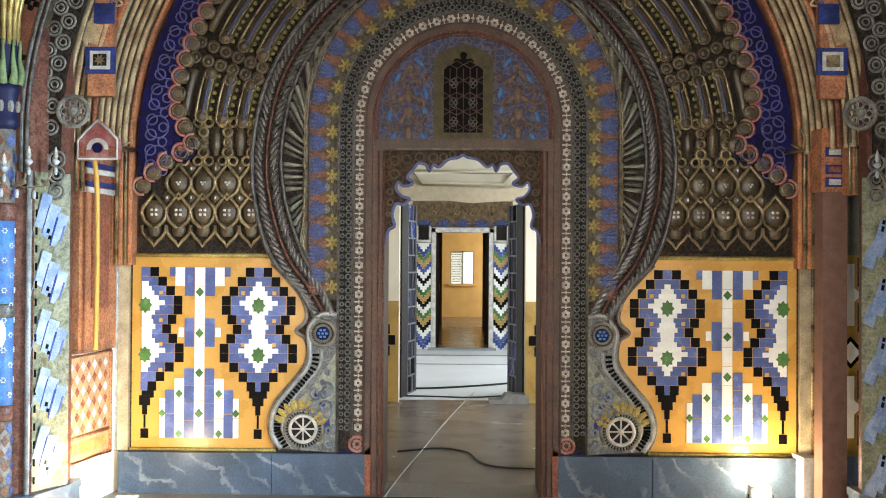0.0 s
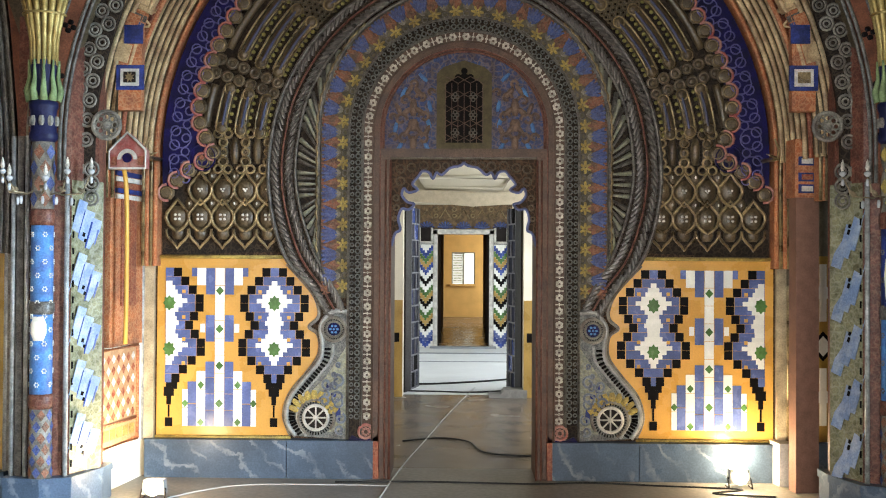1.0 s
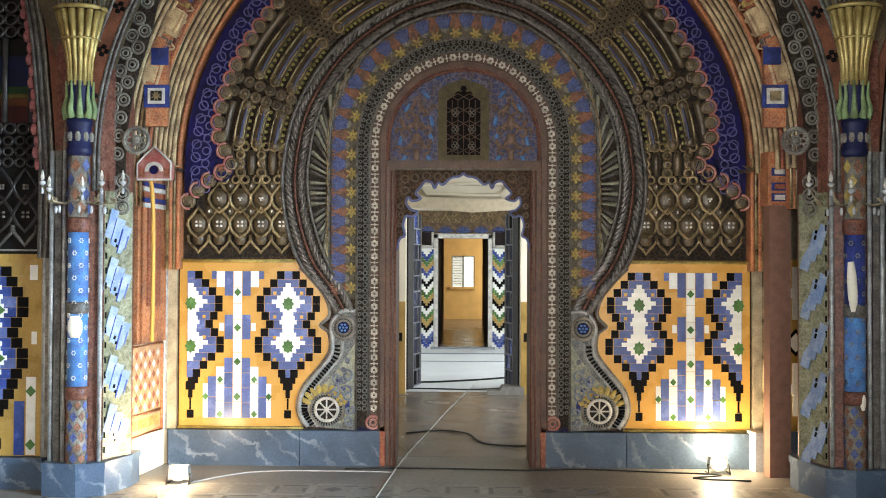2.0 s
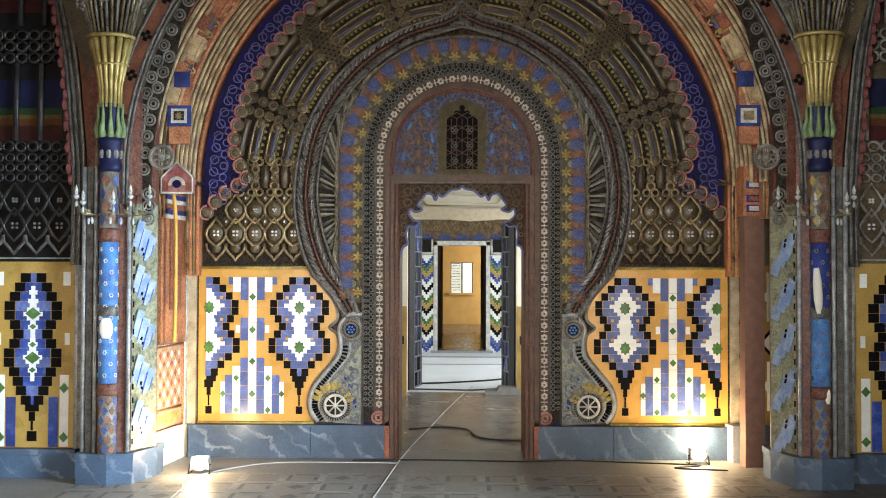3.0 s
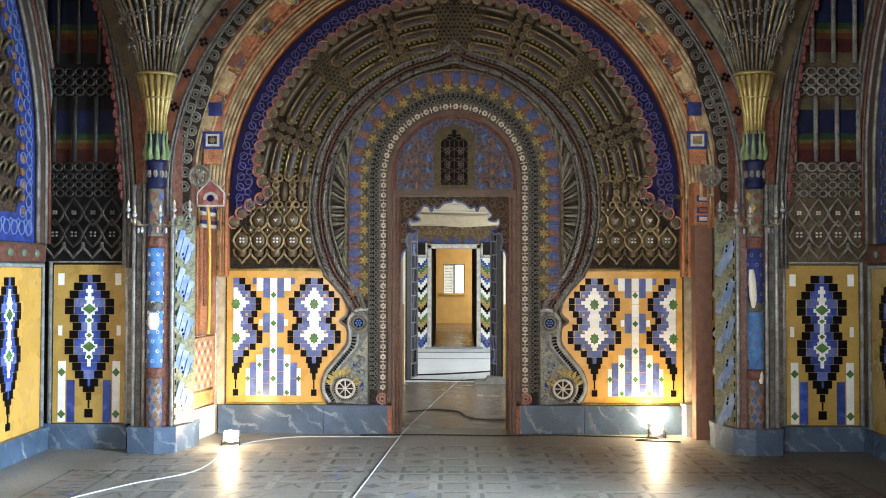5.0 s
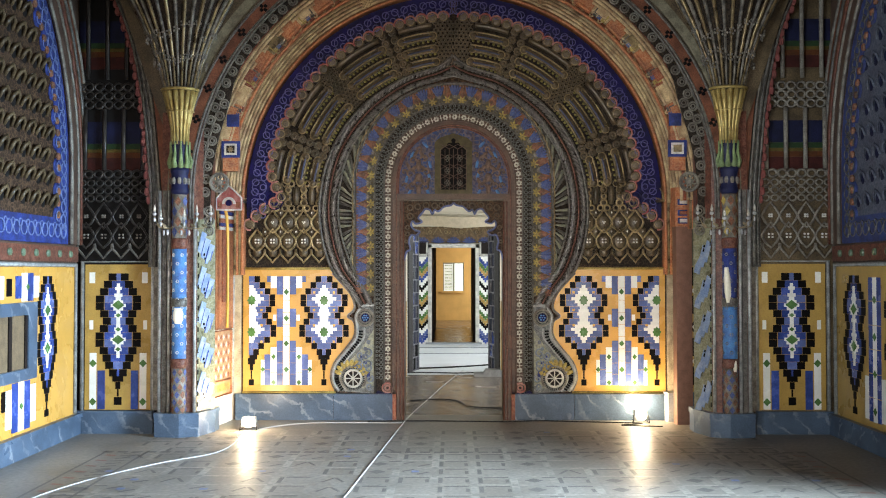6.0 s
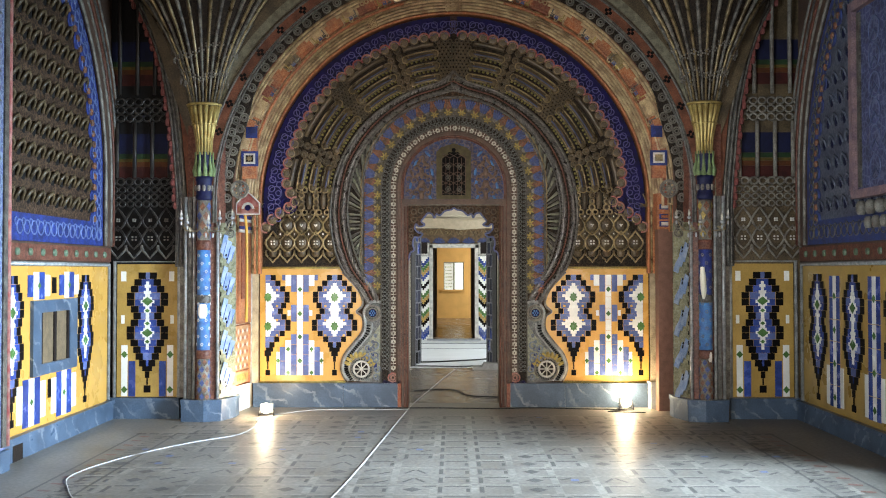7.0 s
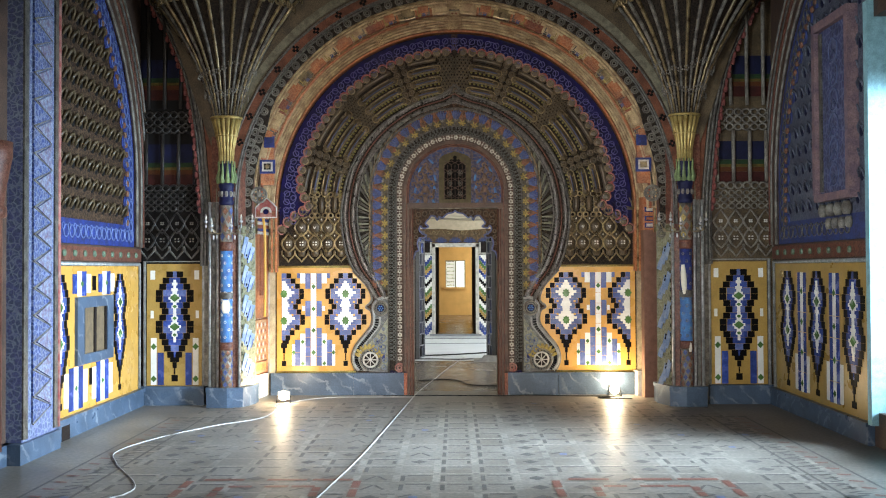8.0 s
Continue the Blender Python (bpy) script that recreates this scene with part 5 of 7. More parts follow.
    part("chamfer", Shape().add([o + Vector((0, 0, 0.34)), e + Vector((0, 0, 0.34)), e + Vector((0, 0, 2.05)), o + Vector((0, 0, 2.05)), o * 0.98 + Vector((0, 0.1, 0.34)), e * 0.98 + Vector((0, 0, 0.34)), e * 0.98 + Vector((0, 0, 2.05)), o * 0.98 + Vector((0, 0.1, 2.05))],
         [(0, 1, 2, 3), (4, 7, 6, 5), (0, 4, 5, 1), (3, 2, 6, 7), (0, 3, 7, 4), (1, 5, 6, 2)]), OLIVE, p, "olive tiled chamfer")
    d = e - o
    nrm = Vector((-d.y * 1.0, d.x, 0)).normalized()
    if nrm.y > 0:
        nrm = -nrm
    slope = Matrix.Identity(4)
    slope[2][0] = -0.5 if s < 0 else 0.5
    steps = ((0.22, 0.072, 0.275, 0.05, 0.005, "p"), (0.52, 0.082, 0.26, 0.0, 0.006, "p"), (0.82, 0.082, 0.275, -0.055, 0.005, "p"), (0.355, 0.010, 0.19, 0.03, 0.008, "d"), (0.645, 0.010, 0.19, -0.03, 0.008, "d"), (0.93, 0.010, 0.18, -0.07, 0.008, "b"),
             (0.48, 0.016, 0.022, 0.055, 0.009, "k"), (0.52, 0.016, 0.030, 0.02, 0.009, "k"), (0.47, 0.016, 0.024, -0.015, 0.009, "k"), (0.53, 0.014, 0.020, -0.05, 0.009, "k"))
    for k in range(5):
        for u, w, h, up, lift, color in steps:
            c = o + d * u + Vector((0, 0, 0.50 + 0.312 * k + up)) + nrm * lift
            m = Matrix.Translation(c) @ Matrix.Rotation(math.atan2(d.y, d.x), 4, "Z") @ (slope if d.x * s < 0 else slope.inverted()) @ Matrix.Diagonal((w, 0.006, h, 1))
            piece("tile", tile_mesh("c", color), p, m)
    # small dark slits down the olive edge
    for k in range(17):
        c = o + d * 0.06 + Vector((0, 0, 0.40 + 0.095 * k)) + nrm * 0.004
        piece("tile", tile_mesh("c", "k"), p, Matrix.Translation(c) @ Matrix.Rotation(math.atan2(d.y, d.x), 4, "Z") @ Matrix.Diagonal((0.012, 0.006, 0.04, 1)))
    return p


for s in (-1, 1):
    pier(s)


# ---------------- the corner bays beside the piers ----------------
def narrow_panel(parent, origin, direction, flip=1, scale=1.0, wide=0.53, dark=False):
    """A tall double diamond on an ochre ground, with short stripes at its foot."""
    P = Panel(parent, origin, direction, flip)
    q = 0.0432 * scale
    h = 0.0665
    offs = (1.0, 1.75, 2.4, 3.1, 3.1, 2.35, 1.9, 2.4, 3.1, 3.1, 2.4, 1.9, 1.45, 0.8)
    top = 1.22
    for r, o in enumerate(offs):
        z = top - (r + 0.5) * h
        for d in (-1, 1):
            P.tile(d * o * q * 1.08, z, q * 1.5, h, "k")
        P.tile(0, z, max(0.02, 2 * (o - 0.55) * q), h, "d" if r % 3 else "b")
    P.tile(0, top - 14.3 * h, q * 2.0, h * 0.8, "k")
    P.tile(0, top - 15.2 * h, q * 0.9, h, "k")
    P.tile(0, top - 16.2 * h, q * 0.3, h, "k")
    P.tile(0, top - 17.3 * h, q * 1.4, h * 1.1, "k")
    for k, hw in enumerate((0.3, 0.6, 0.3, 0.75, 0.5, 0.9, 1.4, 0.9, 0.4, 0.7, 0.35, 0.35, 0.4, 0.7, 0.5, 0.8, 1.4, 1.0, 0.5, 0.65, 0.3, 0.3)):
        P.tile(0, top - (1.6 + 0.46 * k) * h, 2 * hw * q, h * 0.47, "w", lift=0.006)
    for r, w in ((4.3, 1.0), (5.7, 0.45), (7.6, 0.45), (9.0, 1.0), (10.3, 0.45)):
        P.tile(0, top - r * h, 0.10 * w * scale, 0.09 * w, "g", "d", lift=0.008)
    e = wide / 2 - 0.06
    for d in (-1, 1):
        P.tile(d * e, top - 0.6 * h, 0.045 * scale, 0.10, "w")
        P.tile(d * (e + 0.005), top - 7.0 * h, 0.03 * scale, 0.085, "w")
        P.tile(d * (e - 0.01), top - 14.6 * h, 0.055 * scale, 0.52, "w")
        P.tile(d * (e - 0.075 * scale), top - 15.8 * h, 0.06 * scale, 0.36, "d")
        P.tile(d * (e - 0.01), top - 12.2 * h, 0.06 * scale, 0.075, "g", "d", lift=0.007)
        P.tile(d * (e - 0.01), top - 17.4 * h, 0.06 * scale, 0.075, "g", "d", lift=0.007)


def bay(s):
    b = thing("corner_bay", "corner bay with an ochre tiled dado below dark honeycomb stucco", "wall bay", (s * 2.8, -1.95, 0), "corner bays")
    y = -1.93
    b.location, b.scale = (s * 3.245, -0.90, -0.135), (1.25, 0.8, 1.075)
    part("base", Shape().box(s * 2.53, s * 3.25, y - 0.06, y + 0.05, 0, 0.29), MARBLE, b, "veined marble base")
    part("base_moulding", Shape().box(s * 2.53, s * 3.25, y - 0.075, y, 0.29, 0.33), MARBLE, b)
    # the left bay's niche shade is put into its back, net and reeds
    part("backing", Shape().box(s * 2.5, s * 3.35, y + 0.004, y + 0.25, 0, 5.6), SHADE_GROUND if s < 0 else STUCCO, b, "back of the bay, shade painted in on the left")
    part("side_strip", Shape().box(s * 2.455, s * 2.53, y - 0.04, y + 0.003, 0.335, 2.3), GREY_LIGHT, b, "grey moulded strip beside the column")
    part("ochre_ground", Shape().box(s * 2.545, s * 3.07, y - 0.01, y + 0.003, 0.335, 1.645), T_OCHRE, b)
    part("frame_moulding", Shape().tube([(s * 2.54, y - 0.02, 0.33), (s * 2.54, y - 0.02, 1.67), (s * 3.09, y - 0.02, 1.67), (s * 3.09, y - 0.02, 0.33)], 0.016, 6), METAL_GREY, b, "silvery frame moulding", True)
    narrow_panel(b, (s * 2.81, y - 0.01, 0.345), (1, 0, 0), s)
    # dark honeycomb, reeds and painted rainbow stripes above, the bay's shade in their colours
    net, dots, fr = Shape(), Shape(), Shape()
    W = 0.137
    for i in range(4):
        x0 = 2.60 + W * (i + 0.35)
        fr.tube([(s * (x0 + W * 0.5 * u), y - 0.05, 1.70 + 0.14 * v) for u, v in ((-1, 0.95), (-0.9, 0.6), (-0.5, 0.35), (0, 0.0), (0.5, 0.35), (0.9, 0.6), (1, 0.95))], 0.011, 5)
        for row, zc in enumerate((1.90, 2.08)):
            lp = [(x0 + W * 0.52 * u, zc + 0.12 * v) for u, v in ((0, 1), (0.6, 0.45), (1, 0), (0.6, -0.5), (0, -0.9), (-0.6, -0.5), (-1, 0), (-0.6, 0.45))]
            net.tube([(s * x, y - 0.05, z) for x, z in lp], 0.011, 5, closed=True)
            k = 0.014 if row == 0 else 0.009
            for dx, dz in ((k, k), (-k, k), (k, -k), (-k, -k)):
                dots.ball((s * x0 + dx, y - 0.045, zc + dz), 0.010, 0.007, 0.010, 5)
        for zc in (2.24, 2.31, 2.38):
            for d in (-0.034, 0.034):
                net.torus(s * (x0 + d), y - 0.045, zc, 0.028, 0.009, 9, 4)
    parts("net", net, GREY_LIGHT if s > 0 else SHADE_STUCCO, b, "honeycomb net in low relief", True)
    parts("fringe", fr, GREY_LIGHT if s > 0 else GREY_BAND, b, "", True)
    parts("pearl", dots, WHITE if s > 0 else GREY_LIGHT, b)
    reed = Shape()
    for i in range(4):
        x0 = 2.62 + 0.15 * i
        reed.tube([(s * x0, y - 0.05, 2.50), (s * x0, y - 0.05, 3.05)], 0.018, 6)
        reed.tube([(s * (x0 - 0.02), y - 0.05, 3.32), (s * (x0 - 0.03), y - 0.09, 3.8), (s * (x0 - 0.05), y - 0.2, 4.4)], 0.018, 6)
        for zc in (2.46, 3.09, 3.17, 3.25):
            reed.torus(s * (x0 - 0.03), y - 0.05, zc, 0.034, 0.012, 9, 4).torus(s * (x0 + 0.045), y - 0.05, zc, 0.034, 0.012, 9, 4)
    parts("reed", reed, SHADE_STUCCO if s < 0 else GREY_LIGHT, b, "upright stucco reeds", True)
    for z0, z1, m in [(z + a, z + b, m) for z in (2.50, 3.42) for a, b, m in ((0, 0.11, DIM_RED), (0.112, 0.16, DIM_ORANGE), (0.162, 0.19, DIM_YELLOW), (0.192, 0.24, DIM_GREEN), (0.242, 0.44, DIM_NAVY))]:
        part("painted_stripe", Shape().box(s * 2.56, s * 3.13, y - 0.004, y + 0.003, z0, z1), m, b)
    # the jagged red edge and pale mouldings of the bay's arch, leaning outwards as they rise
    lean = spline([(2.50, 1.62), (2.50, 2.2), (2.53, 2.7), (2.58, 3.2), (2.70, 3.8), (2.95, 4.4), (3.2, 4.8)], 6)
    for off, r, m in ((0.0, 0.014, GREY_BAND), (-0.035, 0.009, GREY_LIGHT), (0.03, 0.010, GREY_BAND)):
        part("moulding", Shape().tube([(s * (x + off), -2.09, z) for x, z in lean], r, 6), m, b, "", True)
    part("arch_face", Shape().strip([(s * (x - 0.05), z) for x, z in lean], [(s * (x - 0.16), z) for x, z in lean], -2.075, -1.95), ARCH_BROWN, b, "brown painted arch face")
    part("arch_reveal", Shape().strip([(s * (x - 0.02), z) for x, z in lean], [(s * (x + 0.055), z) for x, z in lean], -2.06, -1.93), GREY_BAND, b)
    teeth = Shape()
    for i, (x, z, a) in enumerate(along(lean, 0.075)):
        if z > 2.15:
            teeth.ball((s * (x + 0.05 + 0.012 * (i % 2)), -2.06, z), 0.026, 0.04, 0.044, 6)
    parts("jagged_edge", teeth, JAG, b, "jagged red edge")
    return b


for s in (-1, 1):
    bay(s)

# ---------------- side passages between piers and doorway wall ----------------
for s in (-1, 1):
    w = thing("passage_pier", "lit side pier with an orange-red post and carved parapet" if s < 0 else "brown painted side post beside the passage", "pier", (s * 2.35, -0.6, 0))
    w.location, w.scale, w.rotation_euler = (s * 2.42, -0.35, 0), (1, 0.63, 1), (0, 0, radians(8 * s))
    part("corner_moulding", Shape().tube([(s * 2.27, -0.06, 0.27), (s * 2.27, -0.06, 2.3)], 0.018, 8).tube([(s * 2.315, -0.10, 0.27), (s * 2.315, -0.10, 2.3)], 0.02, 8), METAL_GREY if s < 0 else STUCCO_LIGHT, w, "pale corner mouldings", True)
    if s < 0:
        part("lower_wall", Shape().box(-2.42, -2.31, -1.35, -0.02, 0, 0.97), CREAM, w, "bare pale lower wall")
        part("parapet", Shape().box(-2.31, -2.295, -1.22, -0.28, 0.30, 0.96), mat("peach_parapet", (0.50, 0.29, 0.15), 0.6, vary=0.3), w, "carved peach-coloured parapet panel")
        ins, ins2, band = Shape(), Shape(), Shape()
        for j in range(8):
            for k in range(6):
                yy, zz = -1.13 + 0.109 * j, 0.50 + 0.078 * k
                (ins if (j + k) % 2 else ins2).add([(-2.292, yy - 0.045, zz), (-2.292, yy, zz + 0.034), (-2.292, yy + 0.045, zz), (-2.292, yy, zz - 0.034)], [(0, 1, 2, 3)])
        for j in range(6):
            band.box(-2.296, -2.290, -1.14 + 0.14 * j, -1.04 + 0.14 * j, 0.345, 0.415)
        parts("lozenge", ins, RED, w, "red lozenge pattern")
        parts("lozenge", ins2, WHITE, w, "pale lozenge pattern")
        parts("gilt_square", band, YELLOW, w, "row of worn gilt squares")
        part("parapet_rim", Shape().tube([(-2.29, -1.22, 0.30), (-2.29, -0.28, 0.30), (-2.29, -0.28, 0.96), (-2.29, -1.22, 0.96)], 0.018, 6, closed=True).tube([(-2.29, -1.2, 0.45), (-2.29, -0.3, 0.45)], 0.012, 5), ORANGE, w, "", True)
        part("post", Shape().box(-2.42, -2.30, -0.88, -0.14, 0.97, 2.25), ORANGE, w, "orange-red painted post")
        part("post_panel", Shape().box(-2.298, -2.285, -0.66, -0.34, 1.25, 2.1), RED, w)
        for z, m in ((1.99, WHITE), (2.03, BLUE), (2.07, RED), (2.11, WHITE), (2.15, BLUE)):
            part("painted_stripe", Shape().box(-2.30, -2.28, -0.82, -0.20, z, z + 0.032), m, w)
        gab = [(-2.27, 2.18), (-2.01, 2.18), (-2.01, 2.30), (-2.07, 2.36), (-2.14, 2.42), (-2.21, 2.36), (-2.27, 2.30)]
        part("gable", Shape().prism(gab, -1.0, -0.92), PINK, w, "small pink and white gable")
        part("gable_edge", Shape().tube([(x, -1.01, z) for x, z in gab], 0.008, 6, closed=True), WHITE, w, "", True)
        part("gable_arch", Shape().ring(2.24, 0.045, 0.07, 0, 180, -1.015, -1.0, 12, -2.14), WHITE, w)
        part("gable_heart", Shape().disk(-2.14, 2.25, 0.032, -1.02, -1.0, 10), NAVY, w)
        for x in (-2.235, -2.045):
            part("gable_square", Shape().box(x - 0.02, x + 0.02, -1.012, -1.0, 2.20, 2.26), RED, w)
    else:
        part("post", Shape().box(2.205, 2.37, -0.60, -0.44, 0, 2.02), mat("brown_red_post", (0.22, 0.115, 0.08), 0.55, vary=0.2), w, "plain brown-red post")
        part("post_head", Shape().box(2.19, 2.385, -0.62, -0.42, 2.02, 2.42), ORANGE, w)
        for z in (2.05, 2.13, 2.24):
            part("post_square", Shape().box(2.215, 2.335, -0.632, -0.62, z, z + 0.06), BLUE, w)
            part("post_square", Shape().box(2.235, 2.315, -0.640, -0.632, z + 0.012, z + 0.048), WHITE if z != 2.13 else RED, w)
        part("corner_base", Shape().box(2.18, 2.29, -0.30, -0.02, 0, 0.30), MARBLE_PALE, w, "pale marble corner base")
    # the tiled wall seen through the passage
    q = thing("passage_wall", "tiled wall of ochre, black and white at the back of the passage", "tile panel", (s * 2.9, -0.2, 0))
    part("wall", Shape().box(s * 2.42, s * 4.0, -0.10, 0.0, 0, 5), T_OCHRE, q)
    part("base", Shape().box(s * 2.42, s * 4.0, -0.13, -0.10, 0, 0.30), MARBLE, q)
    # the passage's shade is put into this dark upper wall colour
    part("upper_wall", Shape().box(s * 2.42, s * 4.0, -0.115, -0.10, 1.62, 5), mat("upper_wall_shade_colour", (0.16, 0.15, 0.11), 0.7), q)
    P = Panel(q, (s * 2.42, -0.10, 0), (1, 0, 0), s)
    if s > 0:
        for k in range(2):
            z0 = 0.62 + 0.74 * k
            P.tile(0.14, z0, 0.05, 0.42, "w")
            P.tile(0.14, z0, 0.15, 0.14, "w", "d", lift=0.006)
            for d in (-1, 1):
                P.tile(0.14 + d * 0.06, z0 + 0.15, 0.028, 0.20, "k")
                P.tile(0.14 + d * 0.06, z0 - 0.15, 0.028, 0.20, "k")
        P.tile(0.14, 0.98, 0.20, 0.22, "k", "d")
        P.tile(0.14, 0.98, 0.13, 0.15, "w", "d", lift=0.006)
    else:
        for k in range(2):
            for r, o in enumerate((2.5, 1.7, 1.0, 1.7, 2.5, 3.2)):
                P.tile(0.06 + o * 0.03, 0.62 + k * 0.45 + r * 0.075, 0.06, 0.07, "k")
                P.tile(0.02 + o * 0.01, 0.62 + k * 0.45 + r * 0.075, 0.08, 0.07, "w")

# ---------------- the hall ----------------
SX = 3.66
# the opening in this wall is unseen, made up for the left fill lamp
solid("wall_west", Shape().box(-SX - 0.3, -SX, -9.2, -0.9, 0, 5.6).box(-SX - 0.3, -SX, -12, -9.2, 3.4, 5.6).box(-SX - 0.3, -SX, -12, -9.2, 0, 0.35).box(-SX - 0.3, -SX, -16, -12, 0, 5.6), BROWN,
      "painted side wall of the hall", "wall", "structure")
solid("wall_east", Shape().box(SX, SX + 0.3, -3.56, -0.9, 0, 5.6).box(SX, SX + 0.3, -5.8, -3.56, 3.75, 5.6).box(SX, SX + 0.3, -5.8, -3.56, 0, 0.3).box(SX, SX + 0.3, -16, -5.8, 0, 5.6), BROWN,
      "painted side wall of the hall with a tall window", "wall", "structure")
# unseen wall; its two openings are made up for the back fill lamps
solid("wall_south", Shape().box(-1.2, 1.2, -16.3, -16.0, 0, 5.6).box(-4.0, -2.9, -16.3, -16.0, 0, 5.6).box(2.9, 4.0, -16.3, -16.0, 0, 5.6).box(-4.0, 4.0, -16.3, -16.0, 3.9, 5.6).box(-2.9, 2.9, -16.3, -16.0, 0, 0.6), PLAIN,
      "added plain plaster end wall, unseen, with two tall openings for fill lamps", "wall", "structure")
solid("ceiling", Shape().box(-4.0, 4.0, -16.3, -1.5, 5.3, 5.5).box(-4.0, 4.0, -1.5, 0.3, 5.3, 5.5), STUCCO, "brown stucco ceiling of the hall", "ceiling", "structure")
floor = solid("floor", Shape().box(-4.0, 4.0, -16.3, 0.3, -0.1, 0.0), FLOOR_M, "worn pale stone floor with grey and red inlay", "floor", "structure")


# stucco and blue of the right wall, bluish window haze mixed into the colour
HAZE_STUCCO = mat("stucco_with_blue_haze", (0.095, 0.105, 0.135), 0.45, vary=0.5, scale=8, other=(0.06, 0.06, 0.085), orn=0.5, line=(0.22, 0.22, 0.25), orn_scale=20)
HAZE_BLUE = mat("hazed_blue_paint", (0.05, 0.072, 0.21), 0.5, vary=0.5, scale=12, other=(0.04, 0.045, 0.11))
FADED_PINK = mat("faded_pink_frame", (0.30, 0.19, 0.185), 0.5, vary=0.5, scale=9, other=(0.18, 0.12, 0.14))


def side(s):
    """The dressing of one side wall; x runs along the wall from the doorway wall, times s."""
    w = thing("side_wall_dressing", "blue-bordered stucco field over a yellow tiled dado on marble" if s < 0 else "stucco field and tiled dado beside the tall window, haze and shade in their colours", "wall panel", (0, 0, 0), "side wall dressings")
    k = 1.05 if s < 0 else 1.037
    w.matrix_basis = Matrix.Translation((s * SX, 1.66 * k - 0.95, -0.135)) @ Matrix.Rotation(-s * math.pi / 2, 4, "Z") @ Matrix.Diagonal((k, 1, 1.075, 1))
    U = lambda u: s * u
    end = 4.10 if s < 0 else 4.12
    part("base", Shape().box(U(1.6), U(end + (2.5 if s < 0 else 0)), -0.06, 0.0, 0, 0.28), MARBLE, w, "veined marble base")
    part("base_moulding", Shape().box(U(1.6), U(end), -0.08, 0.0, 0.28, 0.315), MARBLE, w)
    # the right ground takes the duller ochre to stand for its shade
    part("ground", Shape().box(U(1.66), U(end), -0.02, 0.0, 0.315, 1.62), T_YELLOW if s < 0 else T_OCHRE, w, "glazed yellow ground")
    part("frame_moulding", Shape().tube([(U(1.72), -0.03, 0.32), (U(1.72), -0.03, 1.64), (U(end), -0.03, 1.64)], 0.02, 6), METAL_GREY, w, "silvery frame moulding", True)
    spots = ((2.30, 1.55), (3.78, 1.55)) if s < 0 else ((2.11, 1.75), (2.92, 1.75), (3.76, 1.85))
    for u, k in spots:
        narrow = Panel(w, (U(u), -0.02, 0.345), (1, 0, 0))
        diamonds_on(narrow, k)
    P = Panel(w, (0, -0.02, 0), (1, 0, 0), s)
    if s < 0:
        for u0, z0, z1, n in ((3.43, 0.36, 0.70, 5), (2.78, 0.36, 0.70, 5), (3.30, 1.36, 1.56, 4), (2.68, 1.36, 1.56, 4)):
            for i in range(n):
                h = (z1 - z0) * (1.15 if 0 < i < n - 1 else 0.9)
                P.tile(u0 + (i - (n - 1) / 2) * 0.108, (z0 + z1) / 2, 0.106, h, "d" if i % 2 else "w")
            P.tile(u0, (z0 + z1) / 2, 0.07, 0.06, "g", "d", lift=0.007)
        P.tile(3.08, 0.60, 0.07, 0.16, "k")
        P.tile(3.0, 1.46, 0.09, 0.14, "k")
        nf = Shape()
        for a, b, c, d in ((-3.46, -2.55, 1.24, 1.34), (-3.46, -2.55, 0.73, 0.82), (-3.46, -3.30, 0.82, 1.24), (-2.71, -2.55, 0.82, 1.24)):
            nf.box(a, b, -0.05, -0.02, c, d)
        part("niche_frame", nf, MARBLE, w, "blue-grey marble niche frame")
        part("niche_back", Shape().box(-3.30, -2.71, -0.028, -0.021, 0.80, 1.24), mat("niche_wood", (0.17, 0.12, 0.07), 0.6, vary=0.3), w, "wooden niche back")
        parts("niche_bar", Shape().box(-3.03, -2.98, -0.04, -0.028, 0.80, 1.24).box(-3.30, -3.26, -0.04, -0.028, 0.80, 1.24).box(-2.75, -2.71, -0.04, -0.028, 0.80, 1.24), DARKWOOD, w)
        part("vent", Shape().box(-3.83, -3.66, -0.064, -0.058, 0.06, 0.25), DARKWOOD, w, "small dark vent")
    else:
        for u0 in (2.515, 3.34):
            for i in range(5):
                w0 = u0 + (i - 2) * 0.078
                if i in (0, 4):
                    P.tile(w0, 0.55, 0.075, 0.36, "w")
                else:
                    for k in range(6):
                        P.tile(w0, 0.46 + 0.195 * k, 0.075, 0.195, "d" if i != 2 else "w")
            for z in (0.45, 0.75, 1.05, 1.35):
                P.tile(u0, z, 0.07, 0.07, "g", "d", lift=0.007)
    # band of bosses, then the arched field in its blue border
    part("red_band", Shape().box(U(1.66), U(end), -0.03, 0.0, 1.67, 1.80), COLUMN_RED, w, "dull red band with green bosses")
    for i in range(9):
        piece("boss", BOSS, w, Matrix.Translation((U(1.85 + 0.235 * i), -0.035, 1.735)))
    # upright frame beside the corner and the field's arch
    cu, cz, R = 4.05, 2.45, 2.28
    arc = [radians(t) for t in range(90, 181, 5)]
    outer = [(U(cu + R * math.cos(a)), cz + R * math.sin(a)) for a in arc] + [(U(cu - R), 1.82)]
    mid = [(U(cu + (R - 0.12) * math.cos(a)), cz + (R - 0.12) * math.sin(a)) for a in arc] + [(U(cu - R + 0.12), 1.82)]
    inner = [(U(cu + (R - 0.36) * math.cos(a)), cz + (R - 0.36) * math.sin(a)) for a in arc] + [(U(cu - R + 0.36), 2.02)]
    part("arch_moulding", Shape().strip(outer, mid, -0.06, 0.0), BROWN, w, "brown arch moulding")
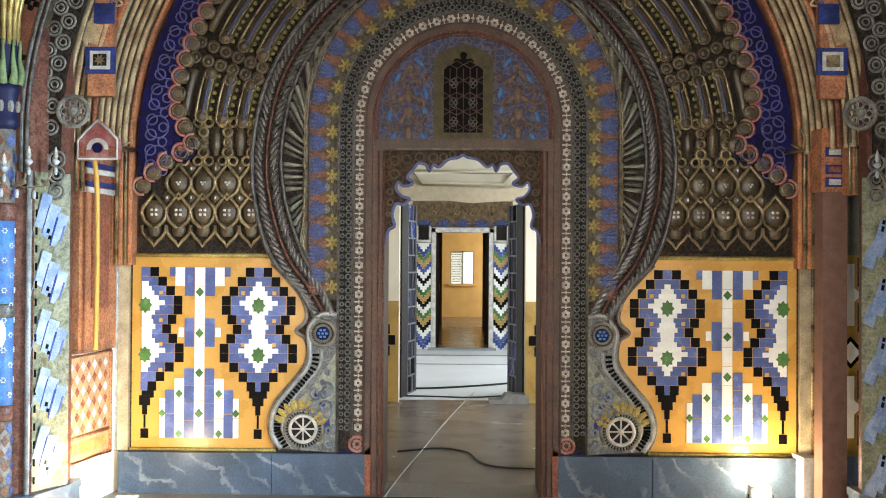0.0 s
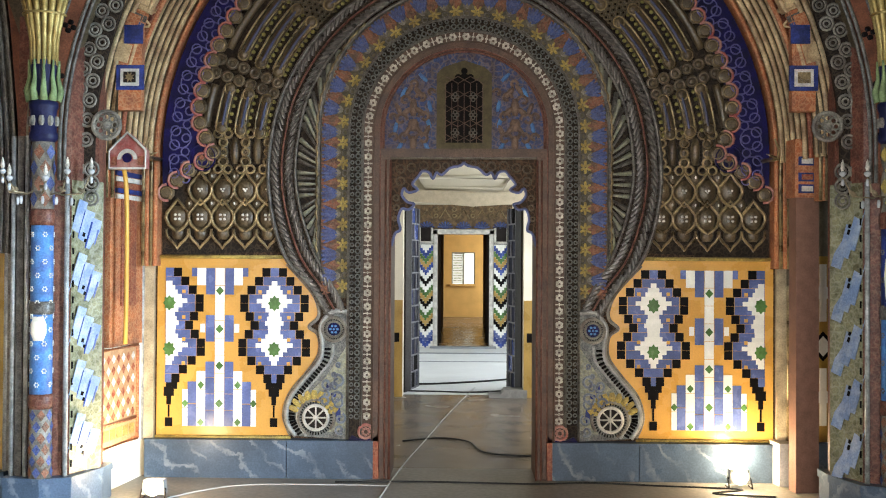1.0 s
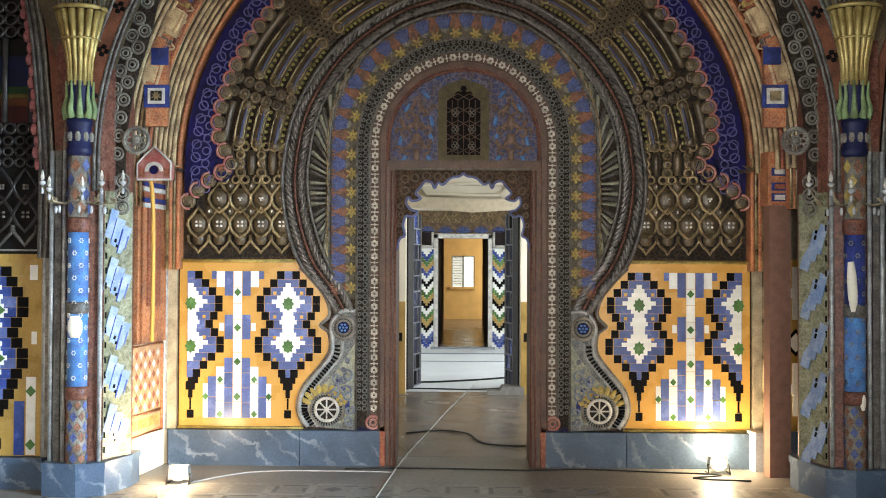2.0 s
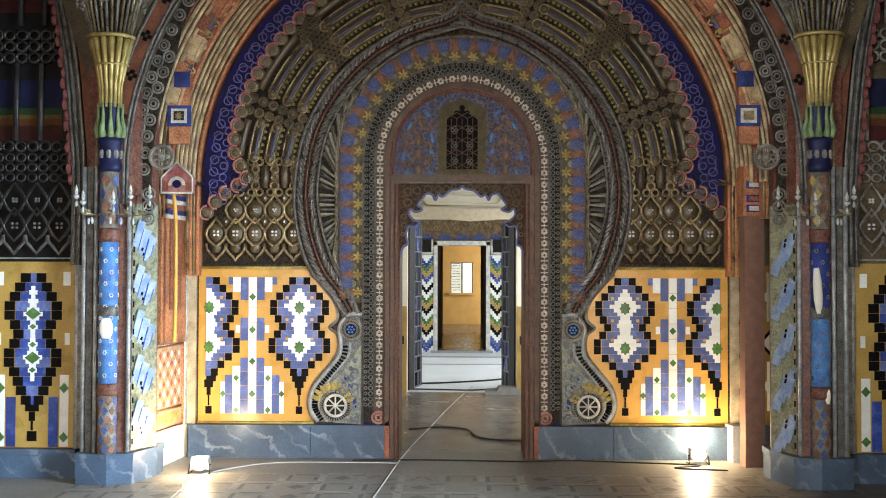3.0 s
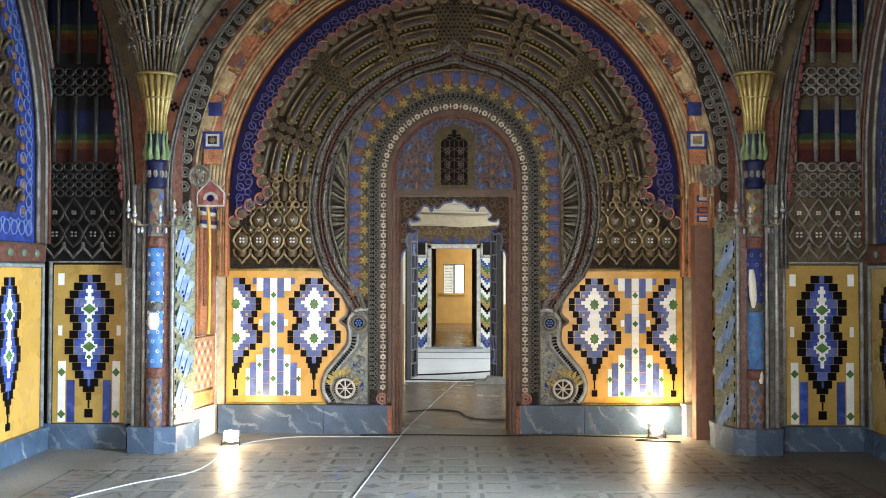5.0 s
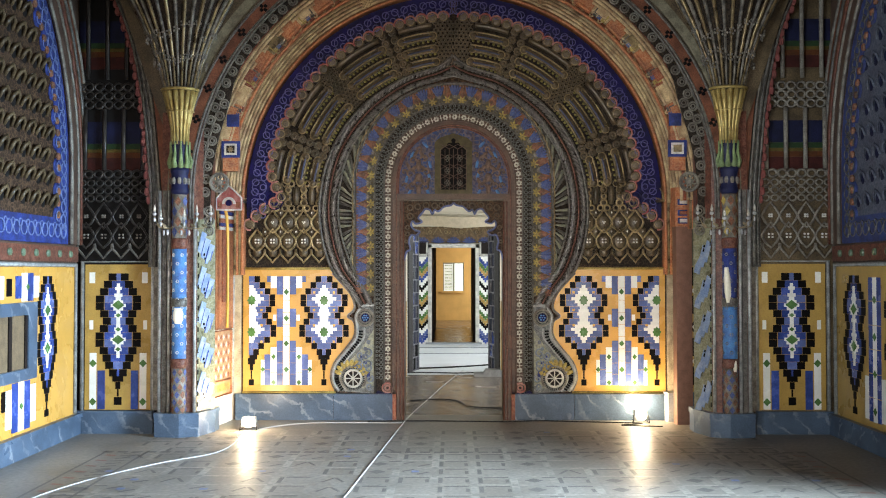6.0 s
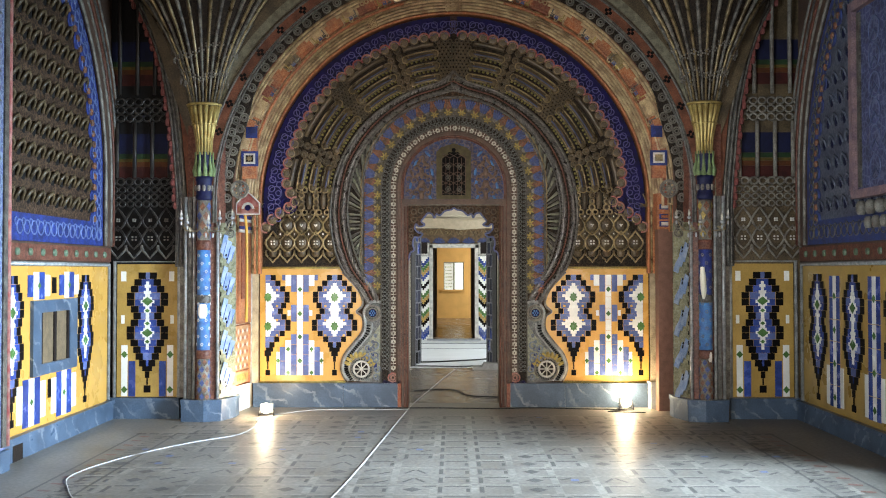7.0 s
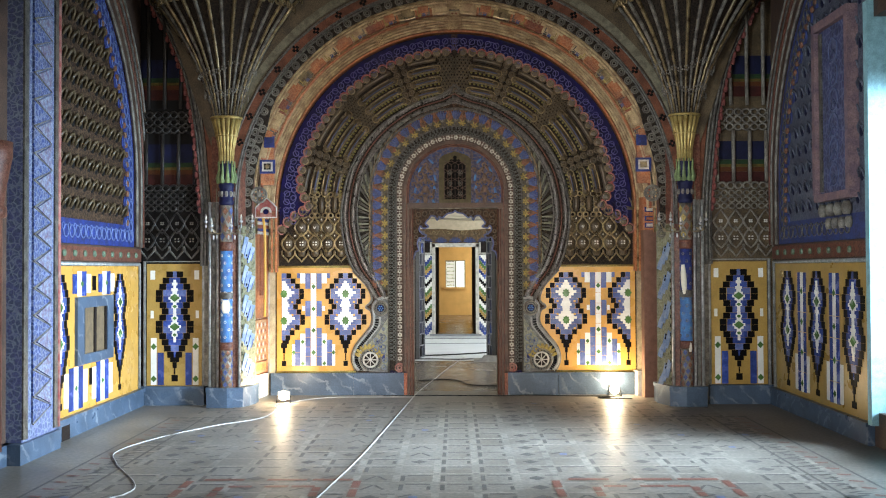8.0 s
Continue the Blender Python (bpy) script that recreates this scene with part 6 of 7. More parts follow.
    part("arch_line", Shape().tube([(x, -0.06, z) for x, z in mid], 0.018, 6), GREY_LIGHT, w, "", True)
    part("blue_border", Shape().strip(mid, inner, -0.03, 0.0), BLUE if s < 0 else HAZE_BLUE, w, "blue border with pale scrolls")
    part("blue_border", Shape().box(U(cu - R + 0.12), U(end), -0.031, 0.0, 1.82, 2.04), BLUE if s < 0 else HAZE_BLUE, w)
    rolls = Shape()
    for i, (x, z, a) in enumerate(along([((p[0] + q[0]) / 2, (p[1] + q[1]) / 2) for p, q in zip(mid, inner)][::-1], 0.11)):
        rolls.torus(x, -0.034, z, 0.05, 0.007, 10, 4).torus(x + 0.03, -0.034, z + 0.05, 0.03, 0.006, 8, 4)
    for i in range(14):
        rolls.torus(U(2.0 + 0.13 * i), -0.034, 1.93, 0.055, 0.007, 10, 4).torus(U(2.06 + 0.13 * i), -0.034, 1.97, 0.03, 0.006, 8, 4)
    part("field", Shape().prism(inner + [(U(cu), 2.02)], -0.02, 0.0), UMBER if s < 0 else HAZE_STUCCO, w, "dimpled brown stucco field")
    lobes = Shape()
    for x, z, a in along(inner, 0.21, 0.05):
        lobes.ball((x, -0.024, z), 0.085, 0.014, 0.085, 12)
        rolls.torus(x, -0.040, z, 0.045, 0.006, 10, 4)
    parts("scroll", rolls, mat("pale_blue_scroll", (0.13, 0.17, 0.34), 0.6) if s < 0 else GREY_BAND, w, "pale scrolls", True)
    parts("border_lobe", lobes, BLUE if s < 0 else HAZE_BLUE, w, "blue lobes along the border", True)
    teeth = Shape()
    for x, z, a in along(inner, 0.10):
        teeth.ball((x, -0.035, z), 0.036, 0.022, 0.036, 7)
    parts("scallop", teeth, LEAF_RED, w, "small red scallops")
    cells, hollows = Shape(), Shape()
    for r in range(13):
        for c in range(11):
            u, z = 2.22 + 0.185 * c + 0.0925 * (r % 2), 2.14 + 0.185 * r
            if u < cu and math.hypot(u - cu, max(0, z - cz)) < R - 0.45:
                deep = 1.0 if s < 0 else 0.45
                cells.tube([(U(u + du), -0.02 - deep * up, z + dz) for du, up, dz in ((-0.06, 0, 0), (-0.045, 0.035, 0.06), (0, 0.045, 0.09), (0.045, 0.035, 0.06), (0.06, 0, 0))], 0.009 + 0.008 * deep, 5)
                # a dark oval below each hood stands for its shade
                hollows.ball((U(u), -0.018, z + 0.02), 0.045, 0.012 * deep, 0.055, 8)
    parts("dimple", cells, STUCCO if s < 0 else HAZE_STUCCO, w, "small stucco hoods", True)
    parts("hollow", hollows, SHADE_GROUND if s < 0 else DIM_NAVY, w, "dark ovals painted for the shade under the hoods")
    # outer mouldings that fill the spandrel towards the corner
    ring_at = lambda q: [(U(cu + q * math.cos(a)), cz + q * math.sin(a)) for a in arc] + [(U(cu - q), 1.82)]
    part("outer_moulding", Shape().strip(ring_at(R + 0.34), ring_at(R + 0.005), -0.045, 0.0), ARCH_BROWN, w, "dark red-brown outer moulding")
    for q, t, m in ((0.05, 0.016, GREY_LIGHT), (0.12, 0.012, COLUMN_RED), (0.20, 0.018, GREY_BAND), (0.30, 0.016, GREY_LIGHT)):
        part("moulding", Shape().tube([(x, -0.05, z) for x, z in ring_at(R + q)], t, 6), m, w, "", True)
    if s < 0:
        # the carved blue pilaster and round column at the end of the panel
        part("pilaster", Shape().box(-4.74, -4.10, -0.13, 0.0, 0.28, 5.0), mat("lilac_pilaster", (0.11, 0.135, 0.22), 0.5, vary=0.5, scale=20, other=(0.12, 0.13, 0.28), orn=1.0, line=(0.30, 0.34, 0.40), orn_scale=20), w, "lilac-blue carved pilaster")
        part("pilaster_edge", Shape().box(-4.17, -4.09, -0.145, -0.13, 0.30, 5.0).box(-4.74, -4.66, -0.145, -0.13, 0.30, 5.0), GREY_BAND, w)
        part("pilaster_line", Shape().tube([(-4.09, -0.14, 0.30), (-4.09, -0.14, 5)], 0.02, 6), PINK, w, "", True)
        zig, zag, zog = Shape(), Shape(), Shape()
        for k in range(20):
            z = 0.50 + 0.21 * k
            zig.prism([(-4.58, z - 0.10), (-4.26, z), (-4.58, z + 0.10)], -0.15, -0.128)
            zag.tube([(-4.58, -0.15, z - 0.105), (-4.25, -0.15, z), (-4.58, -0.15, z + 0.105)], 0.008, 5)
            zog.prism([(-4.24, z + 0.012), (-4.24, z + 0.198), (-4.50, z + 0.105)], -0.145, -0.128)
        parts("zigzag", zog, mat("pale_zigzag", (0.30, 0.34, 0.40), 0.5, vary=0.5, scale=25, other=(0.16, 0.10, 0.14), orn=0.9, line=(0.06, 0.08, 0.22), orn_scale=30), w, "pale carved zigzag leaves")
        parts("zigzag", zig, mat("zigzag_blue", (0.035, 0.065, 0.22), 0.5, vary=0.5, scale=25, other=(0.08, 0.09, 0.16), orn=0.6, line=(0.45, 0.48, 0.54), orn_scale=22), w, "blue zigzag leaves")
        parts("zigzag_line", zag, GREY_LIGHT, w)
        part("pilaster_base", Shape().box(-4.84, -4.10, -0.17, 0.0, 0, 0.28), MARBLE, w)
        part("half_column", Shape().lathe(-5.22, -0.10, [(0.10, 0.30), (0.10, 1.95), (0.13, 1.97), (0.13, 2.03), (0.11, 2.05), (0.13, 2.2), (0.17, 2.4), (0.17, 2.5)], 20), COLUMN_RED, w, "dull red half column", True)
    else:
        # a painted hanging box frame beside the window
        part("bracket_frame", Shape().box(3.10, 3.17, -0.12, 0.0, 2.24, 3.72).box(3.86, 3.93, -0.12, 0.0, 2.24, 3.72).box(3.10, 3.93, -0.12, 0.0, 3.721, 3.80).box(3.10, 3.93, -0.11, 0.0, 2.17, 2.239), FADED_PINK, w, "faded red-edged painted bracket frame")
        part("bracket_panel", Shape().box(3.17, 3.86, -0.07, 0.0, 2.24, 3.72), mat("violet_panel", (0.085, 0.09, 0.19), 0.5, vary=0.5, scale=9, orn=0.6, line=(0.25, 0.27, 0.36), orn_scale=16), w, "violet painted panel")
        rg = Shape()
        for k in range(6):
            rg.torus(3.51, -0.075, 2.40 + 0.22 * k, 0.10, 0.006, 16, 4).tube([(3.41, -0.075, 2.30 + 0.22 * k), (3.51, -0.075, 2.40 + 0.22 * k), (3.61, -0.075, 2.30 + 0.22 * k)], 0.006, 4)
        parts("ring", rg, mat("slate_blue_ring", (0.12, 0.14, 0.24), 0.6), w, "", True)
        part("bracket_edge", Shape().box(3.19, 3.25, -0.085, -0.07, 2.26, 3.70).box(3.78, 3.84, -0.085, -0.07, 2.26, 3.70), GREY_BAND, w)
        cor = Shape()
        for k in range(4):
            cor.ball((3.22 + 0.18 * k, -0.07, 2.09), 0.05, 0.05, 0.07, 8).ball((3.31 + 0.15 * k, -0.05, 1.97), 0.045, 0.04, 0.06, 8)
        parts("corbel", cor, GREY_LIGHT, w, "small pale corbels", True)
        part("window_frame", Shape().box(4.12, 4.20, -0.06, 0.3, 0.3, 3.75), mat("turquoise_frame", (0.30, 0.52, 0.55), 0.5), w, "pale turquoise window frame")
    return w


def diamonds_on(P, k):
    """A tall double diamond of stepped tiles, k times as wide as those of the corner bays."""
    q, h, top = 0.0432 * k, 0.0665, 1.20
    for r, o in enumerate((0.8, 1.4, 2.0, 2.5, 2.5, 2.0, 1.6, 2.0, 2.5, 2.5, 2.0, 1.6, 1.2, 0.7)):
        z = top - (r + 0.5) * h
        for d in (-1, 1):
            P.tile(d * o * q, z, q * 1.1, h, "k")
        P.tile(0, z, max(0.02, 2 * (o - 0.5) * q), h, "d" if r % 3 else "b")
    for r, w, hh in ((14.3, 1.6, 0.8), (15.2, 0.8, 1.0), (16.2, 0.3, 1.0), (17.1, 1.2, 0.9)):
        P.tile(0, top - r * h, q * w, h * hh, "k")
    for i, hw in enumerate((0.3, 0.3, 0.5, 0.7, 0.5, 0.9, 1.3, 0.9, 0.4, 0.7, 0.35, 0.35, 0.4, 0.7, 0.5, 0.8, 1.3, 1.0, 0.5, 0.5, 0.3, 0.3)):
        P.tile(0, top - (1.6 + 0.46 * i) * h, 2 * hw * q, h * 0.47, "w", lift=0.006)
    for r in (4.3, 9.0):
        P.tile(0, top - r * h, 1.7 * q, 0.10, "g", "d", lift=0.008)


BOSS = Shape().ball((0, 0, 0), 0.035, 0.02, 0.035, 8).data("boss", mat("green_boss", (0.12, 0.16, 0.10), 0.4))
for s in (-1, 1):
    side(s)

# ---------------- rooms beyond the door ----------------
solid("vestibule_floor", Shape().box(-2.6, 2.6, 0.3, 4.3, -0.1, -0.002), FLOOR_BROWN, "dusty brown stone floor", "floor", "structure")
solid("middle_floor", Shape().box(-3.2, 3.2, 4.3, 10.7, -0.1, -0.002), FLOOR_WHITE, "pale dusty floor in daylight", "floor", "structure")
solid("far_floor", Shape().box(-2.4, 2.4, 10.7, 20.4, -0.1, -0.002), FLOOR_BROWN, "brown floor of the far rooms", "floor", "structure")
solid("wall_vestibule", Shape().box(-2.7, -1.25, 0.3, 0.5, 0, 3.4).box(-2.7, -2.5, 0.3, 4.1, 0, 3.4).box(2.5, 2.7, 0.3, 1.8, 0, 3.4).box(2.5, 2.7, 3.4, 4.1, 0, 3.4).box(2.5, 2.7, 1.8, 3.4, 2.6, 3.4).box(2.5, 2.7, 1.8, 3.4, 0, 0.6), CREAM, "cream plaster walls of the vestibule", "wall", "structure")
solid("wall_second", Shape().box(-2.7, -0.70, 4.1, 4.3, 1.15, 3.4).box(0.70, 2.7, 4.1, 4.3, 1.15, 3.4).box(-0.70, 0.70, 4.1, 4.3, 2.24, 3.4).box(-2.7, -0.7, 4.1, 4.3, 0, 1.15).box(0.7, 2.7, 4.1, 4.3, 0, 1.15), CREAM,
      "cream wall with a broad doorway", "wall", "structure")
sd = thing("second_dado", "ochre dado with black steps beside the second doorway", "tile panel", (0, 4.08, 0))
for s in (-1, 1):
    part("ground", Shape().box(s * 0.70, s * 2.5, 4.07, 4.097, 0, 1.12), T_OCHRE, sd)
    P = Panel(sd, (0, 4.07, 0), (1, 0, 0), s)
    for r in range(5):
        P.tile(0.79 + 0.06 * abs(2 - r), 0.45 + 0.12 * r, 0.11, 0.11, "k")
        P.tile(0.79 + 0.06 * abs(2 - r) + 0.11, 0.45 + 0.12 * r, 0.11, 0.11, "b")
solid("ceiling_vestibule", Shape().box(-2.7, 2.7, 0.3, 4.3, 3.4, 3.5), CREAM, "cream ceiling of the vestibule", "ceiling", "structure")
mo = thing("lintel_moulding", "cream plaster moulding over the second doorway", "moulding", (0, 4.05, 2.3))
part("cornice", Shape().box(-1.3, 1.3, 4, 4.097, 2.27, 2.33), CREAM, mo)
part("panel_edge", Shape().tube([(-0.45, 4.08, 2.42), (0.45, 4.08, 2.42), (0.55, 4.08, 2.55), (-0.55, 4.08, 2.55)], 0.02, 6, closed=True), CREAM, mo, "", True)
part("hanging_cloth", Shape().strip([(-0.78, 2.27), (-0.3, 2.235), (0.1, 2.20), (0.5, 2.225), (0.78, 2.25)], [(-0.78, 2.40), (-0.3, 2.38), (0.1, 2.36), (0.5, 2.36), (0.78, 2.37)], 3.94, 3.98), mat("beige_cloth", (0.62, 0.53, 0.38), 0.9, vary=0.15), mo, "sagging beige cloth")


panes = random.Random(11)


def leaf_door(s):
    """One latticed leaf, opened towards the room beyond."""
    d = thing("door_leaf", "open latticed door leaf with blue leaded panes in dark wood", "door", (s * 0.70, 4.3, 0), "door leaves")
    L = 0.62
    ang = radians(77)
    ux, uy = -s * math.cos(ang), math.sin(ang)

    def slab(u0, u1, z0, z1, t0, t1):
        sh = Shape()
        v = []
        for z in (z0, z1):
            for t in (t0, t1):
                for u in (u0, u1):
                    v.append((s * 0.70 + ux * u - uy * s * -1 * t * -1, 4.3 + uy * u + ux * t * s, z))
        return sh.add(v, [(0, 2, 3, 1), (4, 5, 7, 6), (0, 1, 5, 4), (2, 6, 7, 3), (0, 4, 6, 2), (1, 3, 7, 5)])

    part("stile", slab(0, 0.24, 0.02, 2.22, -0.02, 0.02), DARKWOOD, d, "dark wooden stile")
    part("stile", slab(L - 0.04, L, 0.02, 2.22, -0.02, 0.02), DARKWOOD, d)
    for k in range(11):
        z = 0.02 + 0.2 * k
        part("rail", slab(0.24, L - 0.04, z, z + 0.016, -0.022, 0.022), LEAD, d, "pale lattice bar")
        a = 0.24 + (0.10 if k % 2 else 0.20)
        part("mullion", slab(a, a + 0.014, z, z + 0.2, -0.025, 0.025), LEAD, d)
        for u0, u1 in ((0.24, a), (a + 0.014, L - 0.04)):
            part("pane", slab(u0, u1, z + 0.016, z + 0.2, -0.006, 0.006), (GLASS_BLUE, GLASS_BLUE, GLASS_BLUE, MATT_BLACK, DIM_NAVY, T_DEEP)[panes.randrange(6)], d)
    for u in (0.24, L - 0.05):
        part("mullion", slab(u, u + 0.014, 0.02, 2.22, -0.024, 0.024), LEAD, d)


for s in (-1, 1):
    leaf_door(s)

# middle room
solid("wall_middle_room", Shape().box(-3.4, -3.2, 4.3, 5.8, 0, 3.4).box(-3.4, -3.2, 8.8, 10.5, 0, 3.4).box(3.2, 3.4, 4.3, 5.8, 0, 3.4).box(3.2, 3.4, 8.8, 10.5, 0, 3.4)
      .box(-3.4, -3.2, 5.8, 8.8, 2.9, 3.4).box(3.2, 3.4, 5.8, 8.8, 2.9, 3.4).box(-3.4, -3.2, 5.8, 8.8, 0, 0.5).box(3.2, 3.4, 5.8, 8.8, 0, 0.5), CREAM, "pale walls of the middle room", "wall", "structure")
solid("ceiling_middle_room", Shape().box(-3.4, 3.4, 4.3, 10.7, 3.4, 3.5), CREAM, "pale ceiling of the middle room", "ceiling", "structure")
third = solid("wall_third", Shape().box(-3.4, -0.545, 10.5, 10.7, 0, 3.4).box(0.545, 3.4, 10.5, 10.7, 0, 3.4).box(-0.545, 0.545, 10.5, 10.7, 2.14, 3.4), CREAM, "wall with a white framed doorway between tiled pilasters", "wall", "structure")
wfr = thing("white_door_frame", "white painted door frame", "door frame", (0, 10.45, 0))
wfr.scale = (1.2, 1, 1.05)
for s in (-1, 1):
    part("jamb", Shape().box(s * 0.395, s * 0.455, 10.40, 10.72, 0, 2.04), WHITE, wfr)
part("head", Shape().box(-0.455, 0.455, 10.40, 10.72, 1.97, 2.05), WHITE, wfr)
for s in (-1, 1):
    pz = thing("tiled_pilaster", "pilaster tiled in stepped chevrons of white, black, blue and gold", "pilaster", (s * 0.57, 10.45, 0), "tiled pilasters")
    pz.location, pz.scale = (s * 0.57 * 1.2, 10.45, 0), (1.2, 1, 1.05)
    part("body", Shape().box(s * 0.46, s * 0.685, 10.42, 10.498, 0.0, 1.79), T_WHITE, pz)
    part("capital", Shape().box(s * 0.46, s * 0.69, 10.41, 10.498, 1.79, 2.10), DARKWOOD, pz, "dark capital with white bead rows")
    parts("bead", Shape().tube([(s * 0.48, 10.40, 1.82), (s * 0.48, 10.40, 2.08)], 0.018, 6).tube([(s * 0.67, 10.40, 1.82), (s * 0.67, 10.40, 2.08)], 0.018, 6).tube([(s * 0.47, 10.40, 1.82), (s * 0.68, 10.40, 1.82)], 0.024, 6), WHITE, pz, "", True)
    P = Panel(pz, (s * 0.5725, 10.42, 0), (1, 0, 0))
    cols = ["d", "b", "w", "k", "o", "g", "w", "k", "o", "g", "w", "k", "w", "d", "o", "g", "d", "w"]
    for k in range(18):
        for j in range(-3, 4):
            z = 0.03 + 0.098 * k + 0.042 * abs(j)
            if z < 1.76:
                P.tile(0.0315 * j, z, 0.0325, 0.098, cols[k])
    part("blue_shaft", Shape().box(s * 0.69, s * 0.735, 10.33, 10.498, 0, 2.1), SKYBLUE, pz, "pale blue side shaft")
fz = thing("carved_frieze", "carved brown frieze with blue fan shells over the far doorway", "frieze", (0, 10.45, 2.2))
fz.location, fz.scale = (0, 10.45, 2.31), (1.2, 1, 1.05)
part("ground", Shape().box(-0.74, 0.74, 10.43, 10.498, 2.06, 2.50), mat("carved_brown", (0.22, 0.14, 0.07), 0.6, vary=0.6, scale=14, other=(0.09, 0.055, 0.03)), fz)
fans, cups = Shape(), Shape()
for i in range(5):
    x = -0.56 + 0.28 * i
    for j in range(7):
        a = radians(15 + 25 * j)
        fans.tube([(x, 10.42, 2.07), (x + 0.12 * math.cos(a), 10.42, 2.07 + 0.12 * math.sin(a))], 0.010, 4, 0.016)
    cups.tube([(x - 0.09, 10.415, 2.24), (x - 0.045, 10.415, 2.31), (x, 10.415, 2.40), (x + 0.045, 10.415, 2.31), (x + 0.09, 10.415, 2.24)], 0.010, 5)
    cups.torus(x + 0.14, 10.415, 2.40, 0.035, 0.010, 10, 5).torus(x + 0.14, 10.415, 2.29, 0.03, 0.009, 10, 5)
parts("fan", fans, LEAF_BLUE, fz, "blue fan shells")
parts("tracery", cups, STUCCO_LIGHT, fz, "pale tracery", True)

step = thing("threshold_block", "low grey stone block beside the second doorway", "block", (0.45, 4.15, 0))
part("slab", Shape().prism([(0.30, 0.0), (0.74, 0.0), (0.74, 0.09), (0.48, 0.10), (0.44, 0.045), (0.30, 0.04)], 4.02, 4.28), mat("grey_block", (0.27, 0.26, 0.24), 0.7, vary=0.3), step)
# a low step, and grey strips that stand for the steps' shadow lines
sill = thing("step_shadow_strips", "low step and grey strips drawn for shadow lines across the pale floor", "threshold", (0, 9.3, 0), kind="structure")
parts("strip", Shape().box(-2.5, 2.5, 9.25, 9.33, 0, 0.012).box(-2.5, 2.5, 7.95, 8.0, 0, 0.006).box(-0.6, 0.6, 10.2, 10.4, 0, 0.03), mat("grey_strip", (0.30, 0.31, 0.33), 0.6), sill)

# dark leaves folded back behind the white frame
for s in (-1, 1):
    d = thing("inner_door_leaf", "dark brown panelled door leaf standing open behind the white frame", "door", (s * 0.47, 10.75, 0), "inner door leaves")
    part("leaf", Shape().add([(s * x, y, z) for z in (0.01, 2.10) for x, y in ((0.485, 10.74), (0.43, 11.45), (0.46, 11.46), (0.515, 10.75))], [(3, 2, 1, 0), (4, 5, 6, 7), (0, 1, 5, 4), (1, 2, 6, 5), (2, 3, 7, 6), (3, 0, 4, 7)]), DARKWOOD, d)
    part("door_handle", Shape().ball((s * 0.43, 11.36, 1.02), 0.022, 0.022, 0.022, 8), STUCCO_LIGHT, d, "dull brass knob")

# far rooms, to the window at the end
solid("wall_far_rooms", Shape().box(-0.95, -0.80, 10.7, 16, 0, 3.0).box(0.80, 0.95, 10.7, 16, 0, 3.0).box(-2.4, -0.48, 16, 16.2, 0, 3.0).box(0.48, 2.4, 16, 16.2, 0, 3.0).box(-0.48, 0.48, 16, 16.2, 2.25, 3.0)
      .box(-2.5, -2.3, 16.2, 20.2, 0, 3.0).box(2.3, 2.5, 16.2, 17, 0, 3.0).box(2.3, 2.5, 19.2, 20.2, 0, 3.0).box(2.3, 2.5, 17, 19.2, 2.7, 3.0).box(2.3, 2.5, 17, 19.2, 0, 0.5), mat("brown_corridor", (0.24, 0.17, 0.10), 0.7, vary=0.2), "brown walls of the far rooms", "wall", "structure")
solid("ceiling_far_rooms", Shape().box(-2.5, 2.5, 10.7, 20.4, 3.0, 3.1), FADED, "ochre ceiling of the far rooms", "ceiling", "structure")
solid("wall_end", Shape().box(-2.5, -0.33, 20, 20.2, 0, 3.0).box(0.33, 2.5, 20, 20.2, 0, 3.0).box(-0.33, 0.33, 20, 20.2, 0, 0.93).box(-0.33, 0.33, 20, 20.2, 1.83, 3.0), FADED, "faded ochre wall with a window", "wall", "structure")
we = thing("window_1", "white window with a lowered blind", "window", (0, 20.1, 0.93), kind="structure")
part("window_frame", Shape().box(-0.33, -0.30, 20.02, 20.16, 0.93, 1.83).box(0.30, 0.33, 20.02, 20.16, 0.93, 1.83).box(-0.03, 0.03, 20.02, 20.16, 0.93, 1.83).box(-0.33, 0.33, 20.02, 20.16, 1.80, 1.83), mat("grey_window_frame", (0.35, 0.36, 0.33), 0.5), we)
part("sill", Shape().box(-0.38, 0.38, 19.9, 20.02, 0.87, 0.93), FADED, we)
bl = Shape()
for k in range(18):
    bl.box(-0.29, -0.04, 20.06, 20.075, 0.97 + 0.047 * k, 1.0 + 0.047 * k)
parts("blind_slat", bl, WHITE, we, "pale blind slats")
solid("backdrop", Shape().box(-3.5, 3.5, 22.5, 22.6, -0.5, 4.5), glow("bright_garden_haze", (0.86, 0.95, 0.86), 1.3), "bright hazy garden daylight", "backdrop", "structure")

# ---------------- work lamps on the floor, with their cables ----------------
BULB = glow("hot_lamp_glass", (1.0, 0.82, 0.55), 24.0)


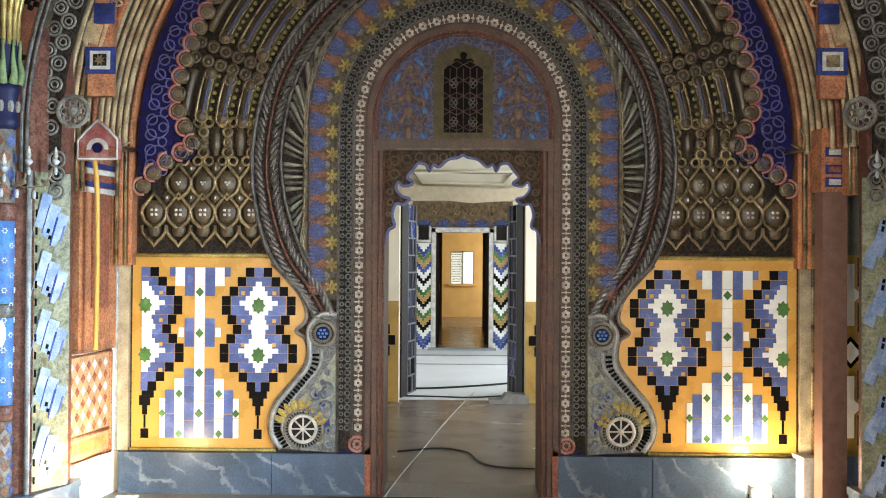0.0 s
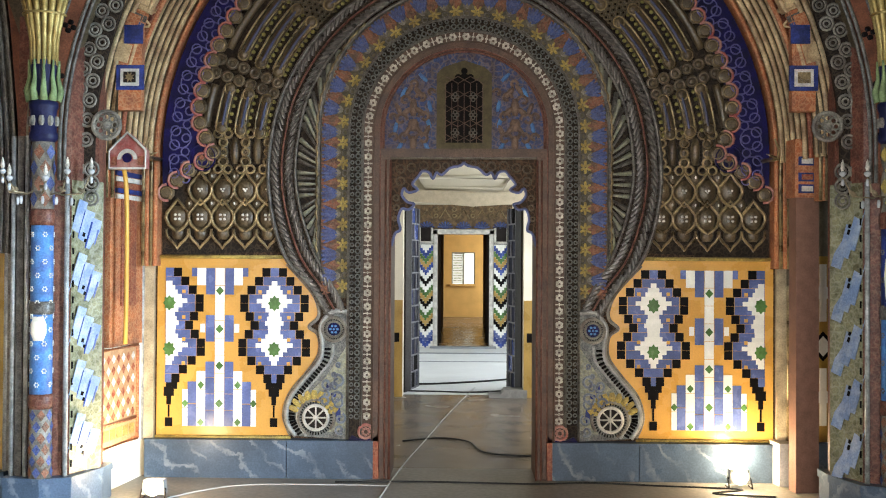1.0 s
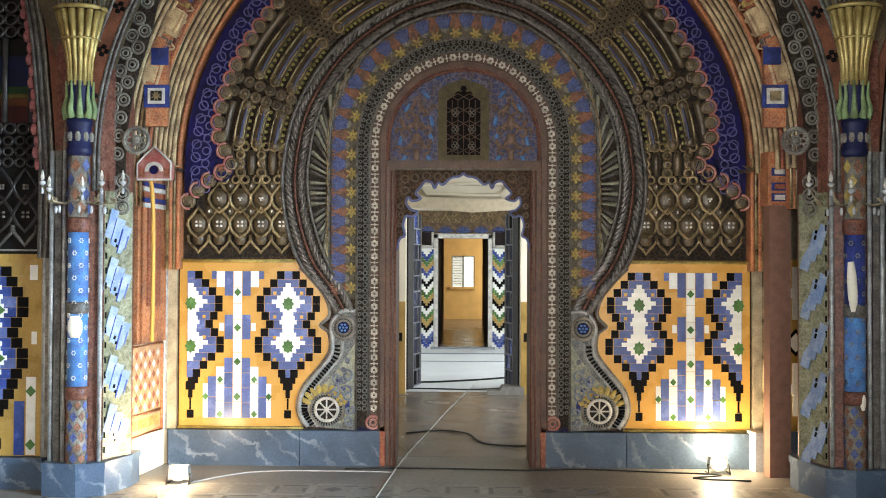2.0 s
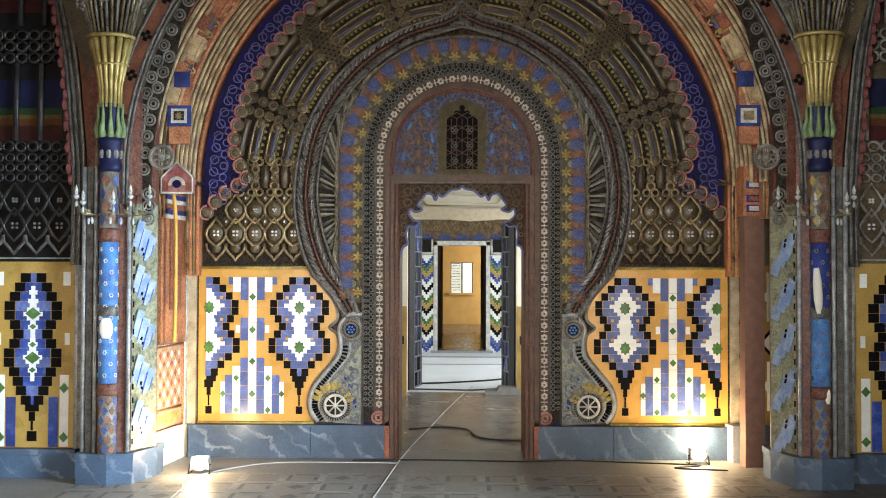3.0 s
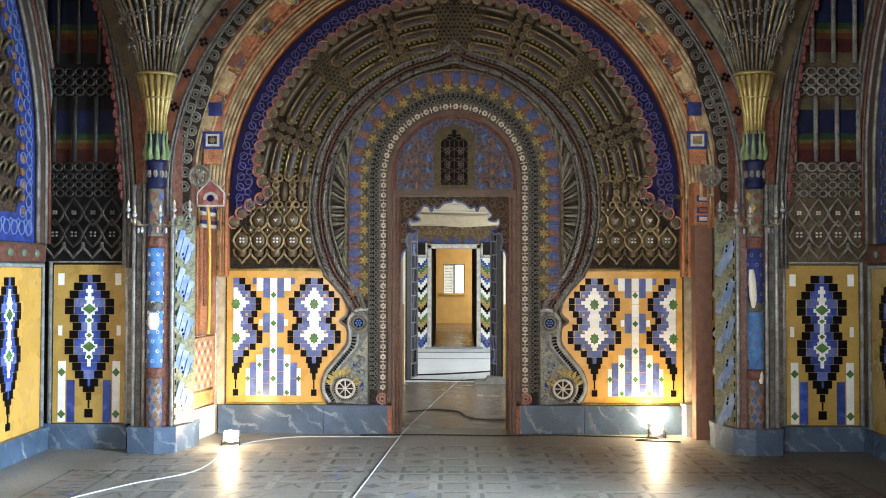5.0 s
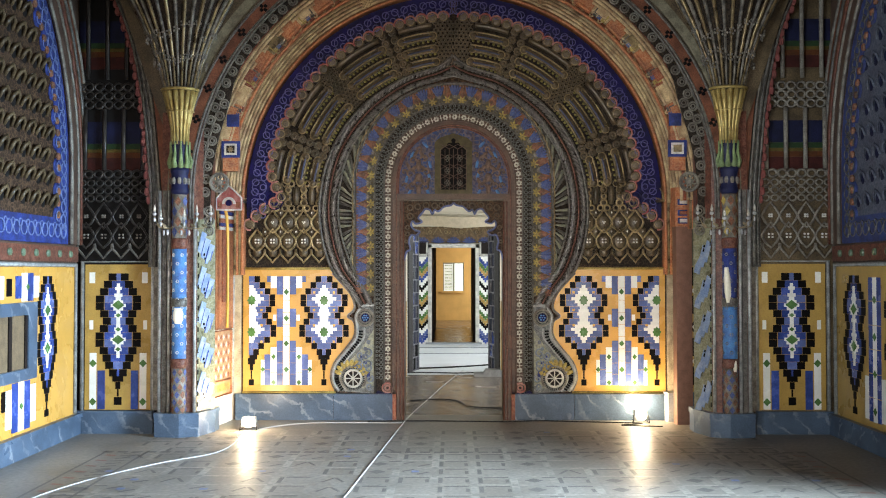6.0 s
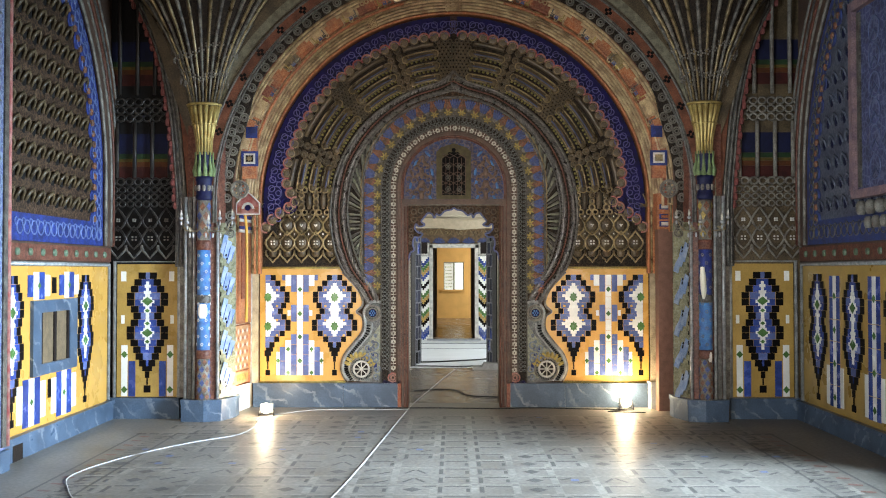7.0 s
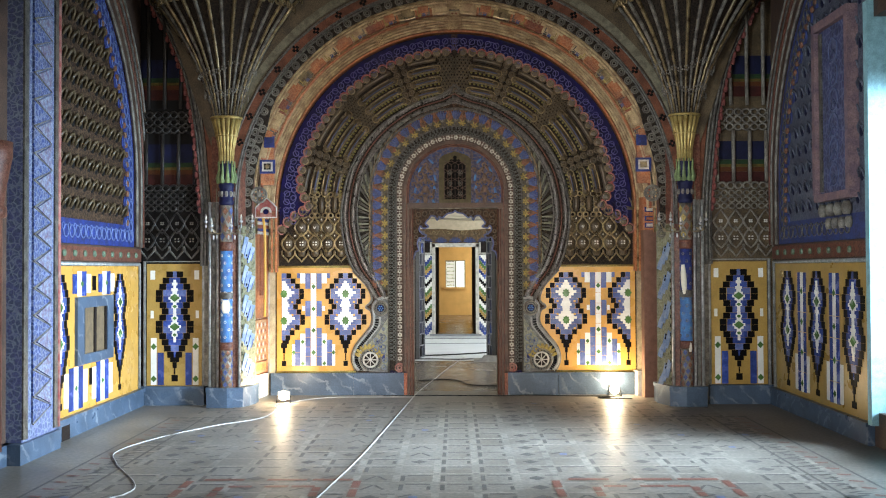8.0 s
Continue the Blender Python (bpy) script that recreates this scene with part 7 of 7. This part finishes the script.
def work_lamp(x, y):
    """A flat halogen flood on a bent wire stand."""
    w = thing("work_lamp", "small lit halogen work lamp standing on the floor", "lamp", (x, y, 0), "work lamps")
    part("stand", Shape().tube([(x - 0.08, y + 0.06, 0.006), (x - 0.08, y - 0.04, 0.006), (x - 0.08, y, 0.07), (x + 0.08, y, 0.07), (x + 0.08, y - 0.04, 0.006), (x + 0.08, y + 0.06, 0.006)], 0.006, 5), DARKWOOD, w, "bent wire stand")
    h = part("housing", Shape().prism([(x - 0.075, 0.035), (x + 0.075, 0.035), (x + 0.065, 0.13), (x - 0.065, 0.13)], y - 0.02, y + 0.05), METAL_GREY, w, "grey metal lamp housing")
    part("lamp_glass", Shape().disk(x, 0.085, 0.055, y - 0.032, y - 0.021, 36), BULB, h, "round glowing lamp glass")
    return w


def bulb(name, x, y, z, power, color=(1.0, 0.79, 0.50), r=0.05):
    d = bpy.data.lights.new(name, "POINT")
    d.energy, d.color, d.shadow_soft_size = power, color, r
    ob = new(name, d)
    ob.location = (x, y, z)


def flood(name, eye, target, power, degrees, color=(1.0, 0.79, 0.50)):
    d = bpy.data.lights.new(name, "SPOT")
    d.energy, d.color, d.shadow_soft_size, d.spot_size, d.spot_blend = power, color, 0.05, radians(degrees), 0.7
    new(name, d).matrix_world = look(eye, target)


work_lamp(-2.02, -0.72)
flood("work_light", (-2.02, -0.79, 0.20), (-2.42, -0.45, 0.75), 42, 125)
bulb("work_light", -2.02, -0.81, 0.20, 27)
work_lamp(1.93, -0.24)
bulb("work_light", 1.93, -0.23, 0.22, 38, r=0.06)


def cable(name, pts, r, material, label):
    P3 = [(x, y) for x, y in spline(pts, 8)]
    sh = Shape().tube([(x, y, r) for x, y in P3], r, 6)
    return solid(name, sh, material, label, "cable", smooth=True)


cable("cable", [(-0.98, -5.6), (-0.80, -4.0), (-0.66, -2.2), (-0.52, -0.3), (-0.44, 0.5), (-0.30, 1.6), (-0.18, 2.6), (0.0, 3.9), (0.15, 4.9)], 0.0055, CABLE_W, "thin white cable running through the doorway")
cable("cable", [(-2.55, -5.6), (-2.30, -5.1), (-2.75, -4.2), (-2.92, -3.7), (-2.75, -3.0), (-2.40, -2.35), (-2.05, -1.9), (-2.0, -1.3), (-2.05, -0.9), (-1.6, -0.35), (-0.9, -0.28), (-0.52, -0.3)], 0.0052, CABLE_W, "white cable curling along the plinth")
cable("cable", [(-0.52, 1.35), (-0.2, 1.5), (0.05, 1.35), (0.15, 0.95), (0.3, 0.8), (0.6, 0.75), (0.9, 0.75)], 0.008, CABLE_B, "black cable lying in the vestibule")
cable("cable", [(-0.9, -0.2), (-0.3, -0.16), (0.5, -0.2), (0.9, -0.15), (1.4, -0.22), (1.93, -0.3), (1.7, -0.42), (2.1, -0.5)], 0.006, CABLE_B, "black cable along the threshold")

# two added cables stand in for dark shadow lines on the pale floor
cable("cable", [(-1.6, 5.3), (-0.6, 5.15), (0.2, 5.45), (0.9, 5.9), (1.6, 6.0)], 0.012, CABLE_B, "black cable added for a shadow line across the pale floor")
cable("cable", [(-0.9, 4.55), (-0.3, 4.5), (0.1, 4.45), (0.5, 4.6)], 0.009, CABLE_B, "black cable added for a shadow line by the second doorway")


BRASS = mat("tarnished_brass", (0.30, 0.24, 0.15), 0.35, metal=0.6, vary=0.3)


# ---------------- wall sconces and the yellow hose ----------------
def sconce(s):
    w = thing("sconce", "branched wall sconce of cloudy glass with pale candles", "sconce", (s * 2.62, -1.1, 2.0), "sconces")
    cx, cy = s * 2.62, -1.08
    for k, (dx, dy, dz) in enumerate(((0.20, -0.10, 0.05), (-0.20, -0.10, 0.05), (0.11, -0.2, 0.0), (-0.11, -0.2, 0.0), (-s * 0.30, 0.02, 0.06))):
        arm = [(cx, cy, 2.02), (cx + dx * 0.4, cy + dy * 0.5, 1.97), (cx + dx * 0.8, cy + dy * 0.9, 1.98), (cx + dx, cy + dy, 2.04 + dz)]
        arm_ob = part("arm", Shape().tube(arm, 0.006, 5), BRASS, w, "", True)
        part("cup", Shape().lathe(cx + dx, cy + dy, [(0.008, 2.04 + dz), (0.022, 2.055 + dz), (0.02, 2.065 + dz), (0.008, 2.075 + dz)], 10), CRYSTAL, arm_ob, "glass drip cup", True)
        part("candle", Shape().lathe(cx + dx, cy + dy, [(0.008, 2.075 + dz), (0.014, 2.095 + dz), (0.010, 2.12 + dz), (0.002, 2.145 + dz)], 8), PALE_FLOWER, arm_ob, "pale candle bulb", True)
        part("drop", Shape().ball((cx + dx, cy + dy, 2.005 + dz), 0.012, 0.012, 0.026, 6).ball((cx + dx * 0.6, cy + dy * 0.7, 1.93), 0.012, 0.012, 0.03, 6), CRYSTAL, arm_ob, "hanging glass drop", True)
        part("leaf", Shape().ball((cx + dx * 0.8, cy + dy * 0.9, 2.0), 0.03, 0.01, 0.014, 6, 0.5), BRASS, arm_ob)
    part("boss", Shape().ball((cx, cy, 2.0), 0.04, 0.04, 0.06, 8), CRYSTAL, w)


for s in (-1, 1):
    sconce(s)
for x, y in ((-2.2, -0.42), (2.14, -0.42)):
    w = thing("wall_bracket", "small gilded bracket hook on the arch", "bracket", (x, y, 2.3))
    part("hook", Shape().tube([(x, y + 0.35, 2.30), (x, y, 2.28), (x * 0.985, y - 0.1, 2.34), (x * 0.97, y - 0.12, 2.40)], 0.016, 6, 0.006).tube([(x, y, 2.28), (x * 0.96, y - 0.02, 2.31)], 0.012, 5, 0.004), STUCCO_LIGHT, w, "", True)
hose = [(-2.42, 2.31), (-2.33, 2.29), (-2.27, 2.18), (-2.25, 2.0), (-2.245, 1.7), (-2.245, 1.3), (-2.25, 1.0)]
solid("hose", Shape().tube([(x - 0.03, -0.55, z) for x, z in spline(hose, 6)], 0.016, 8), HOSE, "yellow hose hanging down the orange post", "hose", smooth=True)

# ---------------- inlaid floor ----------------
G = 0.30
rnd = random.Random(7)


def lay(sh, x, y, w, h, turn, up=0.0016):
    c, q = math.cos(turn), math.sin(turn)
    v = [(x + a * c - b * q, y + a * q + b * c, up) for a, b in ((-w, -h), (w, -h), (w, h), (-w, h))]
    sh.add(v, [(0, 1, 2, 3)])


grey, red, blue = Shape(), Shape(), Shape()
for i in range(-9, 10):
    for j in range(1, 26):
        x, y = i * G, -0.55 - j * G
        if rnd.random() < 0.12:
            continue
        kind = (i * 3 + j * 5 + (i // 3) * (j // 2)) % 5
        if kind in (0, 3):
            lay(grey, x - 0.10, y, 0.016, 0.09, 0)
            lay(grey, x + 0.02, y + 0.10, 0.09, 0.014, 0)
            if rnd.random() < 0.7:
                lay(grey, x + 0.10, y - 0.02, 0.014, 0.05, 0)
        elif kind == 1:
            lay(grey, x, y, 0.05, 0.05, math.pi / 4)
            lay(grey, x + 0.12, y + 0.10, 0.05, 0.014, 0)
        elif kind == 2:
            for d in (-1, 1):
                lay(grey, x + d * 0.045, y, 0.012, 0.075, d * 0.5)
        else:
            lay(grey, x - 0.06, y + 0.05, 0.06, 0.014, 0.7)
            lay(grey, x + 0.06, y - 0.05, 0.06, 0.014, 0.7)
            if rnd.random() < 0.3:
                lay(blue, x, y, 0.03, 0.03, 0, 0.0044)
for i in range(-24, 25):
    lay(grey, i * 0.125, -0.95 - 0.9, 0.045, 0.03, 0)
for cx in (-1.35, 1.35):
    for k, (w, h) in enumerate(((0.62, 0.5), (0.35, 0.28))):
        for d in (-1, 1):
            for f in (-0.6, 0.15, 0.7):
                lay(red, cx + d * w, -5.3 + f * h, 0.03, h * 0.22, 0, 0.0032)
                lay(red, cx + f * w, -5.3 + d * h, w * 0.24, 0.03, 0, 0.0032)
for d in (-1, 1):
    for k in range(60):
        y = -1.9 - 0.11 * k
        lay(grey, d * 2.78, y, 0.06, 0.014, 0.4)
        if k % 2:
            lay(red, d * 2.92, y, 0.05, 0.02, -0.3, 0.0032)
    for x in (2.66, 3.02):
        lay(grey, d * x, -5.2, 0.012, 3.4, 0)
tagged(part("grey_inlay", grey, INLAY, floor, "grey inlaid key pattern"), kind="stuff")
tagged(part("red_inlay", red, INLAY_RED, floor, "dull red inlay"), kind="stuff")
tagged(part("blue_inlay", blue, mat("blue_inlay", (0.16, 0.20, 0.33), 0.4), floor, "blue inlay chips"), kind="stuff")
# joints of the stone slabs
joint = Shape()
for i in range(-9, 10):
    for j in range(0, 26):
        if rnd.random() < 0.9:
            joint.add([(i * G + G / 2 - 0.028, -0.7 - j * G - 0.27, 0.0008), (i * G + G / 2 + 0.028, -0.7 - j * G - 0.27, 0.0008), (i * G + G / 2 + 0.028, -0.7 - j * G - 0.03, 0.0008), (i * G + G / 2 - 0.028, -0.7 - j * G - 0.03, 0.0008)], [(0, 1, 2, 3)])
        if rnd.random() < 0.9:
            joint.add([(i * G - 0.13, -0.7 - j * G - 0.02, 0.0008), (i * G + 0.13, -0.7 - j * G - 0.02, 0.0008), (i * G + 0.13, -0.7 - j * G + 0.02, 0.0008), (i * G - 0.13, -0.7 - j * G + 0.02, 0.0008)], [(0, 1, 2, 3)])
tagged(part("pale_strip", joint, PALE_STRIP, floor, "pale stone strips between the inlaid squares"), kind="stuff")
